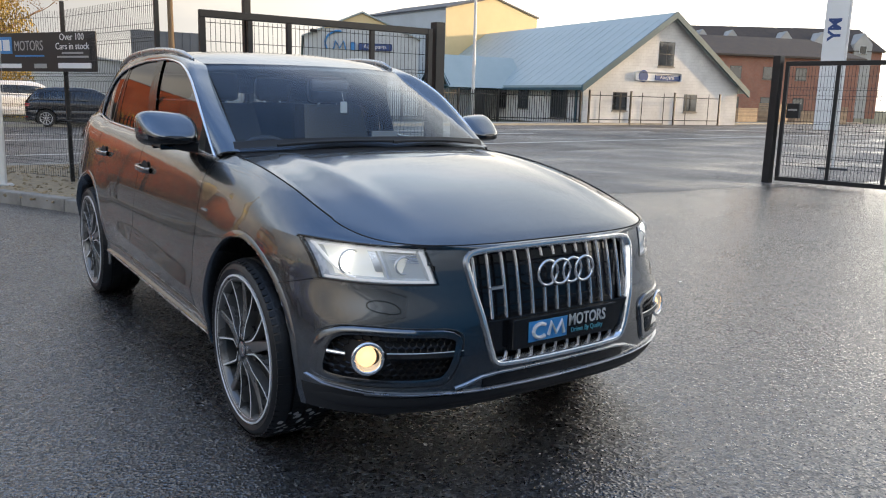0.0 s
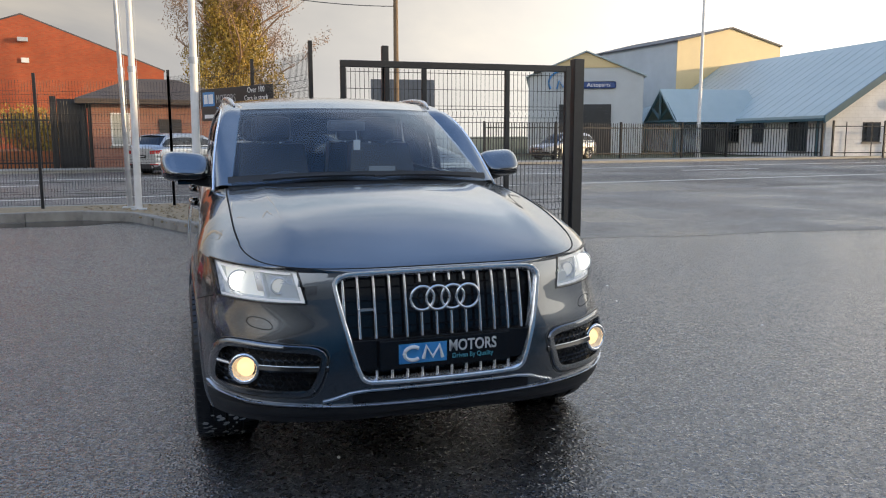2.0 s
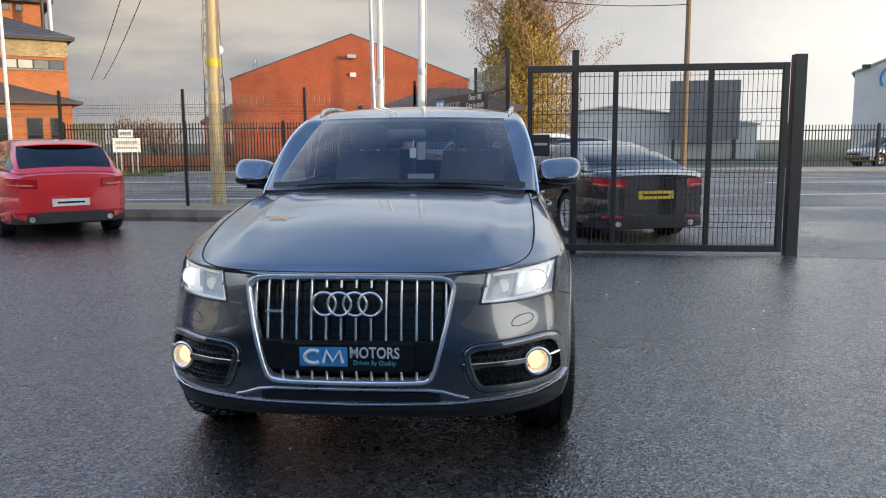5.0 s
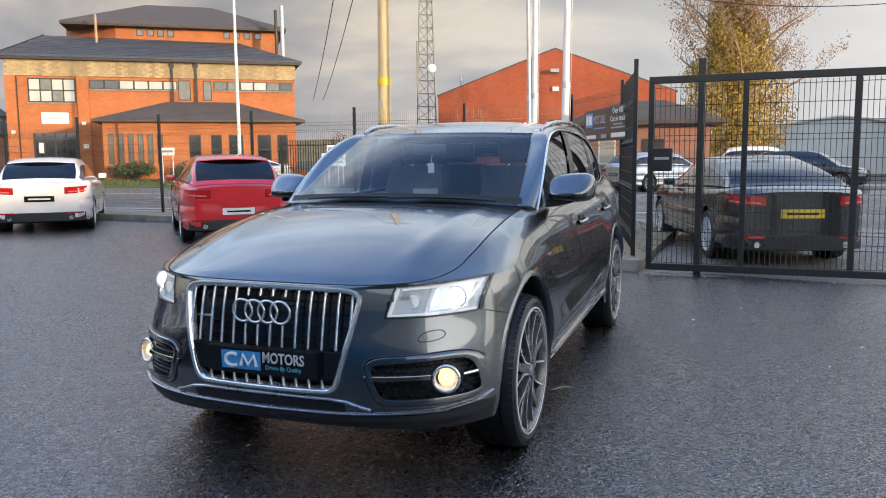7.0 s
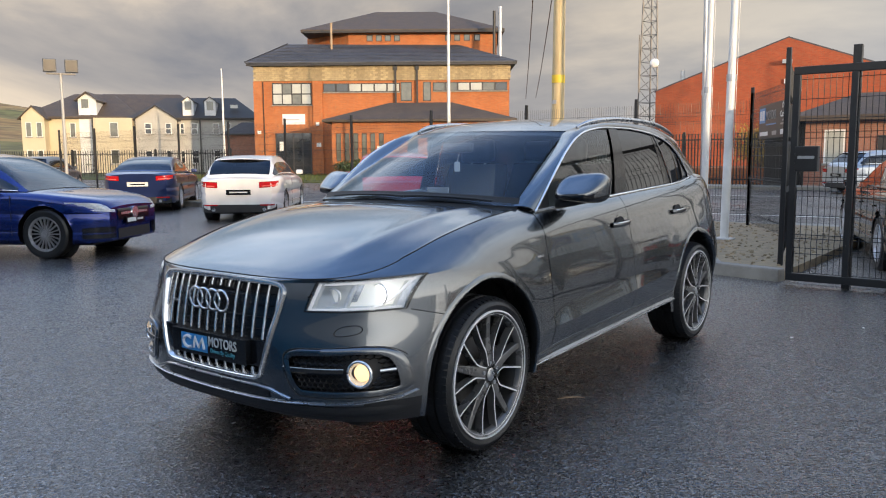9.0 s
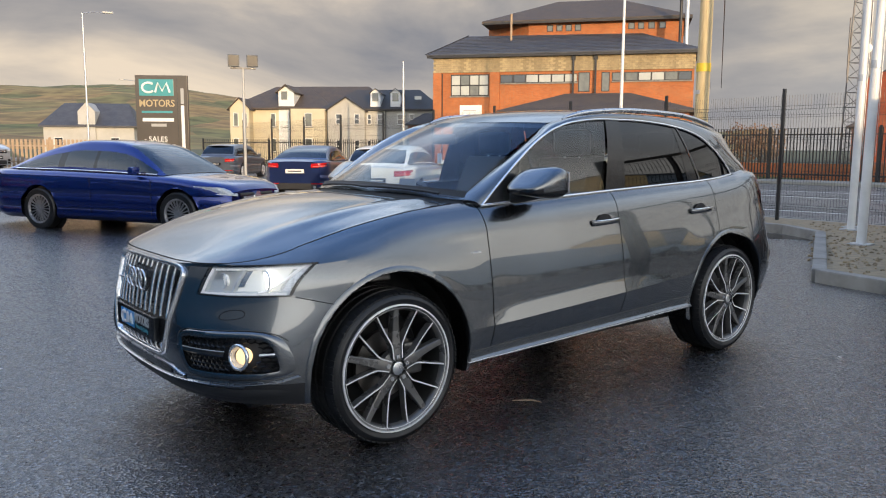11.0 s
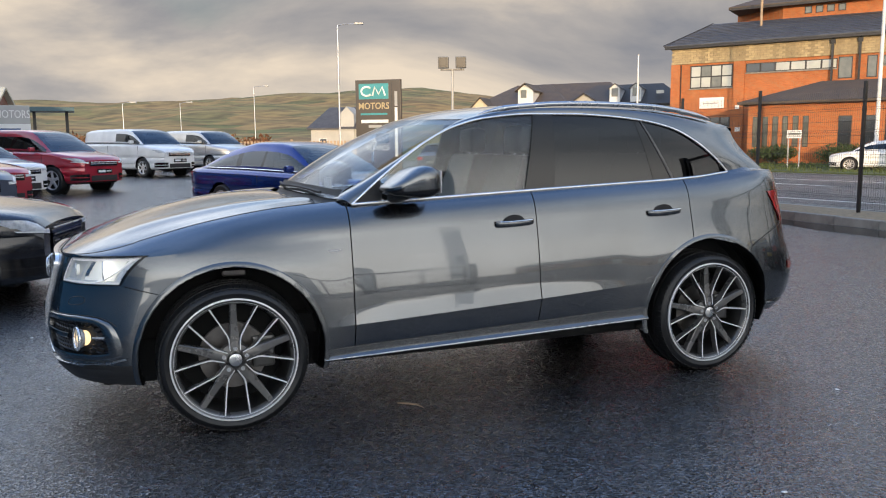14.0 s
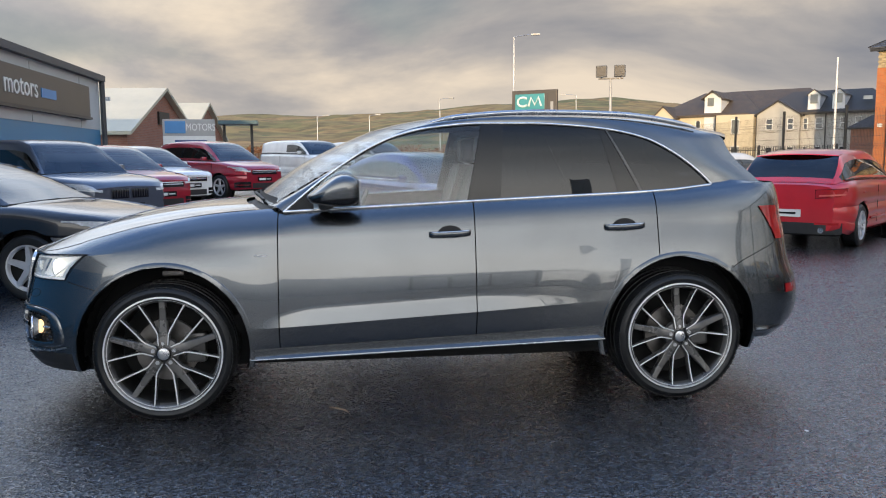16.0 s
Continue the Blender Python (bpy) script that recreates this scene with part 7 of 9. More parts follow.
        part("cover", dish([(0.050, 0.002), (0.03, 0.007), (0.001, 0.009)]), CLEAR, f, smooth=180)
        part("lamp_pin", cyl(bmesh.new(), front_pt(s * 0.800, 0.502, -0.006), front_pt(s * 0.835, 0.505, 0.004), 0.007, seg=8), CHROME, f)
        # washer cover
        bm = bmesh.new()
        q = rounded([(0.634, 0.640), (0.732, 0.652), (0.724, 0.690), (0.650, 0.682)], 2)
        band(bm, dense(fl(q), 0.01), 0.0035, 0.0005, 0.0012, depth=0.003)
        part("washer_cover_joint", bm, GLOSSBLACK, car)
        # bumper and wing joint
        bm = bmesh.new()
        tube(bm, [Vector((s * (side_x(y, 0.742 - 0.05 * i / 8) + 0.0005), y, 0.742 - 0.05 * i / 8)) for i, y in enumerate([-0.465 + 0.19 * i / 8 for i in range(9)])], 0.002, seg=5)
        part("bumper_joint", bm, VOID, car)
    # lower lip: bright edge over a black chin
    lip = [(-0.47, 0.374), (-0.43, 0.384), (-0.37, 0.404), (-0.30, 0.412), (0.30, 0.412), (0.37, 0.404), (0.43, 0.384), (0.47, 0.374)]
    part("lip_edge", band(bmesh.new(), dense(lip, 0.02, False), 0.012, 0.0, 0.010, close=False, depth=0.01), SATIN, car, smooth=50)
    bm = bmesh.new()
    grid(bm, [[front_pt(-0.86 + 1.72 * i / 48, z, off) for i in range(49)] for z, off in ((0.350, 0.003), (0.338, 0.008), (0.310, 0.006), (0.292, -0.004), (0.288, -0.06))])
    part("chin_spoiler", bm, MATTBLACK, car, smooth=40)
    part("lip_edge", band(bmesh.new(), dense([(-0.872, 0.405), (-0.84, 0.385), (-0.74, 0.371), (-0.55, 0.364), (-0.40, 0.358), (0.0, 0.352), (0.40, 0.358), (0.55, 0.364), (0.74, 0.371), (0.84, 0.385), (0.872, 0.405)], 0.02, False), 0.008, 0.004, 0.014, close=False, depth=0.01), SATIN, car, smooth=50)
    bm = bmesh.new()
    grid(bm, [[front_pt(-0.36 + 0.72 * i / 20, z, 0.003) for i in range(21)] for z in (0.362, 0.38, 0.402)])
    part("lower_intake", bm, GLOSSBLACK, car)


def tail_x(y, z):
    """Half-width of the tail at y and z, up to its rim."""
    best = 0.0
    for i in range(1, 60):
        pts = tail_column(i)
        for p, q in zip(pts, pts[1:]):
            if p.z <= z <= q.z or q.z <= z <= p.z:
                k = (z - p.z) / ((q.z - p.z) or 1.0)
                c = p.lerp(q, k)
                if best == 0.0:
                    last = c
                if c.y >= y:
                    f = (y - last.y) / ((c.y - last.y) or 1.0)
                    return last.x + (c.x - last.x) * min(max(f, 0.0), 1.0)
                last, best = c, c.x
                break
    return best


@functools.lru_cache(maxsize=None)
def tail_column(i):
    return column("r", i / 60 * math.pi / 2)


def mirrors_handles(car):
    for s in (1, -1):
        bm = bmesh.new()
        rows = []
        for j in range(17):
            v = math.pi * j / 16
            row = []
            for i in range(28):
                q = math.tau * i / 28
                sx = math.copysign(abs(math.cos(q)) ** 0.55, math.cos(q)) * math.sin(v) ** 0.6
                sz = math.copysign(abs(math.sin(q)) ** 0.62, math.sin(q)) * math.sin(v) ** 0.6
                d = -math.cos(v)
                x = 0.928 + 0.132 * sx
                z = 1.200 + 0.082 * sz + 0.010 * sx - (0.012 if sz < 0 else 0) * sx
                z = 1.128 + (z - 1.128) * (0.42 + 0.58 * smooth01(-1.15, 0.05, d))
                y = 0.950 + (0.165 * d if d < 0 else 0.100 * d) + 0.030 * (sx - 0.3)
                row.append(Vector((s * x, y, z)))
            rows.append(row)
        grid(bm, rows, close=True)
        for f in bm.faces:
            if f.calc_center_median().z < 1.168:
                f.material_index = 1
        m = part("door_mirror", bm, [PAINT, GLOSSBLACK], car, "grey door mirror with black lower half", smooth=180)
        bm = bmesh.new()
        tube(bm, [(s * 0.80, 0.85, 1.115), (s * 0.85, 0.87, 1.120), (s * 0.905, 0.895, 1.130), (s * 0.99, 0.92, 1.140)], 0.03, seg=10, rad=[0.026, 0.026, 0.024, 0.012])
        part("mirror_foot", bm, MATTBLACK, m, smooth=60)
        bm = bmesh.new()
        bmesh.ops.create_cube(bm, size=1)
        for v in bm.verts:
            v.co = Vector((s * (0.885 + v.co.x * 0.15), 0.945 + v.co.y * 0.12, 1.128 + v.co.z * 0.022))
        bmesh.ops.bevel(bm, geom=bm.edges[:], offset=0.012, segments=2, affect="EDGES")
        part("mirror_base", bm, GLOSSBLACK, m, smooth=40)
        part("mirror_glass", boxm(s * 0.928 - 0.100, 1.044, 1.145, s * 0.928 + 0.100, 1.052, 1.255, 0.002), CHROME, m)
        for y0, z in ((1.415, 0.958), (2.390, 0.982)):
            y1 = y0 + 0.225
            hx = door_width((y0 + y1) / 2, z)
            bm = bmesh.new()
            pts = [Vector((s * (hx + 0.004 + 0.030 * math.sin(math.pi * t) ** 0.35), y0 + (y1 - y0) * t, z + 0.008 * t)) for t in [i / 14 for i in range(15)]]
            rows = []
            for p in pts:
                rows.append([p + Vector((s * a, 0, b)) for a, b in ((-0.010, 0.012), (0.004, 0.015), (0.010, 0.006), (0.010, -0.008), (0.003, -0.016), (-0.010, -0.012))])
            grid(bm, rows, close=True)
            h = part("door_handle", bm, PAINT, car, "body-coloured handle with bright strip", smooth=50)
            bm = bmesh.new()
            tube(bm, [p + Vector((s * 0.007, 0, 0.011)) for p in pts[1:-1]], 0.0032, seg=6)
            part("bright_strip", bm, CHROME, h)
            bm = bmesh.new()
            rows = []
            for rr, dx in ((1.0, 0.0025), (0.85, 0.002), (0.0, 0.002)):
                rows.append([Vector((s * (hx + dx), (y0 + y1) / 2 + 0.068 * rr * math.cos(q), z + 0.001 + 0.046 * rr * math.sin(q))) for q in [k * math.tau / 24 for k in range(25)]])
            grid(bm, rows)
            part("handle_cup", bm, MATTBLACK, h)
        x = door_width(0.53, 0.865)
        part("wing_badge", boxm(s * x - 0.004, 0.490, 0.858, s * x + 0.006, 0.555, 0.868), CHROME, car)
        # skirt blade
        bm = bmesh.new()
        tube(bm, [Vector((s * (door_width(y, low(y) + 0.012) + 0.006), y, low(y) + 0.010)) for y in [0.46 + 1.93 * i / 30 for i in range(31)]], 0.0045, seg=6)
        part("skirt_trim", bm, SATIN, car, smooth=60)
        # tail lamp and reflector, laid on the skin of the tail
        bm = bmesh.new()
        rows = []
        for j in range(9):
            v = j / 8
            z = 0.893 + 0.190 * v
            y0, y1 = 3.418 - 0.112 * v ** 1.25, 3.520 - 0.020 * v
            rows.append([Vector((s * (tail_x(y, z) + 0.006), y, z)) for y in [y0 + (y1 - y0) * i / 12 for i in range(13)]])
        grid(bm, rows)
        part("tail_light", bm, REDLENS, car, "red tail light wrapping the corner", smooth=180)
        bm = bmesh.new()
        grid(bm, [[Vector((s * (tail_x(y, z) + 0.005), y, z)) for y in [3.475 + 0.018 * i for i in range(8)]] for z in (0.585, 0.61, 0.635)])
        part("rear_reflector", bm, REDLENS, car)
        bm = bmesh.new()
        tube(bm, [Vector((s * (tail_x(y, z) + 0.0005), y, z)) for y, z in [(3.12 + 0.32 * i / 10, 0.745 + 0.140 * (i / 10) ** 0.8) for i in range(11)]], 0.0022, seg=5)
        part("bumper_joint", bm, VOID, car)
        # lower body joint of the wing
        bm = bmesh.new()
        tube(bm, [Vector((s * (side_x(y, sill_top(y)) + 0.001), y, sill_top(y))) for y in [0.47 + 1.92 * i / 24 for i in range(25)]], 0.0035, seg=5)
        part("sill_line", bm, GUNMETAL, car)


def cabin(car):
    # near-black boxes fill the hidden insides and underside and block light
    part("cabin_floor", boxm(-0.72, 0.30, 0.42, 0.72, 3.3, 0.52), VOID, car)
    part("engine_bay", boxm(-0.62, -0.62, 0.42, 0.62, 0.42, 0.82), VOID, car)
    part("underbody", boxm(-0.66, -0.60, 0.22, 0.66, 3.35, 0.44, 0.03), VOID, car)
    # unseen blocks added to stop light leaking through under the car
    part("rear_leak_block", boxm(-0.55, 3.02, 0.19, 0.55, 3.36, 0.34, 0.04), VOID, car)
    part("rear_axle_leak_block", boxm(-0.72, 2.70, 0.18, 0.72, 2.92, 0.42, 0.03), VOID, car)
    part("front_axle_leak_block", boxm(-0.72, -0.12, 0.18, 0.72, 0.12, 0.42, 0.03), VOID, car)
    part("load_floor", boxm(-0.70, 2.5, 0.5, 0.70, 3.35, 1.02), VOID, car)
    bm = bmesh.new()
    prof = [(0.40, 1.07), (0.62, 1.105), (0.80, 1.09), (0.90, 1.02), (0.92, 0.80)]
    grid(bm, [[Vector((x, y, z + 0.02 * math.exp(-((x + 0.36) / 0.2) ** 2) * (y > 0.6))) for y, z in prof] for x in [-0.70 + 0.1 * i for i in range(15)]])
    part("dashboard", bm, LEATHER, car, smooth=50)
    w = part("steering_wheel", tube(bmesh.new(), [(-0.36 + 0.185 * math.cos(q), 1.04 + 0.07 * math.sin(q), 0.98 + 0.165 * math.sin(q)) for q in [k * math.tau / 32 for k in range(32)]], 0.016, seg=8, close=True), LEATHER, car, smooth=60)
    part("wheel_boss", boxm(-0.43, 1.0, 0.93, -0.29, 1.05, 1.03, 0.02), LEATHER, w)

    def seat(x, y):
        s = part("seat", boxm(x - 0.26, y - 0.05, 0.55, x + 0.26, y + 0.48, 0.78, 0.06), LEATHER, car)
        bm = bmesh.new()
        rows = []
        for j in range(9):
            t = j / 8
            hw = 0.25 - 0.05 * t * t
            yy, zz = y + 0.44 + 0.20 * t, 0.72 + 0.60 * t
            rows.append([Vector((x - hw, yy - 0.06, zz)), Vector((x - hw * 0.6, yy - 0.03, zz)), Vector((x + hw * 0.6, yy - 0.03, zz)), Vector((x + hw, yy - 0.06, zz)), Vector((x + hw, yy + 0.09, zz)), Vector((x - hw, yy + 0.09, zz))])
        vs = grid(bm, rows, close=True)
        bm.faces.new(vs[-1])
        part("seat_back", bm, LEATHER, s, smooth=50)
        part("headrest", boxm(x - 0.13, y + 0.60, 1.33, x + 0.13, y + 0.71, 1.50, 0.045), LEATHER, s, smooth=60)
        part("headrest_post", cyl(cyl(bmesh.new(), (x - 0.06, y + 0.655, 1.28), (x - 0.06, y + 0.655, 1.36), 0.008, seg=6), (x + 0.06, y + 0.655, 1.28), (x + 0.06, y + 0.655, 1.36), 0.008, seg=6), SATIN, s)
    for x, y in ((-0.37, 1.15), (0.37, 1.15), (-0.37, 2.05), (0.37, 2.05)):
        seat(x, y)
    part("rear_view_mirror", boxm(-0.115, 1.03, 1.400, 0.115, 1.06, 1.462, 0.02), MIRRORBACK, car)
    t = part("hanging_freshener", boxm(0.025, 0.965, 1.285, 0.065, 0.97, 1.345, 0.002), SIGNWHITE, car)
    part("string", cyl(bmesh.new(), (0.045, 0.967, 1.34), (0.045, 0.99, 1.40), 0.0015, seg=4), SIGNWHITE, t)
    part("price_card", boxm(0.05, 0.66, 1.125, 0.20, 0.67, 1.20, 0.0), SIGNGREY, car)
    # wipers
    for x0, x1 in ((-0.55, 0.08), (0.02, 0.60)):
        bm = bmesh.new()
        tube(bm, [cowl(x0 + (x1 - x0) * i / 10, 0.05 + 0.02 * math.sin(i * 0.3)) + Vector((0, -0.004, 0.020)) for i in range(11)], 0.008, seg=6)
        part("wiper", bm, MATTBLACK, car, smooth=60)


def sport_utility():
    car = thing("sport_utility_car", pose(0, 0, 0), "grey metallic sport utility car with headlights on, parked on wet tarmac", "car")
    skin_panels(car)
    roof_edge, screen_edge = bonnet_and_roof(car)
    sides(car, roof_edge, screen_edge)
    arch_lips(car)
    for a in AXLES:
        for s in (1, -1):
            wheel(car, s * 0.925, a, s)
    front_end(car)
    mirrors_handles(car)
    cabin(car)
    return car


sport_utility()

# ---- other parked vehicles ----
BLUEPAINT = car_paint("deep_blue_paint", (0.004, 0.022, 0.17), metal=0.65, rough=0.25, coat=1.45)
REDPAINT = car_paint("bright_red_paint", (0.62, 0.010, 0.020), metal=0.12, rough=0.3)
DARKREDPAINT = car_paint("dark_red_paint", (0.38, 0.010, 0.028), metal=0.3, rough=0.3)
WHITEPAINT = car_paint("white_paint", (0.78, 0.78, 0.77), metal=0.0, rough=0.35)
BLACKPAINT = car_paint("black_paint", (0.008, 0.009, 0.013), metal=0.0, rough=0.25, coat=1.42)
SILVERPAINT = car_paint("silver_paint", (0.48, 0.50, 0.52), metal=0.7, rough=0.35)
GREYPAINT = car_paint("mid_grey_paint", (0.11, 0.125, 0.155), metal=0.5, rough=0.35, coat=1.42)
NAVYPAINT = car_paint("navy_paint", (0.020, 0.036, 0.12), metal=0.6, rough=0.3, coat=1.45)
CARGLASS = glass("car_glass", (0.16, 0.19, 0.21), 0.14)
DARKGLASS = glass("dark_car_glass", (0.03, 0.033, 0.036), 0.06)
LAMPGLASS = material("clear_headlamp", (0.62, 0.65, 0.68), (0.35, 0.37, 0.40), 30, 0.08, spec=0.9, coat=1.0)
PLATEWHITE = material("white_plate", (0.75, 0.75, 0.73), (0.68, 0.68, 0.66), 6, 0.35)
PLATEYELLOW = material("yellow_plate", (0.72, 0.50, 0.05), (0.65, 0.45, 0.05), 6, 0.35)
BRIGHTALLOY = material("bright_alloy", (0.66, 0.66, 0.67), (0.55, 0.55, 0.56), 9, 0.35, metal=0.5)
TAILGLOW = material("light_red_lens", (0.82, 0.22, 0.18), (0.7, 0.12, 0.10), 9, 0.15, coat=1.0)
DARKALLOY = material("dark_alloy", (0.36, 0.36, 0.37), (0.26, 0.26, 0.27), 9, 0.35, metal=0.5)


def small_wheel(parent, m, r, w, alloy, spokes):
    def spin(pts, seg=40):
        bm = bmesh.new()
        rows = [[(px, q * math.cos(a), q * math.sin(a)) for px, q in pts] for a in [k * math.tau / seg for k in range(seg)]]
        grid(bm, rows + [rows[0]])
        return bm
    q = r * 0.70
    t = part("wheel", spin([(-w, q), (-w - 0.004, r - 0.03), (-w + 0.02, r), (-0.025, r), (0.0, r - 0.025), (0.004, q + 0.02), (-0.006, q)]), RUBBER, parent, smooth=40)
    t.matrix_basis = m
    part("rim", spin([(-0.03, q - 0.03), (0.0, q - 0.014), (0.003, q), (-0.004, q + 0.003)]), alloy, t, smooth=40)
    part("rim_back", spin([(-0.07, 0.0), (-0.07, q)], 24), VOID, t)
    for k in range(spokes):
        bm = bmesh.new()
        a = k * math.tau / spokes
        w0, w1 = (0.045, 0.028) if spokes < 9 else (0.024, 0.015) if spokes < 16 else (0.010, 0.008)
        grid(bm, [[Vector((-0.04, -h, z)), Vector((d, -h * 0.7, z)), Vector((d, h * 0.7, z)), Vector((-0.04, h, z))] for z, h, d in ((0.03, w0, -0.012), (q * 0.5, (w0 + w1) / 2, -0.016), (q - 0.008, w1, -0.004))])
        bmesh.ops.rotate(bm, verts=bm.verts, matrix=Matrix.Rotation(a, 3, "X"), cent=(0, 0, 0))
        part("spoke", bm, alloy, t, smooth=30)
    part("centre_cap", cyl(bmesh.new(), (-0.03, 0, 0), (-0.004, 0, 0), 0.05, 0.04, seg=16), alloy, t)


def vehicle(name, label, category, m, paint, L=4.3, W=1.80, H=1.45, wb=2.63, fo=0.85, nose=0.66, hood=0.92, belt_z=0.96, cowl_y=0.95, head_y=1.75, tail_y=3.72, end_y=4.22, deck=0.0, R=0.325, alloy=None, spokes=10, grille="bar", rear=None, plate=None, card=True, tailglass=True, ride=0.0, group="parked cars", van=False, sill=None):
    """A parked vehicle. Local y runs from the front bumper (0) to the tail (L); deck is the boot lid's height, 0 for a hatch."""
    alloy = alloy or BRIGHTALLOY
    car = thing(name, m, label, category, group)
    ax = (fo, fo + wb)
    hw = W / 2
    AR = R + 0.055
    top = spline([0, 0.10, 0.45, cowl_y, cowl_y + 0.3, tail_y, L - 0.25, L], [nose + 0.04, nose + 0.12, hood - 0.06, hood + 0.01, belt_z, belt_z + 0.05, (deck or belt_z + 0.03), (deck or belt_z + 0.02) - 0.06])
    plan = lambda y: hw * (1 - 0.30 * max(0, 1 - y / 0.75) ** 2.3 - 0.22 * max(0, 1 - (L - y) / 0.55) ** 2.4)

    def section(y):
        w, t = plan(y), top(y)
        lo = 0.20 + ride + 0.10 * max(0, 1 - y / 0.3) * 0.3 + 0.08 * max(0, 1 - (L - y) / 0.4)
        mid = min(0.62 + ride * 0.5, t - 0.12)
        pts = [(w * 0.90, lo), (w * 0.975, lo + 0.06), (w * 0.985, lo + 0.15)]
        pts += [(w * (0.975 + 0.025 * math.sin(math.pi * k / 9)), lo + 0.17 + (mid - lo - 0.17) * k / 9) for k in range(10)]
        pts += [(w * (1.0 - 0.012 * (k / 6) ** 2), mid + (t - 0.10 - mid) * k / 6) for k in range(1, 7)]
        pts += [(w * 0.972, t - 0.065), (w * 0.940, t - 0.03), (w * 0.88, t - 0.008), (w * 0.6, t + 0.010), (w * 0.3, t + 0.018), (0.0, t + 0.020)]
        return pts
    ys = sorted({0.0, 0.03, 0.07, 0.12, 0.18, L - 0.12, L - 0.05, L} | {0.18 + (L - 0.30) * i / 88 for i in range(89)})
    secs = [section(y) for y in ys]
    bm = bmesh.new()
    for s in (1, -1):
        rows = [[Vector((s * x, y, z)) for x, z in sec] for y, sec in zip(ys, secs)]
        vs = []
        flag = []
        for r in rows:
            vr, fr = [], []
            for p in r:
                hit = False
                for a in ax:
                    d = math.hypot(p.y - a, p.z - R)
                    if d < AR and abs(p.x) > hw * 0.6:
                        k = AR / max(d, 1e-3)
                        p = Vector((p.x, a + (p.y - a) * k, R + (p.z - R) * k))
                        hit = True
                vr.append(bm.verts.new(p))
                fr.append(hit)
            vs.append(vr)
            flag.append(fr)
        for i in range(len(vs) - 1):
            for k in range(len(vs[0]) - 1):
                if flag[i][k] and flag[i + 1][k] and flag[i][k + 1] and flag[i + 1][k + 1]:
                    continue
                f = (vs[i][k], vs[i + 1][k], vs[i + 1][k + 1], vs[i][k + 1])
                bm.faces.new(f if s > 0 else f[::-1])
        # nose and tail caps
        for r in (vs[0], vs[-1]):
            c = bm.verts.new((0, r[0].co.y, r[0].co.z))
            bm.faces.new(r + [c])
    bmesh.ops.remove_doubles(bm, verts=bm.verts, dist=1e-4)
    part("body", bm, paint, car, smooth=38)
    # cabin
    cz = spline([cowl_y, (cowl_y + head_y) / 2, head_y, head_y + 0.45, (head_y + tail_y) / 2 + 0.2, tail_y, (tail_y + end_y) / 2, end_y], [top(cowl_y) + 0.01, (top(cowl_y) + H - 0.07) / 2 + 0.045, H - 0.07, H - 0.008, H, H - 0.075, (H - 0.075 + top(end_y)) / 2 + (0.05 if deck or not van else 0.15), top(end_y) + 0.01])
    cy = [cowl_y + (end_y - cowl_y) * i / 48 for i in range(49)]
    full = H - belt_z

    def cab(y):
        z0, z1 = top(y), cz(y)
        h = max(z1 - z0, 0.001)
        w0 = plan(y) * (0.88 if not van else 0.93)
        w1 = w0 - (0.20 if not van else 0.08) * min(1, h / full) - 0.02
        pts = [(w0 + (w1 - w0) * (k / 8) ** 1.25, z0 + (h - min(0.05, h * 0.3)) * k / 8) for k in range(9)]
        return pts + [(w1 - 0.03, z1 - min(0.02, h * 0.1)), (w1 * 0.86, z1), (w1 * 0.5, z1 + 0.012), (0.0, z1 + 0.018)]
    pil = [head_y - 0.05 + (tail_y - head_y) * 0.46, tail_y - 0.12]
    packs = {"roof": (bmesh.new(), paint), "side_window": (bmesh.new(), CARGLASS), "windscreen": (bmesh.new(), CARGLASS), "rear_window": (bmesh.new(), DARKGLASS), "pillar": (bmesh.new(), GLOSSBLACK)}
    for i in range(len(cy) - 1):
        a, b = cab(cy[i]), cab(cy[i + 1])
        ym = (cy[i] + cy[i + 1]) / 2
        for k in range(len(a) - 1):
            if k < 7:
                edge = cz(ym) - top(ym) < 0.10
                key = "roof" if k == 6 or edge or ym > end_y - 0.16 or (van and ym > head_y + 0.75) else ("pillar" if any(abs(ym - p) < 0.045 for p in pil) else "side_window")
                if k == 0:
                    key = "roof"
            elif ym < head_y:
                key = "windscreen" if k >= 9 else "roof"
            elif ym > tail_y + 0.04 and not van and tailglass:
                key = "rear_window" if k >= 9 and ym < end_y - 0.06 else "roof"
            else:
                key = "roof"
            for s in (1, -1):
                bmx = packs[key][0] if key not in ("side_window", "pillar") else packs.setdefault((key, s, min(range(len(pil)), key=lambda j: abs(ym - pil[j])) if key == "pillar" else 0), (bmesh.new(), packs[key][1]))[0]
                q = [Vector((s * a[k][0], cy[i], a[k][1])), Vector((s * b[k][0], cy[i + 1], b[k][1])), Vector((s * b[k + 1][0], cy[i + 1], b[k + 1][1])), Vector((s * a[k + 1][0], cy[i], a[k + 1][1]))]
                f = [bmx.verts.new(p) for p in q]
                bmx.faces.new(f if s > 0 else f[::-1])
    for key, (bmx, mt) in packs.items():
        if not len(bmx.verts):
            bmx.free()
            continue
        key = key if isinstance(key, str) else key[0]
        bmesh.ops.remove_doubles(bmx, verts=bmx.verts, dist=1e-4)
        part(key, bmx, mt, car, smooth=40)
    # solid near-black boxes stand for the shaded cabin and underside
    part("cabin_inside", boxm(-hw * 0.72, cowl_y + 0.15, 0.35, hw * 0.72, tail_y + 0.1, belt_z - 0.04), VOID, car)
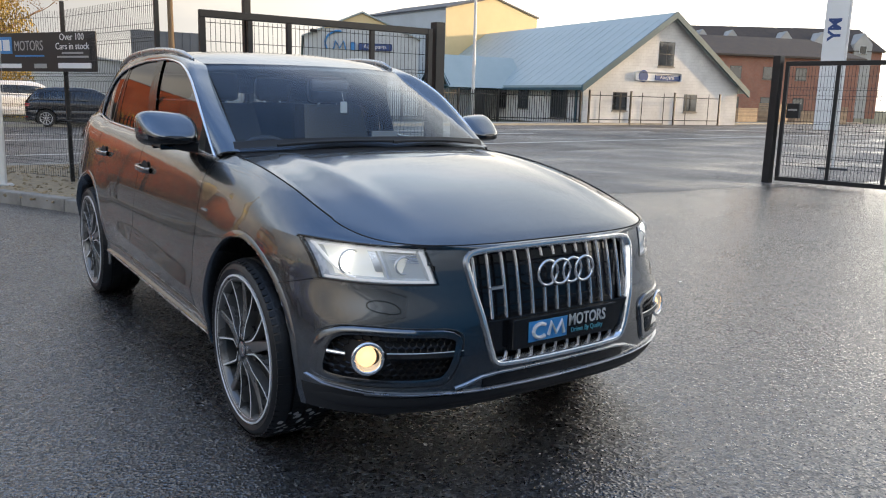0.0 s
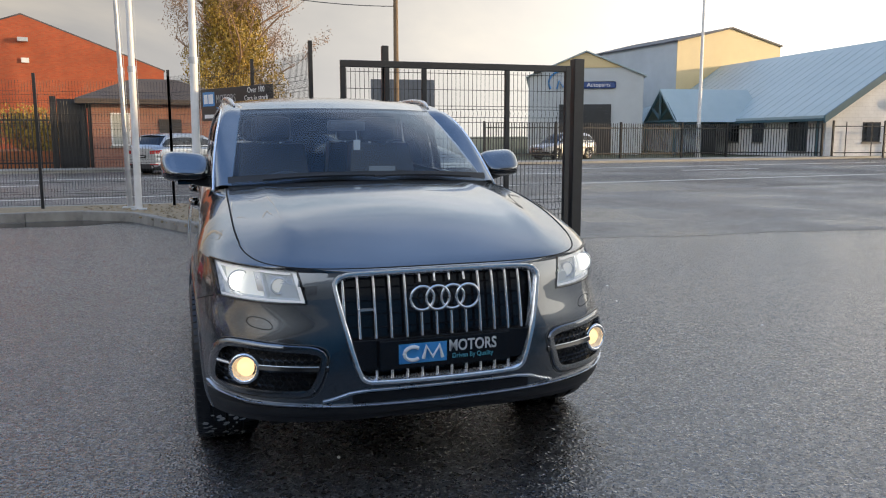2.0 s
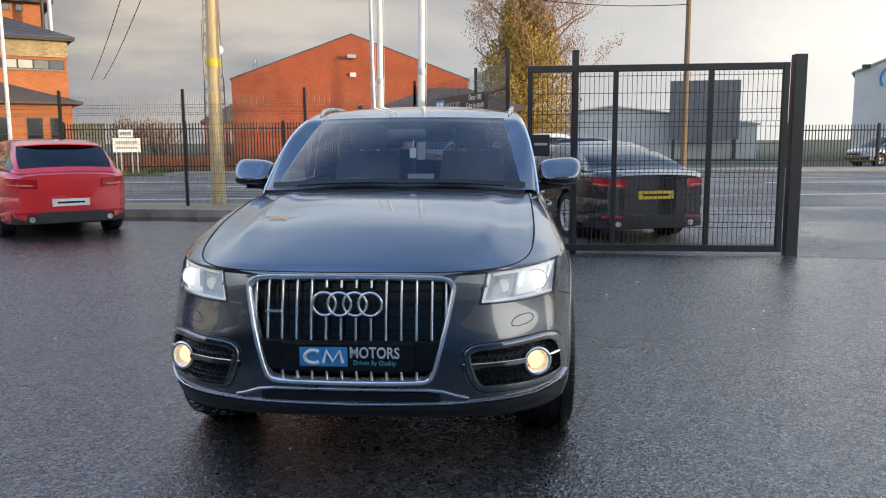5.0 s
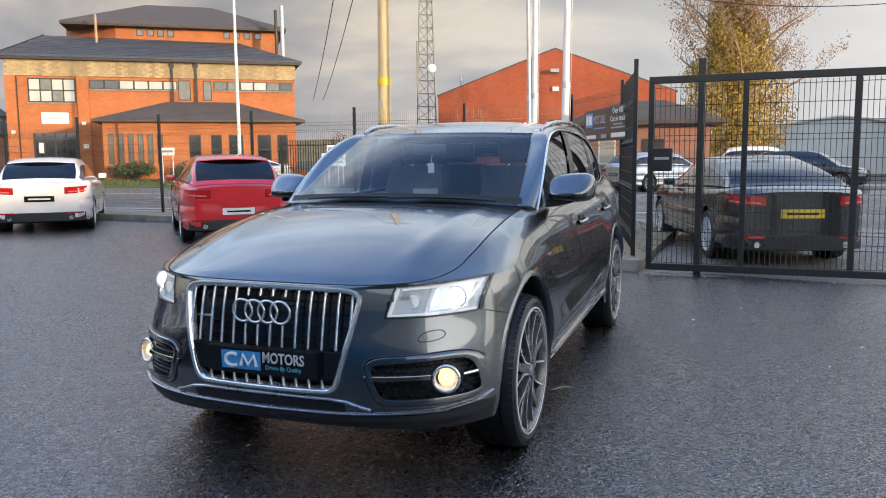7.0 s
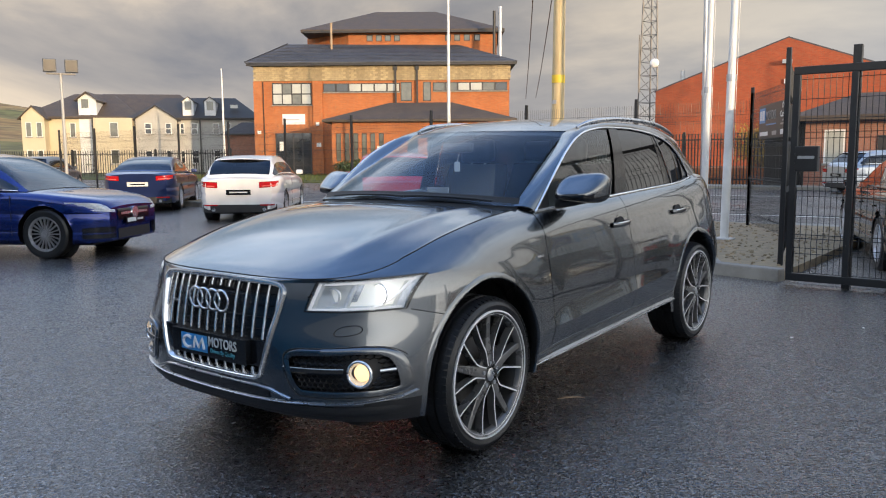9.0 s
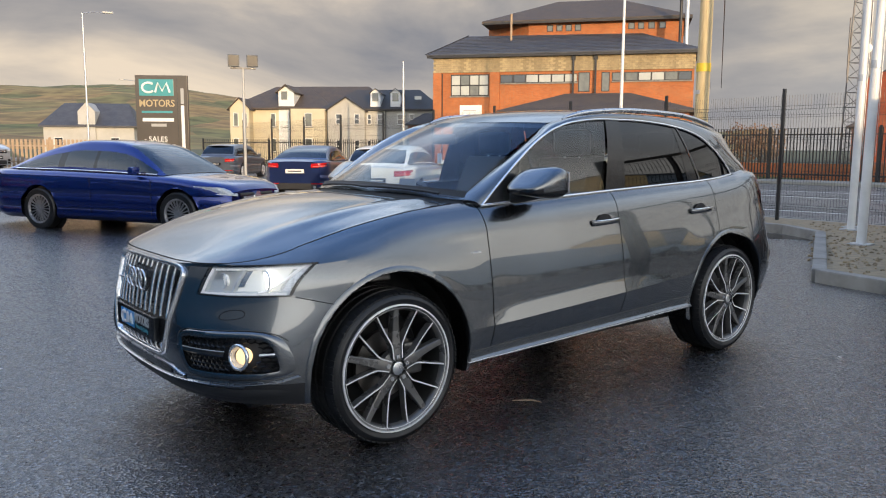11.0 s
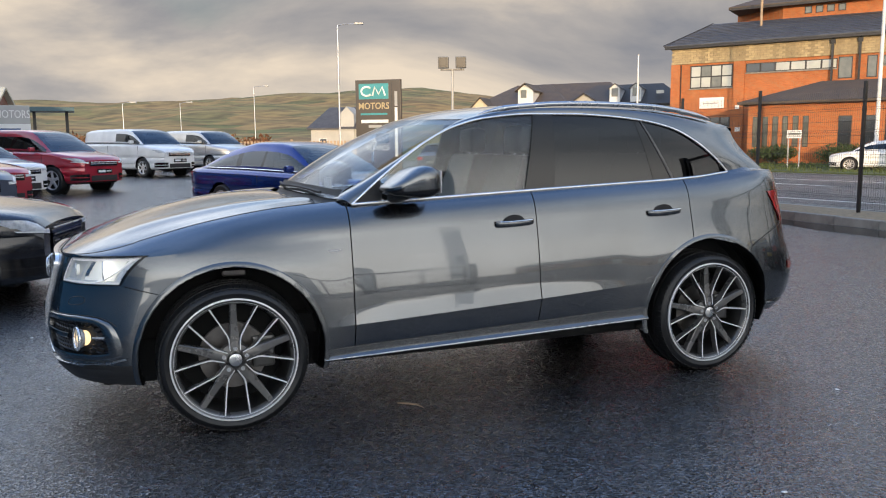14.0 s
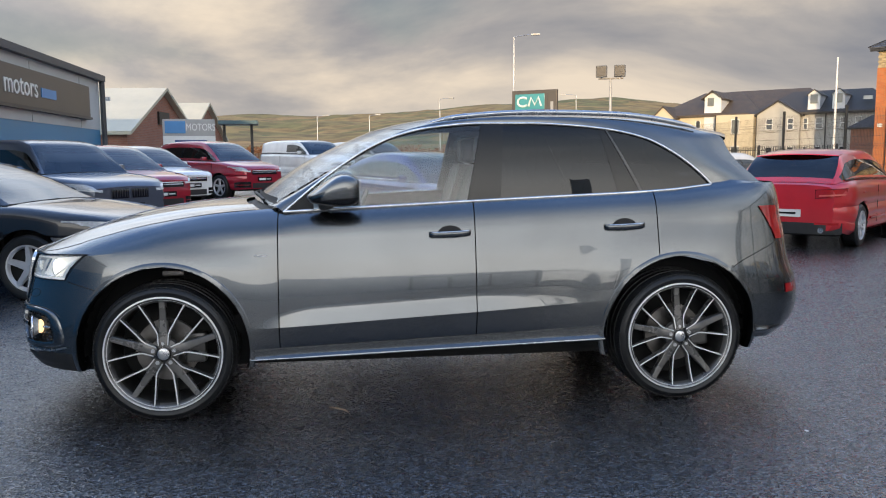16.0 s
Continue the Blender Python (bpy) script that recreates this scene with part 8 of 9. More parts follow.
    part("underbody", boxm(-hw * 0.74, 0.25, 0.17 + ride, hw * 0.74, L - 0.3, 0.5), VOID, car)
    for x in (-0.36, 0.36):
        st = part("seat", boxm(x - 0.22, head_y + 0.35, belt_z - 0.35, x + 0.22, head_y + 0.52, belt_z + 0.22, 0.04), LEATHER, car)
        part("headrest", boxm(x - 0.12, head_y + 0.40, belt_z + 0.23, x + 0.12, head_y + 0.50, belt_z + 0.38, 0.03), LEATHER, st)
    for s in (1, -1):
        bmt = bmesh.new()
        tube(bmt, [(s * (plan(y) * (0.885 if not van else 0.935) + 0.004), y, top(y) + 0.012) for y in [cowl_y + 0.12 + (end_y - cowl_y - 0.3) * i / 20 for i in range(21)]], 0.009, seg=6)
        part("window_trim", bmt, GLOSSBLACK if grille != "star" else CHROME, car)
        yl = head_y - 0.20
        mm = part("door_mirror", boxm(s * hw * 0.93 + (0 if s > 0 else -0.17), cowl_y + 0.42, belt_z + 0.01, s * hw * 0.93 + (0.17 if s > 0 else 0), cowl_y + 0.53, belt_z + 0.125, 0.04), paint, car, smooth=50)
        for yd in (cowl_y + 0.18, pil[0] - 0.02):
            part("door_joint", boxm(s * (hw * 0.995) - 0.003, yd, 0.32 + ride, s * (hw * 0.995) + 0.0035, yd + 0.008, belt_z - 0.06), VOID, car)
        for yd in (pil[0] - 0.22, min(pil[0] + 0.72, ax[1] + 0.02)):
            if not van or yd < pil[0]:
                part("door_handle", boxm(s * hw * 0.995 - 0.01, yd, belt_z - 0.16, s * hw * 0.995 + 0.028, yd + 0.18, belt_z - 0.135, 0.008), paint, car)
        part("door_crease", boxm(s * hw - 0.02, ax[0] + AR + 0.05, 0.40 + ride, s * hw * 0.995 + 0.004, ax[1] - AR - 0.05, 0.425 + ride, 0.003), paint, car)
        for a in ax:
            small_wheel(car, pose(s * (hw - 0.01), a, R, 0, 0, 0 if s > 0 else 180), R, 0.21, alloy, spokes)
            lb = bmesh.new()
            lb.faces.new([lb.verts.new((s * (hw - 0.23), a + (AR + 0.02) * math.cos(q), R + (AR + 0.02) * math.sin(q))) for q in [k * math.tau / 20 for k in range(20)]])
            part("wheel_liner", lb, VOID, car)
    # face
    def fy(x, z):
        """The nose's y at a given place."""
        lo_y, hi_y = 0.0, 0.75
        for _ in range(18):
            mid_y = (lo_y + hi_y) / 2
            if plan(mid_y) * 0.985 > abs(x) and top(mid_y) - 0.03 > z:
                hi_y = mid_y
            else:
                lo_y = mid_y
        return hi_y

    def face_patch(pname, x0, x1, z0, z1, mat, off=0.012, back=False, tilt=0.0):
        bmf = bmesh.new()
        rows = []
        for j in range(5):
            row = []
            for i in range(9):
                x, z = x0 + (x1 - x0) * i / 8, z0 + (z1 - z0) * j / 4
                z += tilt * (abs(x) - min(abs(x0), abs(x1)))
                row.append(Vector((x, fy(x, z) - off if not back else None, z)) if not back else Vector((x, ry(x, z) + off, z)))
            rows.append(row)
        grid(bmf, rows)
        return part(pname, bmf, mat, car, smooth=60)

    def ry(x, z):
        lo_y, hi_y = L - 0.6, L
        for _ in range(18):
            mid_y = (lo_y + hi_y) / 2
            if plan(mid_y) * 0.985 > abs(x) and top(mid_y) - 0.03 > z:
                lo_y = mid_y
            else:
                hi_y = mid_y
        return lo_y
    for s in (1, -1):
        face_patch("headlight", s * hw * 0.54, s * hw * 0.965, nose - 0.035, nose + 0.075, LAMPGLASS, 0.010, tilt=0.13)
        face_patch("air_intake", s * hw * 0.54, s * hw * 0.90, 0.27 + ride, 0.43 + ride, GLOSSBLACK, 0.010)
        face_patch("intake_blade", s * hw * 0.54, s * hw * 0.90, 0.335 + ride, 0.352 + ride, paint, 0.020)
        face_patch("running_light", s * hw * 0.58, s * hw * 0.92, nose - 0.030, nose - 0.018, SIGNWHITE, 0.016, tilt=0.13)
    if grille == "star":
        face_patch("grille", -hw * 0.47, hw * 0.47, nose - 0.15, nose + 0.03, GLOSSBLACK, 0.014)
        face_patch("grille_bar", -hw * 0.40, hw * 0.40, nose - 0.075, nose - 0.04, CHROME, 0.024)
        part("badge", cyl(bmesh.new(), (0, fy(0, nose) - 0.035, nose - 0.058), (0, fy(0, nose), nose - 0.058), 0.085, seg=24), CHROME, car)
    elif grille == "kidney":
        for s in (1, -1):
            face_patch("grille", s * 0.03, s * 0.36, nose - 0.14, nose + 0.06, GLOSSBLACK, 0.016)
            for i in range(6):
                face_patch("grille_bar", s * (0.06 + 0.05 * i), s * (0.075 + 0.05 * i), nose - 0.12, nose + 0.04, MATTBLACK, 0.024)
    elif grille == "shield":
        face_patch("grille", -hw * 0.48, hw * 0.48, nose - 0.26, nose + 0.06, GLOSSBLACK, 0.014)
        for i in range(5):
            face_patch("grille_bar", -hw * 0.45, hw * 0.45, nose - 0.24 + 0.06 * i, nose - 0.225 + 0.06 * i, SATIN, 0.022)
    else:
        face_patch("grille", -hw * 0.5, hw * 0.5, nose - 0.10, nose + 0.03, GLOSSBLACK, 0.014)
        face_patch("grille_bar", -hw * 0.48, hw * 0.48, nose - 0.05, nose - 0.025, CHROME, 0.020)
        face_patch("grille_bar", -hw * 0.48, hw * 0.48, nose - 0.005, nose + 0.012, CHROME, 0.020)
    face_patch("lower_intake", -hw * 0.48, hw * 0.48, 0.25 + ride, 0.39 + ride, MATTBLACK, 0.010)
    face_patch("front_plate", -0.26, 0.26, 0.44 + ride, 0.55 + ride, PLATEBLACK, 0.03)
    face_patch("plate_bar", -0.22, 0.02, 0.465 + ride, 0.525 + ride, PLATEWHITE, 0.034)
    face_patch("plate_bar", 0.05, 0.22, 0.48 + ride, 0.51 + ride, PLATEGREY, 0.034)
    # tail
    if not deck and not van:
        sp = bmesh.new()
        grid(sp, [[Vector((hw * 0.66 * (-1 + i / 6), tail_y + dy - 0.10 * abs(-1 + i / 6) ** 3, H - 0.055 + dz - 0.03 * (-1 + i / 6) ** 2)) for i in range(13)] for dy, dz in ((-0.10, 0.03), (0.14, -0.005), (0.15, -0.02), (-0.05, -0.04))])
        part("roof_spoiler", sp, paint, car, smooth=40)
        wp = bmesh.new()
        tube(wp, [(0.0, end_y - 0.04, top(end_y) + 0.05), (-0.15, end_y - 0.09, top(end_y) + 0.10), (-0.36, end_y - 0.11, top(end_y) + 0.12)], 0.009, seg=5)
        part("rear_wiper", wp, MATTBLACK, car)
    zt = (deck or belt_z) - 0.20
    for s in (1, -1):
        face_patch("lamp_surround", s * hw * 0.492, s * hw * 0.978, zt - 0.021, zt + 0.106, GLOSSBLACK, 0.007, back=True, tilt=0.06)
        face_patch("tail_light", s * hw * 0.50, s * hw * 0.975, zt - 0.015, zt + 0.10, REDLENS, 0.012, back=True, tilt=0.06)
        face_patch("lamp_strip", s * hw * 0.56, s * hw * 0.93, zt + 0.008, zt + 0.03, TAILGLOW, 0.018, back=True, tilt=0.06)
        face_patch("tail_reflector", s * hw * 0.5, s * hw * 0.84, 0.36 + ride, 0.39 + ride, REDLENS, 0.012, back=True)
    pz = zt - 0.11 if rear != "low" else 0.52
    face_patch("rear_plate", -0.26, 0.26, pz - 0.055, pz + 0.055, plate or PLATEBLACK, 0.02, back=True)
    face_patch("plate_bar", -0.19, 0.19, pz - 0.014, pz + 0.014, PLATEGREY if (plate or PLATEBLACK) is PLATEBLACK else PLATEBLACK, 0.024, back=True)
    face_patch("rear_diffuser", -hw * 0.88, hw * 0.88, 0.22 + ride, 0.385 + ride, MATTBLACK, 0.010, back=True)
    for s in (1, -1):
        part("exhaust", cyl(bmesh.new(), (s * hw * 0.6, L - 0.12, 0.28 + ride), (s * hw * 0.6, L + 0.012, 0.28 + ride), 0.04, seg=14), SATIN, car)
    if card:
        part("price_strip", grid_card(cowl_y, head_y, cz, W), SIGNGREY, car)
        for v0, v1, half in ((0.46, 0.50, 0.26), (0.54, 0.57, 0.20)):
            bm = bmesh.new()
            grid(bm, [[Vector((W * half * (-1 + 2 * i / 8), y, cz(y) - 0.006)) for i in range(9)] for y in (cowl_y + v0, cowl_y + v1)])
            part("writing_bar", bm, SIGNGREY, car)
    return car


def grid_card(cowl_y, head_y, cz, W):
    """A printed sale strip stuck inside the lower windscreen."""
    bm = bmesh.new()
    y0, y1 = cowl_y + 0.22, cowl_y + 0.42
    rows = [[Vector((W * 0.30 * (-1 + 2 * i / 8), y, cz(y) - 0.006)) for i in range(9)] for y in (y0, (y0 + y1) / 2, y1)]
    grid(bm, rows)
    return bm


def parked(nose_or_axle, heading, fo=None, axle="front", wb=0.0):
    """Pose from the middle of an axle and the way the car faces."""
    h = Vector((*heading, 0)).normalized()
    off = fo if axle == "front" else fo + wb
    p = Vector((*nose_or_axle, 0)) + h * off
    return pose(p.x, p.y, lift(p.x, p.y), 0, 0, math.degrees(math.atan2(h.x, -h.y)))


vehicle("red_hatchback", "bright red five-door hatchback parked nose to the fence", "car", parked((-6.45, 8.0), (-0.67, 0.74), 0.85, "rear", 2.63), REDPAINT, spokes=10, rear="low", plate=PLATEWHITE, R=0.315)
vehicle("white_hatchback", "white compact hatchback parked nose to the fence", "car", parked((-11.2, 8.4), (-0.64, 0.77), 0.85, "rear", 2.63), WHITEPAINT, H=1.43, spokes=5, plate=PLATEBLACK)
vehicle("blue_saloon", "dark blue saloon parked nose to the fence", "car", parked((-16.4, 9.2), (-0.72, 0.69), 0.88, "rear", 2.82), NAVYPAINT, L=4.73, W=1.84, H=1.43, wb=2.82, tail_y=3.25, end_y=4.15, deck=1.03, belt_z=0.95, plate=PLATEWHITE)
vehicle("grey_hatchback", "grey estate hatchback parked at the end of the row", "car", parked((-29.0, 12.2), (-0.70, 0.71), 0.88, "rear", 2.68), GREYPAINT, L=4.45, H=1.5)
vehicle("blue_saloon", "glossy royal blue sports saloon standing in the yard", "car", parked((-8.45, 3.10), (0.87, 0.49), 0.82, "front"), BLUEPAINT, L=4.90, W=1.84, H=1.47, wb=2.84, fo=0.82, nose=0.66, tail_y=3.35, end_y=4.4, deck=1.0, belt_z=0.94, cowl_y=1.12, head_y=1.95, grille="star", alloy=DARKALLOY, spokes=20, R=0.345)
vehicle("black_saloon", "black saloon with bright chrome-edged grille in the yard", "car", parked((-3.78, -1.95), (0.20, 0.98), 0.86, "front"), BLACKPAINT, L=4.65, W=1.82, H=1.40, wb=2.80, fo=0.86, tail_y=3.2, end_y=4.2, deck=1.0, belt_z=0.93, cowl_y=1.10, head_y=1.95, grille="shield", spokes=5, R=0.325)
vehicle("grey_sport_utility", "dark grey large sport utility with black kidney grille", "car", parked((-8.9, -2.75), (0.62, 0.78), 0.0, "front"), GREYPAINT, L=4.9, W=1.96, H=1.74, wb=2.93, fo=0.88, nose=0.86, hood=1.12, belt_z=1.15, cowl_y=1.15, head_y=1.85, tail_y=4.0, end_y=4.6, grille="kidney", R=0.37, ride=0.08)
vehicle("red_sport_utility", "red compact sport utility with dark grille", "car", parked((-12.4, -2.95), (0.62, 0.78), 0.0, "front"), DARKREDPAINT, L=4.4, W=1.9, H=1.63, wb=2.66, nose=0.80, hood=1.04, belt_z=1.07, R=0.35, ride=0.06)
vehicle("white_hatchback", "white hatchback with chrome-barred grille", "car", parked((-15.6, -3.0), (0.62, 0.78), 0.0, "front"), WHITEPAINT, L=4.4, W=1.84, H=1.56, nose=0.74, hood=0.98, belt_z=1.02, R=0.33, ride=0.04)
vehicle("red_sport_utility", "red family sport utility with sloping roof", "car", parked((-18.3, -2.1), (0.66, 0.75), 0.9, "front"), DARKREDPAINT, L=4.48, W=1.86, H=1.66, wb=2.67, nose=0.80, hood=1.06, belt_z=1.08, R=0.35, ride=0.07, spokes=5)
vehicle("white_van", "small white panel van with dark bumper", "van", parked((-24.3, 0.15), (0.80, 0.60), 0.9, "front"), WHITEPAINT, L=4.4, W=1.78, H=1.64, wb=2.78, nose=0.80, hood=1.08, belt_z=1.12, cowl_y=0.85, head_y=1.55, tail_y=4.15, end_y=4.36, R=0.32, van=True, alloy=SATIN, spokes=6, ride=0.06)
vehicle("grey_van", "small silver-grey panel van", "van", parked((-27.8, 2.6), (0.80, 0.60), 0.9, "front"), SILVERPAINT, L=4.5, W=1.80, H=1.64, wb=2.8, nose=0.80, hood=1.08, belt_z=1.12, cowl_y=0.85, head_y=1.55, tail_y=4.2, end_y=4.42, R=0.32, van=True, alloy=SATIN, spokes=6, ride=0.06)
vehicle("black_saloon", "black saloon with yellow rear plate behind the mesh gate", "car", parked((2.30, 7.75), (-0.30, 0.95), 0.82, "rear", 2.81), BLACKPAINT, L=4.60, W=1.76, H=1.36, wb=2.81, fo=0.82, tail_y=3.2, end_y=4.15, deck=0.97, belt_z=0.90, cowl_y=1.15, head_y=1.95, grille="kidney", plate=PLATEYELLOW, spokes=10, R=0.325)
vehicle("silver_estate", "silver estate car parked across the road", "car", parked((0.4, 30.4), (0.66, 0.75), 0.0, "front"), SILVERPAINT, L=4.5, H=1.5, end_y=4.3, tail_y=3.8, card=False)
vehicle("white_saloon", "white saloon standing at the far kerb", "car", parked((-24.6, 30.9), (-0.72, -0.69), 0.0, "front"), WHITEPAINT, L=4.6, H=1.44, deck=1.0, tail_y=3.2, end_y=4.1, card=False)
vehicle("grey_hatchback", "silver-grey hatchback before the warehouse railings", "car", parked((22.4, 39.9), (-0.95, -0.3), 4.0, "front"), SILVERPAINT, L=4.3, H=1.58, belt_z=1.0, ride=0.03, card=False)
vehicle("black_hatchback", "black hatchback parked beyond the road", "car", parked((6.6, 30.2), (0.9, -0.25), 0.0, "front"), BLACKPAINT, L=4.2, H=1.5, card=False)
vehicle("white_pickup", "white high-bonnet vehicle parked beyond the road", "car", parked((5.2, 35.8), (0.97, 0.1), 0.0, "front"), WHITEPAINT, L=5.0, W=1.9, H=1.75, nose=0.85, hood=1.1, belt_z=1.12, wb=3.0, R=0.37, ride=0.1, card=False)

# ---- hills, trees, masts, street furniture ----
def field_material():
    m, n, l, b = nodes_of("patchwork_fields")
    co = n.new("ShaderNodeTexCoord")
    mp = n.new("ShaderNodeMapping")
    mp.inputs["Scale"].default_value = (0.008, 0.008, 0.02)
    l.new(co.outputs["Object"], mp.inputs["Vector"])
    v, t = n.new("ShaderNodeTexVoronoi"), n.new("ShaderNodeTexNoise")
    v.inputs["Scale"].default_value = 1.0
    t.inputs["Scale"].default_value, t.inputs["Detail"].default_value = 3.0, 8
    l.new(mp.outputs[0], v.inputs["Vector"])
    l.new(mp.outputs[0], t.inputs["Vector"])
    r = n.new("ShaderNodeValToRGB")
    e = r.color_ramp.elements
    e[0].position, e[0].color = 0.0, (0.33, 0.20, 0.065, 1)
    e[1].position, e[1].color = 1.0, (0.17, 0.165, 0.05, 1)
    for p, c in ((0.3, (0.32, 0.22, 0.075, 1)), (0.5, (0.135, 0.145, 0.04, 1)), (0.7, (0.36, 0.22, 0.08, 1))):
        e.new(p).color = c
    sp = n.new("ShaderNodeSeparateColor")
    l.new(v.outputs["Color"], sp.inputs[0])
    l.new(sp.outputs[0], r.inputs["Fac"])
    mx = n.new("ShaderNodeMixRGB")
    mx.blend_type = "MULTIPLY"
    mx.inputs[0].default_value = 0.8
    hv = n.new("ShaderNodeValToRGB")
    hv.color_ramp.elements[0].position, hv.color_ramp.elements[0].color = 0.35, (0.35, 0.32, 0.30, 1)
    hv.color_ramp.elements[1].position, hv.color_ramp.elements[1].color = 0.6, (1, 1, 1, 1)
    l.new(t.outputs["Fac"], hv.inputs["Fac"])
    l.new(r.outputs[0], mx.inputs[1])
    l.new(hv.outputs[0], mx.inputs[2])
    l.new(mx.outputs[0], b.inputs["Base Color"])
    b.inputs["Roughness"].default_value = 0.95
    return m


FIELDS = field_material()
RUSSET = material("russet_scrub", (0.20, 0.085, 0.035), (0.11, 0.055, 0.025), 0.3, 0.9, vary=0.35, island=True)


def hills():
    bm = bmesh.new()
    rows = []
    for i in range(40):
        d = 260 + 2300 * (i / 39) ** 1.25
        row = []
        for k in range(120):
            b = radians(118 + 100 * k / 119)
            x, y = d * math.cos(b), d * math.sin(b)
            ridge = 0.042 * math.exp(-((math.degrees(b) - 161) / 15) ** 2) + 0.030 * math.exp(-((math.degrees(b) - 190) / 24) ** 2) + 0.020
            z = d * ridge * smooth01(300, 2300, d) ** 0.8 + 14 * noise.noise(Vector((x, y, 0)) * 0.004) * smooth01(400, 1500, d) + 5 * noise.noise(Vector((x, y, 5)) * 0.015) * smooth01(300, 900, d)
            row.append((x, y, z - 0.5))
        rows.append(row)
    grid(bm, rows)
    solo("hills", bm, FIELDS, "moorland hills with golden and green field patches", "hill", kind="structure", smooth=180)


hills()


def leaf_cloud(bm, centre, radius, count, size, rnd, squash=(1, 1, 1), shell=0.35):
    """Many small leaf blades about a point."""
    for _ in range(count):
        while True:
            v = Vector((rnd.uniform(-1, 1), rnd.uniform(-1, 1), rnd.uniform(-1, 1)))
            if shell < v.length < 1:
                break
        p = Vector(centre) + Vector((v.x * radius * squash[0], v.y * radius * squash[1], v.z * radius * squash[2]))
        s = size * rnd.uniform(0.6, 1.4)
        m = Matrix.Translation(p) @ Euler((rnd.uniform(0, 6.3), rnd.uniform(0, 6.3), rnd.uniform(0, 6.3))).to_matrix().to_4x4()
        q = [m @ Vector(c) for c in ((-s, 0, 0), (0, -s * 0.5, s * 0.1), (s, 0, 0), (0, s * 0.5, -s * 0.1))]
        bm.faces.new([bm.verts.new(c) for c in q])


def limb(bm, p, d, length, r, depth, rnd, tips):
    """A crooked tapering limb that forks."""
    pts, rad = [p.copy()], [r]
    for i in range(5):
        d = (d + Vector((rnd.uniform(-0.25, 0.25), rnd.uniform(-0.25, 0.25), rnd.uniform(-0.05, 0.22)))).normalized()
        p = p + d * length / 5
        pts.append(p.copy())
        rad.append(r * (1 - 0.11 * (i + 1)))
        if depth > 0 and i >= 1:
            side = Vector((rnd.uniform(-1, 1), rnd.uniform(-1, 1), rnd.uniform(0.0, 0.7))).normalized()
            limb(bm, p.copy(), (d * 0.5 + side * 0.8).normalized(), length * rnd.uniform(0.45, 0.62), rad[-1] * 0.55, depth - 1, rnd, tips)
    tube(bm, pts, r, seg=5 if r < 0.05 else 8, rad=rad)
    tips.append(p.copy())


def ivy_tree():
    rnd = random.Random(11)
    t = thing("ivy_clad_tree", pose(1.6, 42.0, 0), "tall bare winter tree with ivy thick on its trunk", "tree")
    bm = bmesh.new()
    tube(bm, [(0.15 * math.sin(i), 0.1 * math.cos(i * 0.8), 13.0 * i / 10) for i in range(11)], 0.4, seg=10, rad=[0.42 - 0.035 * i for i in range(11)])
    part("trunk", bm, BARK, t, smooth=60)
    bm, tips = bmesh.new(), []
    for i in range(22):
        z = 3.4 + 0.42 * i
        a = i * 2.4
        limb(bm, Vector((0, 0, z)), Vector((math.cos(a), math.sin(a), 0.45)).normalized(), rnd.uniform(3.0, 4.9) * (1.08 - 0.022 * i), 0.085, 3, rnd, tips)
    part("bare_crown", bm, TWIG, t)
    bm = bmesh.new()
    for p in tips:
        leaf_cloud(bm, p, 0.42, 16, 0.050, rnd, (1, 1, 1), 0.05)
    part("twig_haze", bm, TWIG, t)["kind"] = "stuff"
    bm = bmesh.new()
    for i in range(30):
        z = 0.8 + 0.31 * i
        a = i * 1.9
        r = 2.45 * (1 - 0.038 * abs(i - 8)) + 0.3
        leaf_cloud(bm, (0.62 * r * math.cos(a), 0.62 * r * math.sin(a), z), r * 0.62, 1250, 0.076, rnd, (1.1, 1.1, 0.95), 0.05)
    ob = part("crown", bm, LEAF, t, "yellow-green ivy leaves")


ivy_tree()


def bush(name, x, y, w, h, label, mat, seed, n=1800):
    rnd = random.Random(seed)
    b = thing(name, pose(x, y, 0), label, "bush")
    bm = bmesh.new()
    for i in range(7):
        a = i * 0.9
        tube(bm, [(0, 0, -0.05), (0.2 * w * math.cos(a), 0.2 * w * math.sin(a), h * 0.4), (0.34 * w * math.cos(a), 0.34 * w * math.sin(a), h * 0.75)], 0.04, seg=5, rad=[0.06, 0.04, 0.02])
    part("stems", bm, BARK, b)
    bm = bmesh.new()
    for i in range(14):
        a = i * 2.4
        rr = w * 0.33 * math.sqrt((i + 0.5) / 14)
        leaf_cloud(bm, (rr * math.cos(a), rr * math.sin(a), h * rnd.uniform(0.35, 0.66)), w * rnd.uniform(0.18, 0.27), n // 14, 0.07, rnd, (1, 1, h / w * 1.2), 0.15)
    part("foliage", bm, mat, b)


bush("garden_bush", -8.0, 39.5, 4.2, 3.3, "rounded yellow-green bush before the brick hall", LEAF, 3, 5200)
bush("garden_bush", -31.2, 39.0, 3.4, 1.5, "dark clipped bush under the brick wing", HEDGE, 5, 3000)
bush("garden_bush", -34.3, 36.6, 3.2, 1.4, "dark clipped bush under the brick wing", HEDGE, 6, 3000)
bush("bare_shrub", -20.5, 42.5, 2.6, 3.4, "thin brown shrub beside the railings", TWIG, 8, 1500)
bush("bare_shrub", -24.5, 47.5, 3.4, 4.0, "thin brown shrub beside the railings", RUSSET, 9, 1500)


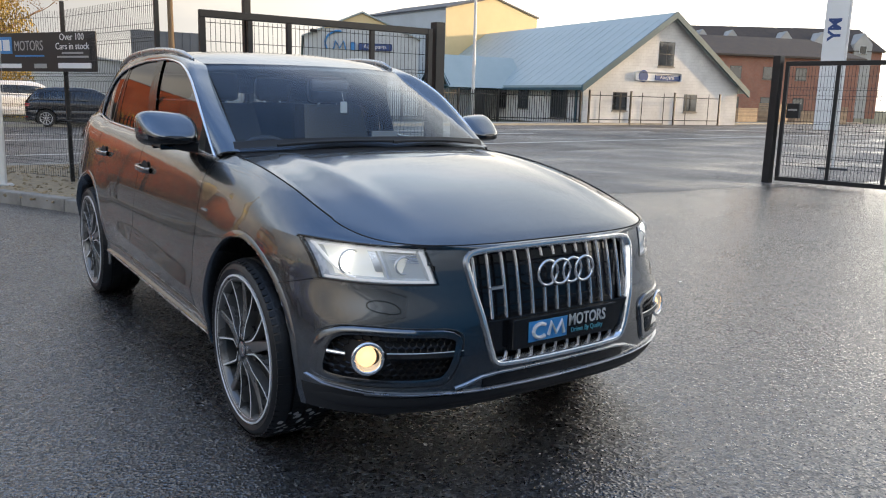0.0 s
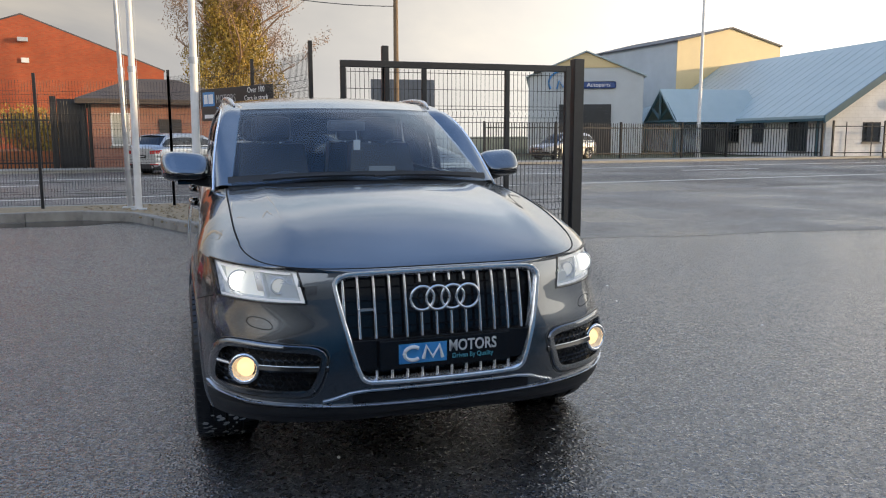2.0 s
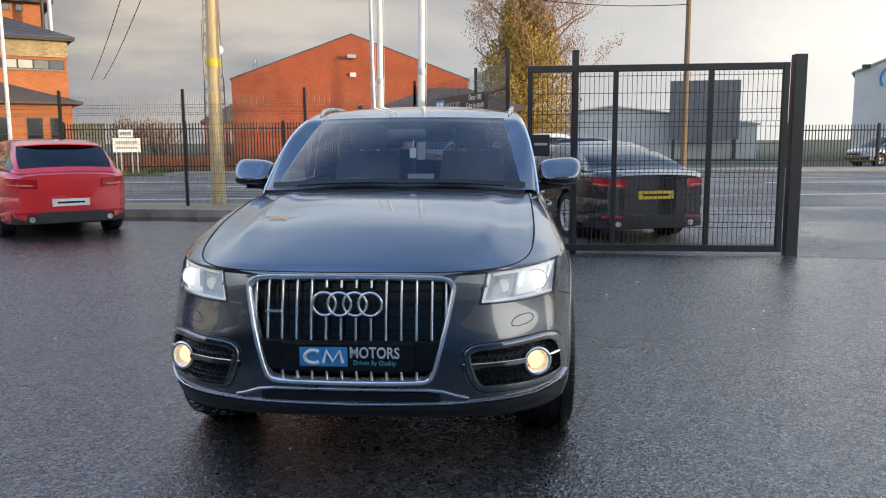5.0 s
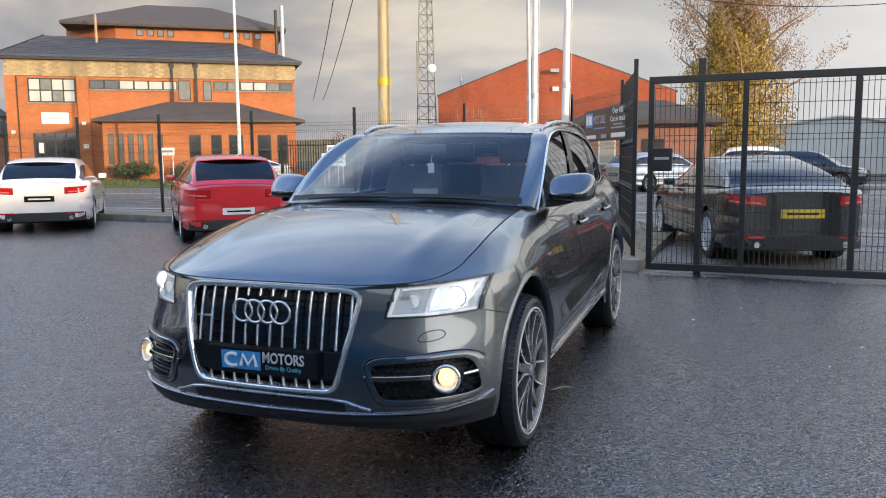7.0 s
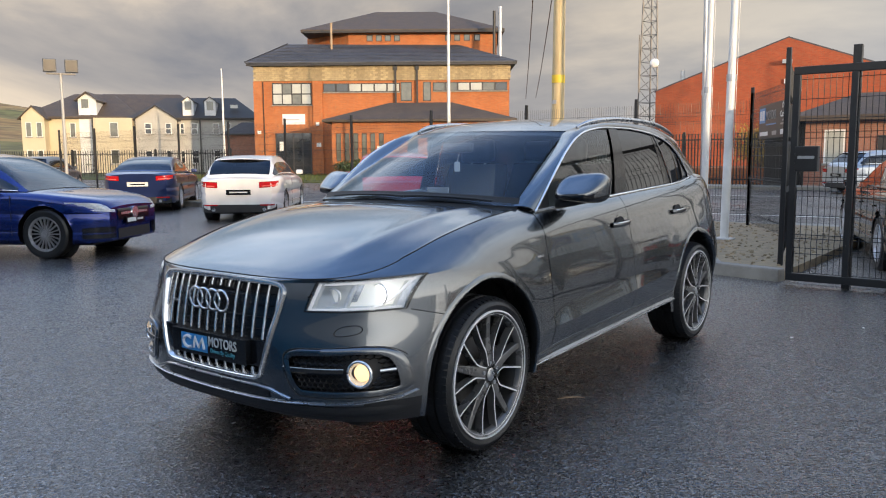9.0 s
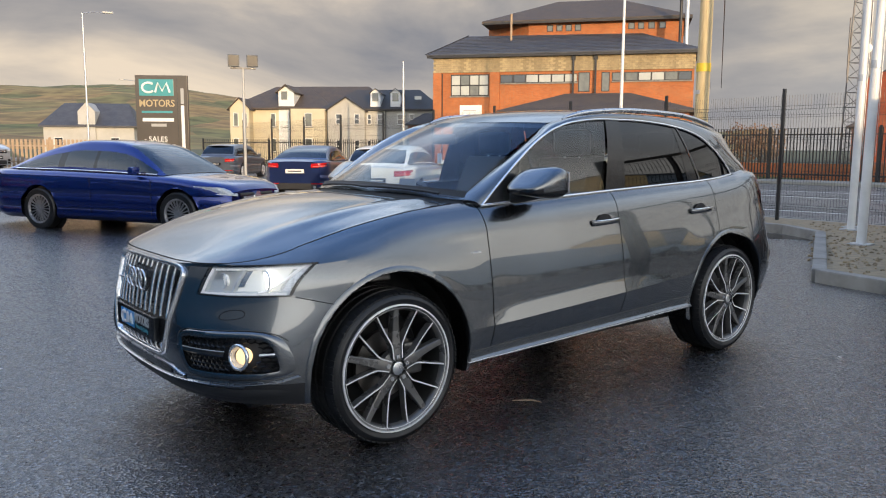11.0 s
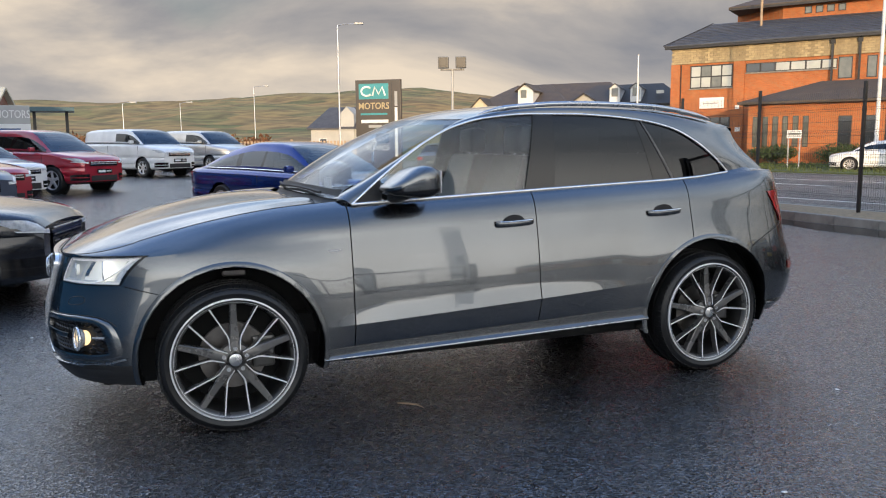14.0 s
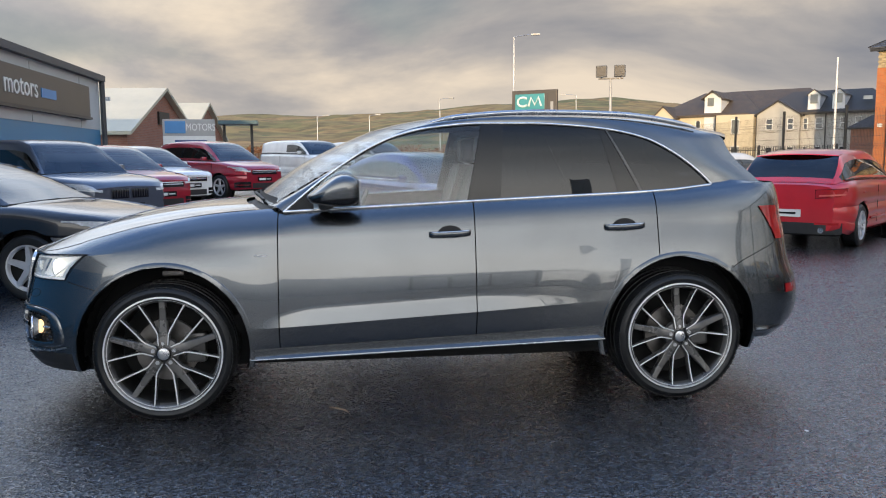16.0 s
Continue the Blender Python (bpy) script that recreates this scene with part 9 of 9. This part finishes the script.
def scrub():
    rnd = random.Random(21)
    bm = bmesh.new()
    for i in range(150):
        b = radians(rnd.uniform(172, 190))
        d = rnd.uniform(95, 150)
        leaf_cloud(bm, (d * math.cos(b), d * math.sin(b), rnd.uniform(0.5, 2.2)), rnd.uniform(1.4, 2.6), 90, 0.28, rnd, (1, 1, 0.7), 0.0)
    solo("scrub", bm, RUSSET, "russet winter scrub along the field edge", "scrub", kind="stuff")
    bm = bmesh.new()
    for i in range(7000):
        x, y = rnd.uniform(-48, -15), rnd.uniform(27.0, 40.0)
        if y < road_y(x, 8.8):
            continue
        h = rnd.uniform(0.06, 0.22)
        a = rnd.uniform(0, 6.3)
        c, s = math.cos(a) * 0.03, math.sin(a) * 0.03
        v = [bm.verts.new(p) for p in ((x - c, y - s, 0.05), (x + c, y + s, 0.05), (x + rnd.uniform(-0.05, 0.05), y, 0.06 + h))]
        bm.faces.new(v)
    solo("grass_tufts", bm, GRASS, "rough uncut grass blades on the verge", "grass", kind="stuff")


scrub()


def lattice_mast():
    m = thing("lattice_mast", pose(-27.8, 71.5, 0, 0, 0, 15), "tall galvanised lattice radio mast", "mast")
    h, w0, w1 = 26.0, 1.25, 0.45
    at = lambda i, z: Vector(((w0 + (w1 - w0) * z / h) * math.cos(radians(90 + 120 * i)), (w0 + (w1 - w0) * z / h) * math.sin(radians(90 + 120 * i)), z))
    for i in range(3):
        part("leg", cyl(bmesh.new(), at(i, -0.1), at(i, h), 0.075, seg=6), MASTSTEEL, m)
    n = 20
    for i in range(3):
        for k in range(n):
            a, b = h * k / n, h * (k + 1) / n
            part("brace", cyl(bmesh.new(), at(i, a), at((i + 1) % 3, b), 0.032, seg=4, caps=False), MASTSTEEL, m)
            part("brace", cyl(bmesh.new(), at(i, b), at((i + 1) % 3, b), 0.028, seg=4, caps=False), MASTSTEEL, m)
    bm = bmesh.new()
    bmesh.ops.create_uvsphere(bm, u_segments=12, v_segments=8, radius=0.45)
    bmesh.ops.transform(bm, matrix=Matrix.Translation((0.6, -1.0, 10.2)) @ Matrix.Diagonal((1, 0.4, 1, 1)), verts=bm.verts)
    part("dish", bm, SIGNWHITE, m, smooth=60)
    part("antenna", cyl(bmesh.new(), (-0.9, -0.6, 8), (-0.9, -0.6, 13), 0.07, seg=6), MASTSTEEL, m)


lattice_mast()


def street_lamp(x, y, h, arm, ang, z=0.0, r=0.09):
    p = thing("street_lamp", pose(x, y, z, 0, 0, ang), "tall grey steel street lamp with a curved arm", "street lamp", group="street lamps")
    part("pole", cyl(bmesh.new(), (0, 0, -0.3), (0, 0, h), r, r * 0.55, seg=10), GALV, p, smooth=40)
    part("arm", tube(bmesh.new(), [(0, 0, h - 0.05), (arm * 0.3, 0, h + 0.05), (arm, 0, h + 0.12)], r * 0.4, seg=6), GALV, p)
    part("lantern", boxm(arm - 0.1, -0.12, h + 0.06, arm + 0.6, 0.12, h + 0.2, 0.04), SIGNGREY, p)


street_lamp(-55.6, 13.8, 10.6, 1.4, 75)
street_lamp(-112, 14.5, 10.0, 1.5, 75)
street_lamp(-104, 33.0, 10.0, 1.5, 255)
street_lamp(-84, -2.5, 6.0, 0.8, 80, r=0.07)
street_lamp(-92, 3.5, 6.5, 0.8, 80, r=0.07)


def slim_mast(x, y, h, r, label, name="white_mast"):
    p = thing(name, pose(x, y, 0), label, "pole")
    part("shaft", cyl(bmesh.new(), (0, 0, -0.05), (0, 0, h), r, r * 0.5, seg=10), WHITEPOLE, p, smooth=40)
    part("base", cyl(bmesh.new(), (0, 0, 0), (0, 0, 0.5), r * 1.5, seg=10), GALV, p, smooth=40)


slim_mast(-23.3, 32.4, 12.5, 0.11, "white flagpole on the grass verge")
slim_mast(-44.5, 33.4, 7.8, 0.10, "white post beside the brick offices")
slim_mast(29.4, 38.2, 12.5, 0.13, "tall pale lamp column beside the white shop")
slim_mast(58.0, 40.0, 3.2, 0.06, "short pale post by the timber stacks")


def floodlight(x, y, h):
    p = thing("floodlight_mast", pose(x, y, lift(x, y), 0, 0, 66), "grey mast carrying two dark square floodlights", "floodlight")
    part("pole", cyl(bmesh.new(), (0, 0, -0.05), (0, 0, h), 0.06, 0.045, seg=10), SIGNGREY, p, smooth=40)
    part("crossbar", boxm(-0.45, -0.04, h - 0.05, 0.45, 0.04, h + 0.0), MASTSTEEL, p)
    for s in (-1, 1):
        hd = part("lamp_head", boxm(s * 0.33 - 0.2, -0.22, h + 0.02, s * 0.33 + 0.2, -0.02, h + 0.44, 0.02), DARKCLAD, p)
        part("lamp_glass", boxm(s * 0.33 - 0.17, -0.235, h + 0.06, s * 0.33 + 0.17, -0.222, h + 0.40), DARKFRAME, hd)
        part("bracket", boxm(s * 0.33 - 0.03, -0.04, h - 0.02, s * 0.33 + 0.03, 0.03, h + 0.1), GALV, hd)


floodlight(-23.4, 10.65, 4.25)


def totem():
    t = thing("totem_sign", pose(-24.96, 7.26, lift(-24.6, 7.2), 0, 0, 54), "brown-grey dealer totem sign with a teal logo panel", "sign")
    part("body", boxm(0, 0, -0.1, 1.82, 0.16, 3.80, 0.01), SIGNBROWN, t)
    part("logo_field", boxm(0.14, -0.012, 3.08, 1.34, 0.0, 3.66, 0.01), TEAL, t)
    bm = bmesh.new()
    tube(bm, [(0.47 + 0.22 * math.cos(q), -0.02, 3.37 + 0.17 * math.sin(q)) for q in [radians(45 + 27 * i) for i in range(11)]], 0.04, seg=6)
    tube(bm, [(0.70, -0.02, 3.20), (0.80, -0.02, 3.53), (0.95, -0.02, 3.25), (1.10, -0.02, 3.53), (1.21, -0.02, 3.20)], 0.04, seg=6)
    part("logo", bm, SIGNWHITE, t)
    words("MOTORS", 0.34, GOLD, pose(0.74, -0.004, 2.81), t, squeeze=0.90, bold=0.006)
    part("text_bar", boxm(0.2, -0.006, 2.48, 1.28, 0, 2.55), TEAL, t)
    part("text_bar", boxm(0.22, -0.006, 2.18, 1.32, 0, 2.30), SIGNWHITE, t)
    part("text_bar", boxm(0.52, -0.006, 2.00, 1.05, 0, 2.10), SIGNGREY, t)
    words("- SALES", 0.26, SIGNWHITE, pose(0.25, -0.004, 1.55), t, align="LEFT")
    words("- SERVICE", 0.26, SIGNWHITE, pose(0.25, -0.004, 1.22), t, align="LEFT")
    part("edge_strip", boxm(1.46, -0.008, 0.0, 1.472, 0.0, 3.7), SIGNDARK, t)
    part("text_bar", boxm(1.58, -0.006, 0.9, 1.69, 0, 2.75), SIGNWHITE, t)
    part("text_bar", boxm(1.58, -0.006, 2.80, 1.69, 0, 3.35), SIGNGREY, t)


totem()


def railings(name, pts, h, pitch, label, mat=None, z=0.0, pale=0.045, tops=True):
    """Upright pales on two rails between posts."""
    mat = mat or BLACKSTEEL
    f = thing(name, pose(0, 0, z), label, "fence")
    for (x0, y0), (x1, y1) in zip(pts, pts[1:]):
        d = Vector((x1 - x0, y1 - y0, 0))
        ang = math.degrees(math.atan2(d.y, d.x))
        bm = bmesh.new()
        n = max(2, round(d.length / pitch))
        for i in range(n):
            x = (i + 0.5) * d.length / n
            box(bm, x - pale / 2, -0.012, 0.05, x + pale / 2, 0.012, h)
        ob = part("palisade_panel", bm, mat, f)
        ob["kind"] = "stuff"
        ob.matrix_basis = pose(x0, y0, 0, 0, 0, ang)
        for zz in (0.3, h - 0.3):
            ob = part("rail", boxm(0, -0.035, zz, d.length, -0.012, zz + 0.06), mat, f)
            ob.matrix_basis = pose(x0, y0, 0, 0, 0, ang)
    for x, y in pts:
        ob = part("post", boxm(-0.05, -0.05, -0.1, 0.05, 0.05, h + 0.08), mat, f)
        ob.matrix_basis = pose(x, y, 0)
    return f


railings("steel_railings", [(-19.6, 30.7), (-14.0, 31.0), (-9.5, 31.2), (-4.9, 31.3)], 2.3, 0.14, "dark steel palisade railings across the road")
railings("steel_railings", [(14.5, 36.6), (19, 37.0), (23.5, 37.5), (28, 37.9), (31.5, 38.2), (36.0, 35.0)], 2.1, 0.16, "black steel railings before the warehouse")
railings("steel_railings", [(36.4, 34.6), (40, 34.2), (44, 33.7), (48.5, 33.2)], 2.2, 1.9, "slim dark posts before the white gable", pale=0.06)
railings("steel_railings", [(-60, 24), (-54, 27), (-48, 30), (-42, 32)], 2.0, 0.2, "dark railings before the white house")
railings("timber_palings", [(-36, -4.5), (-34.8, -1.0), (-33.5, 2.5), (-32.2, 6.0), (-31.0, 9.5)], 1.25, 0.16, "pale upright palings behind the vans", mat=TIMBER, z=0.40, pale=0.10)
solo("low_brick_wall", boxm(-9, 0, -0.02, 9, 0.25, 0.75), REDBRICK, "low red brick wall before the hall", "wall", m=pose(-12, 34.6, 0, 0, 0, 4))


def gate_screen():
    g = thing("closed_yard_gate", pose(-5.9, 31.7, 0, 0, 0, 6), "tall dark closed steel yard gate", "gate")
    part("frame", boxm(0, -0.05, 0.05, 1.1, 0.05, 2.9), BLACKSTEEL, g)
    part("pier", boxm(-0.25, -0.12, -0.05, -0.02, 0.12, 3.0), BLACKSTEEL, g)
    part("pier", boxm(1.12, -0.12, -0.05, 1.32, 0.12, 3.0), BLACKSTEEL, g)


gate_screen()


def notice(x, y, ang, w, z0, z1, label):
    n = thing("notice_board", pose(x, y, 0, 0, 0, ang), label, "sign")
    part("panel", boxm(-w / 2, -0.03, z0, w / 2, 0.03, z1, 0.01), SIGNWHITE, n)
    part("text_bar", boxm(-w * 0.4, -0.036, z1 - 0.25, w * 0.4, -0.03, z1 - 0.12), SIGNGREY, n)
    part("text_bar", boxm(-w * 0.4, -0.036, z0 + 0.15, w * 0.4, -0.03, z0 + 0.25), SIGNGREY, n)
    for s in (-1, 1):
        part("leg", boxm(s * w * 0.38 - 0.03, 0.03, -0.05, s * w * 0.38 + 0.03, 0.08, z0 + 0.1), GALV, n)


notice(-16.36, 30.12, 24, 1.15, 1.0, 1.62, "white notice board on two legs at the verge")
notice(-16.42, 30.20, 24, 0.6, 1.66, 2.0, "small white notice above a larger board")
notice(-26.5, 30.5, 40, 0.7, 1.6, 2.0, "back of a small road sign on posts")


def feather_banner():
    b = thing("feather_banner", pose(15.9, 6.7, 0, 0, 0, -62), "tall white advertising banner with blue letters", "banner")
    part("pole", cyl(bmesh.new(), (0.0, 0.02, -0.02), (0.0, 0.02, 5.2), 0.03, seg=8), WHITEPOLE, b)
    part("flag", boxm(-0.50, -0.006, 0.9, -0.03, 0.006, 5.1), SIGNWHITE, b)
    words("YM", 0.36, SIGNNAVY, pose(-0.27, -0.01, 3.16) @ pose(0, 0, 0, 0, -90, 0), b, bold=0.012)
    part("foot", boxm(-0.32, -0.25, -0.02, 0.32, 0.25, 0.05), DARKCLAD, b)


feather_banner()


def pallet_stacks():
    rnd = random.Random(2)
    for i, (x, y, n) in enumerate(((60, 39, 9), (64, 38.5, 12), (68, 38, 8), (72, 37.5, 11))):
        s = thing("pallet_stack", pose(x, y, 0, 0, 0, rnd.uniform(-20, 0)), "stack of pale timber pallets", "pallets", group="pallet stacks")
        for k in range(n):
            part("pallet", boxm(-1.4, -0.6, 0.15 * k + 0.0, 1.4, 0.6, 0.15 * k + 0.13), TIMBER, s)


pallet_stacks()


def cables():
    for a, b, sag in (((-5.9, 12.35, 8.4), (-25.9, 45, 5.4), 0.5), ((-5.1, 12.35, 8.4), (-25.1, 45, 5.4), 0.5), ((8.8, 33.6, 7.5), (-6, 36, 10.4), 0.8)):
        bm = bmesh.new()
        A, B = Vector(a), Vector(b)
        tube(bm, [A.lerp(B, t) - Vector((0, 0, sag * 4 * t * (1 - t))) for t in [i / 24 for i in range(25)]], 0.018, seg=4)
        solo("overhead_cable", bm, BLACKSTEEL, "thin black overhead cable between poles", "cable", group="overhead cables")


cables()


def ground_bits():
    """Specks of litter, a twig and a puddle on the yard."""
    rnd = random.Random(9)
    spots = [(-0.357, -0.478), (2.43, 1.97), (1.52, 3.23), (3.0, 0.9), (2.2, -1.4), (-1.6, -1.2), (1.9, 3.9), (2.7, 2.6), (-2.6, 1.4)]
    for x, y in spots:
        bm = bmesh.new()
        r = bmesh.ops.create_icosphere(bm, subdivisions=1, radius=0.012)
        bmesh.ops.transform(bm, matrix=pose(x, y, 0.004, 0, 0, rnd.uniform(0, 180)) @ Matrix.Diagonal((1.2, 0.7, 0.35, 1)), verts=r["verts"])
        solo("litter_fleck", bm, SIGNWHITE, "tiny pale fleck of litter on the tarmac", "litter", group="litter flecks")
    bm = bmesh.new()
    tube(bm, [(0.82, 0.86, 0.006), (0.86, 0.90, 0.012), (0.90, 0.95, 0.010), (0.94, 0.97, 0.005)], 0.005, seg=5, rad=[0.003, 0.006, 0.005, 0.002])
    solo("twig", bm, TIMBER, "small pale broken twig on the tarmac", "twig")
    # puddle against the kerb
    m, n, l, b = nodes_of("still_water")
    b.inputs["Base Color"].default_value = (0.012, 0.012, 0.013, 1)
    b.inputs["Roughness"].default_value = 0.02
    b.inputs["IOR"].default_value = 1.33
    t = n.new("ShaderNodeTexNoise")
    t.inputs["Scale"].default_value = 2.0
    bp = n.new("ShaderNodeBump")
    bp.inputs["Strength"].default_value, bp.inputs["Distance"].default_value = 0.05, 0.01
    l.new(t.outputs["Fac"], bp.inputs["Height"])
    l.new(bp.outputs[0], b.inputs["Normal"])
    bm = bmesh.new()
    pts = []
    for i in range(60):
        a = i * math.tau / 60
        pts.append(((-4.6 + 2.9 * math.cos(a)) + 0.12 * math.sin(5 * a), 9.95 + (0.40 * math.sin(a) + 0.10 * math.sin(3 * a + 1) + 0.05 * math.sin(9 * a)), 0.004))
    bm.faces.new([bm.verts.new(p) for p in pts])
    solo("puddle", bm, m, "shallow still puddle along the kerb", "puddle", kind="structure")


ground_bits()
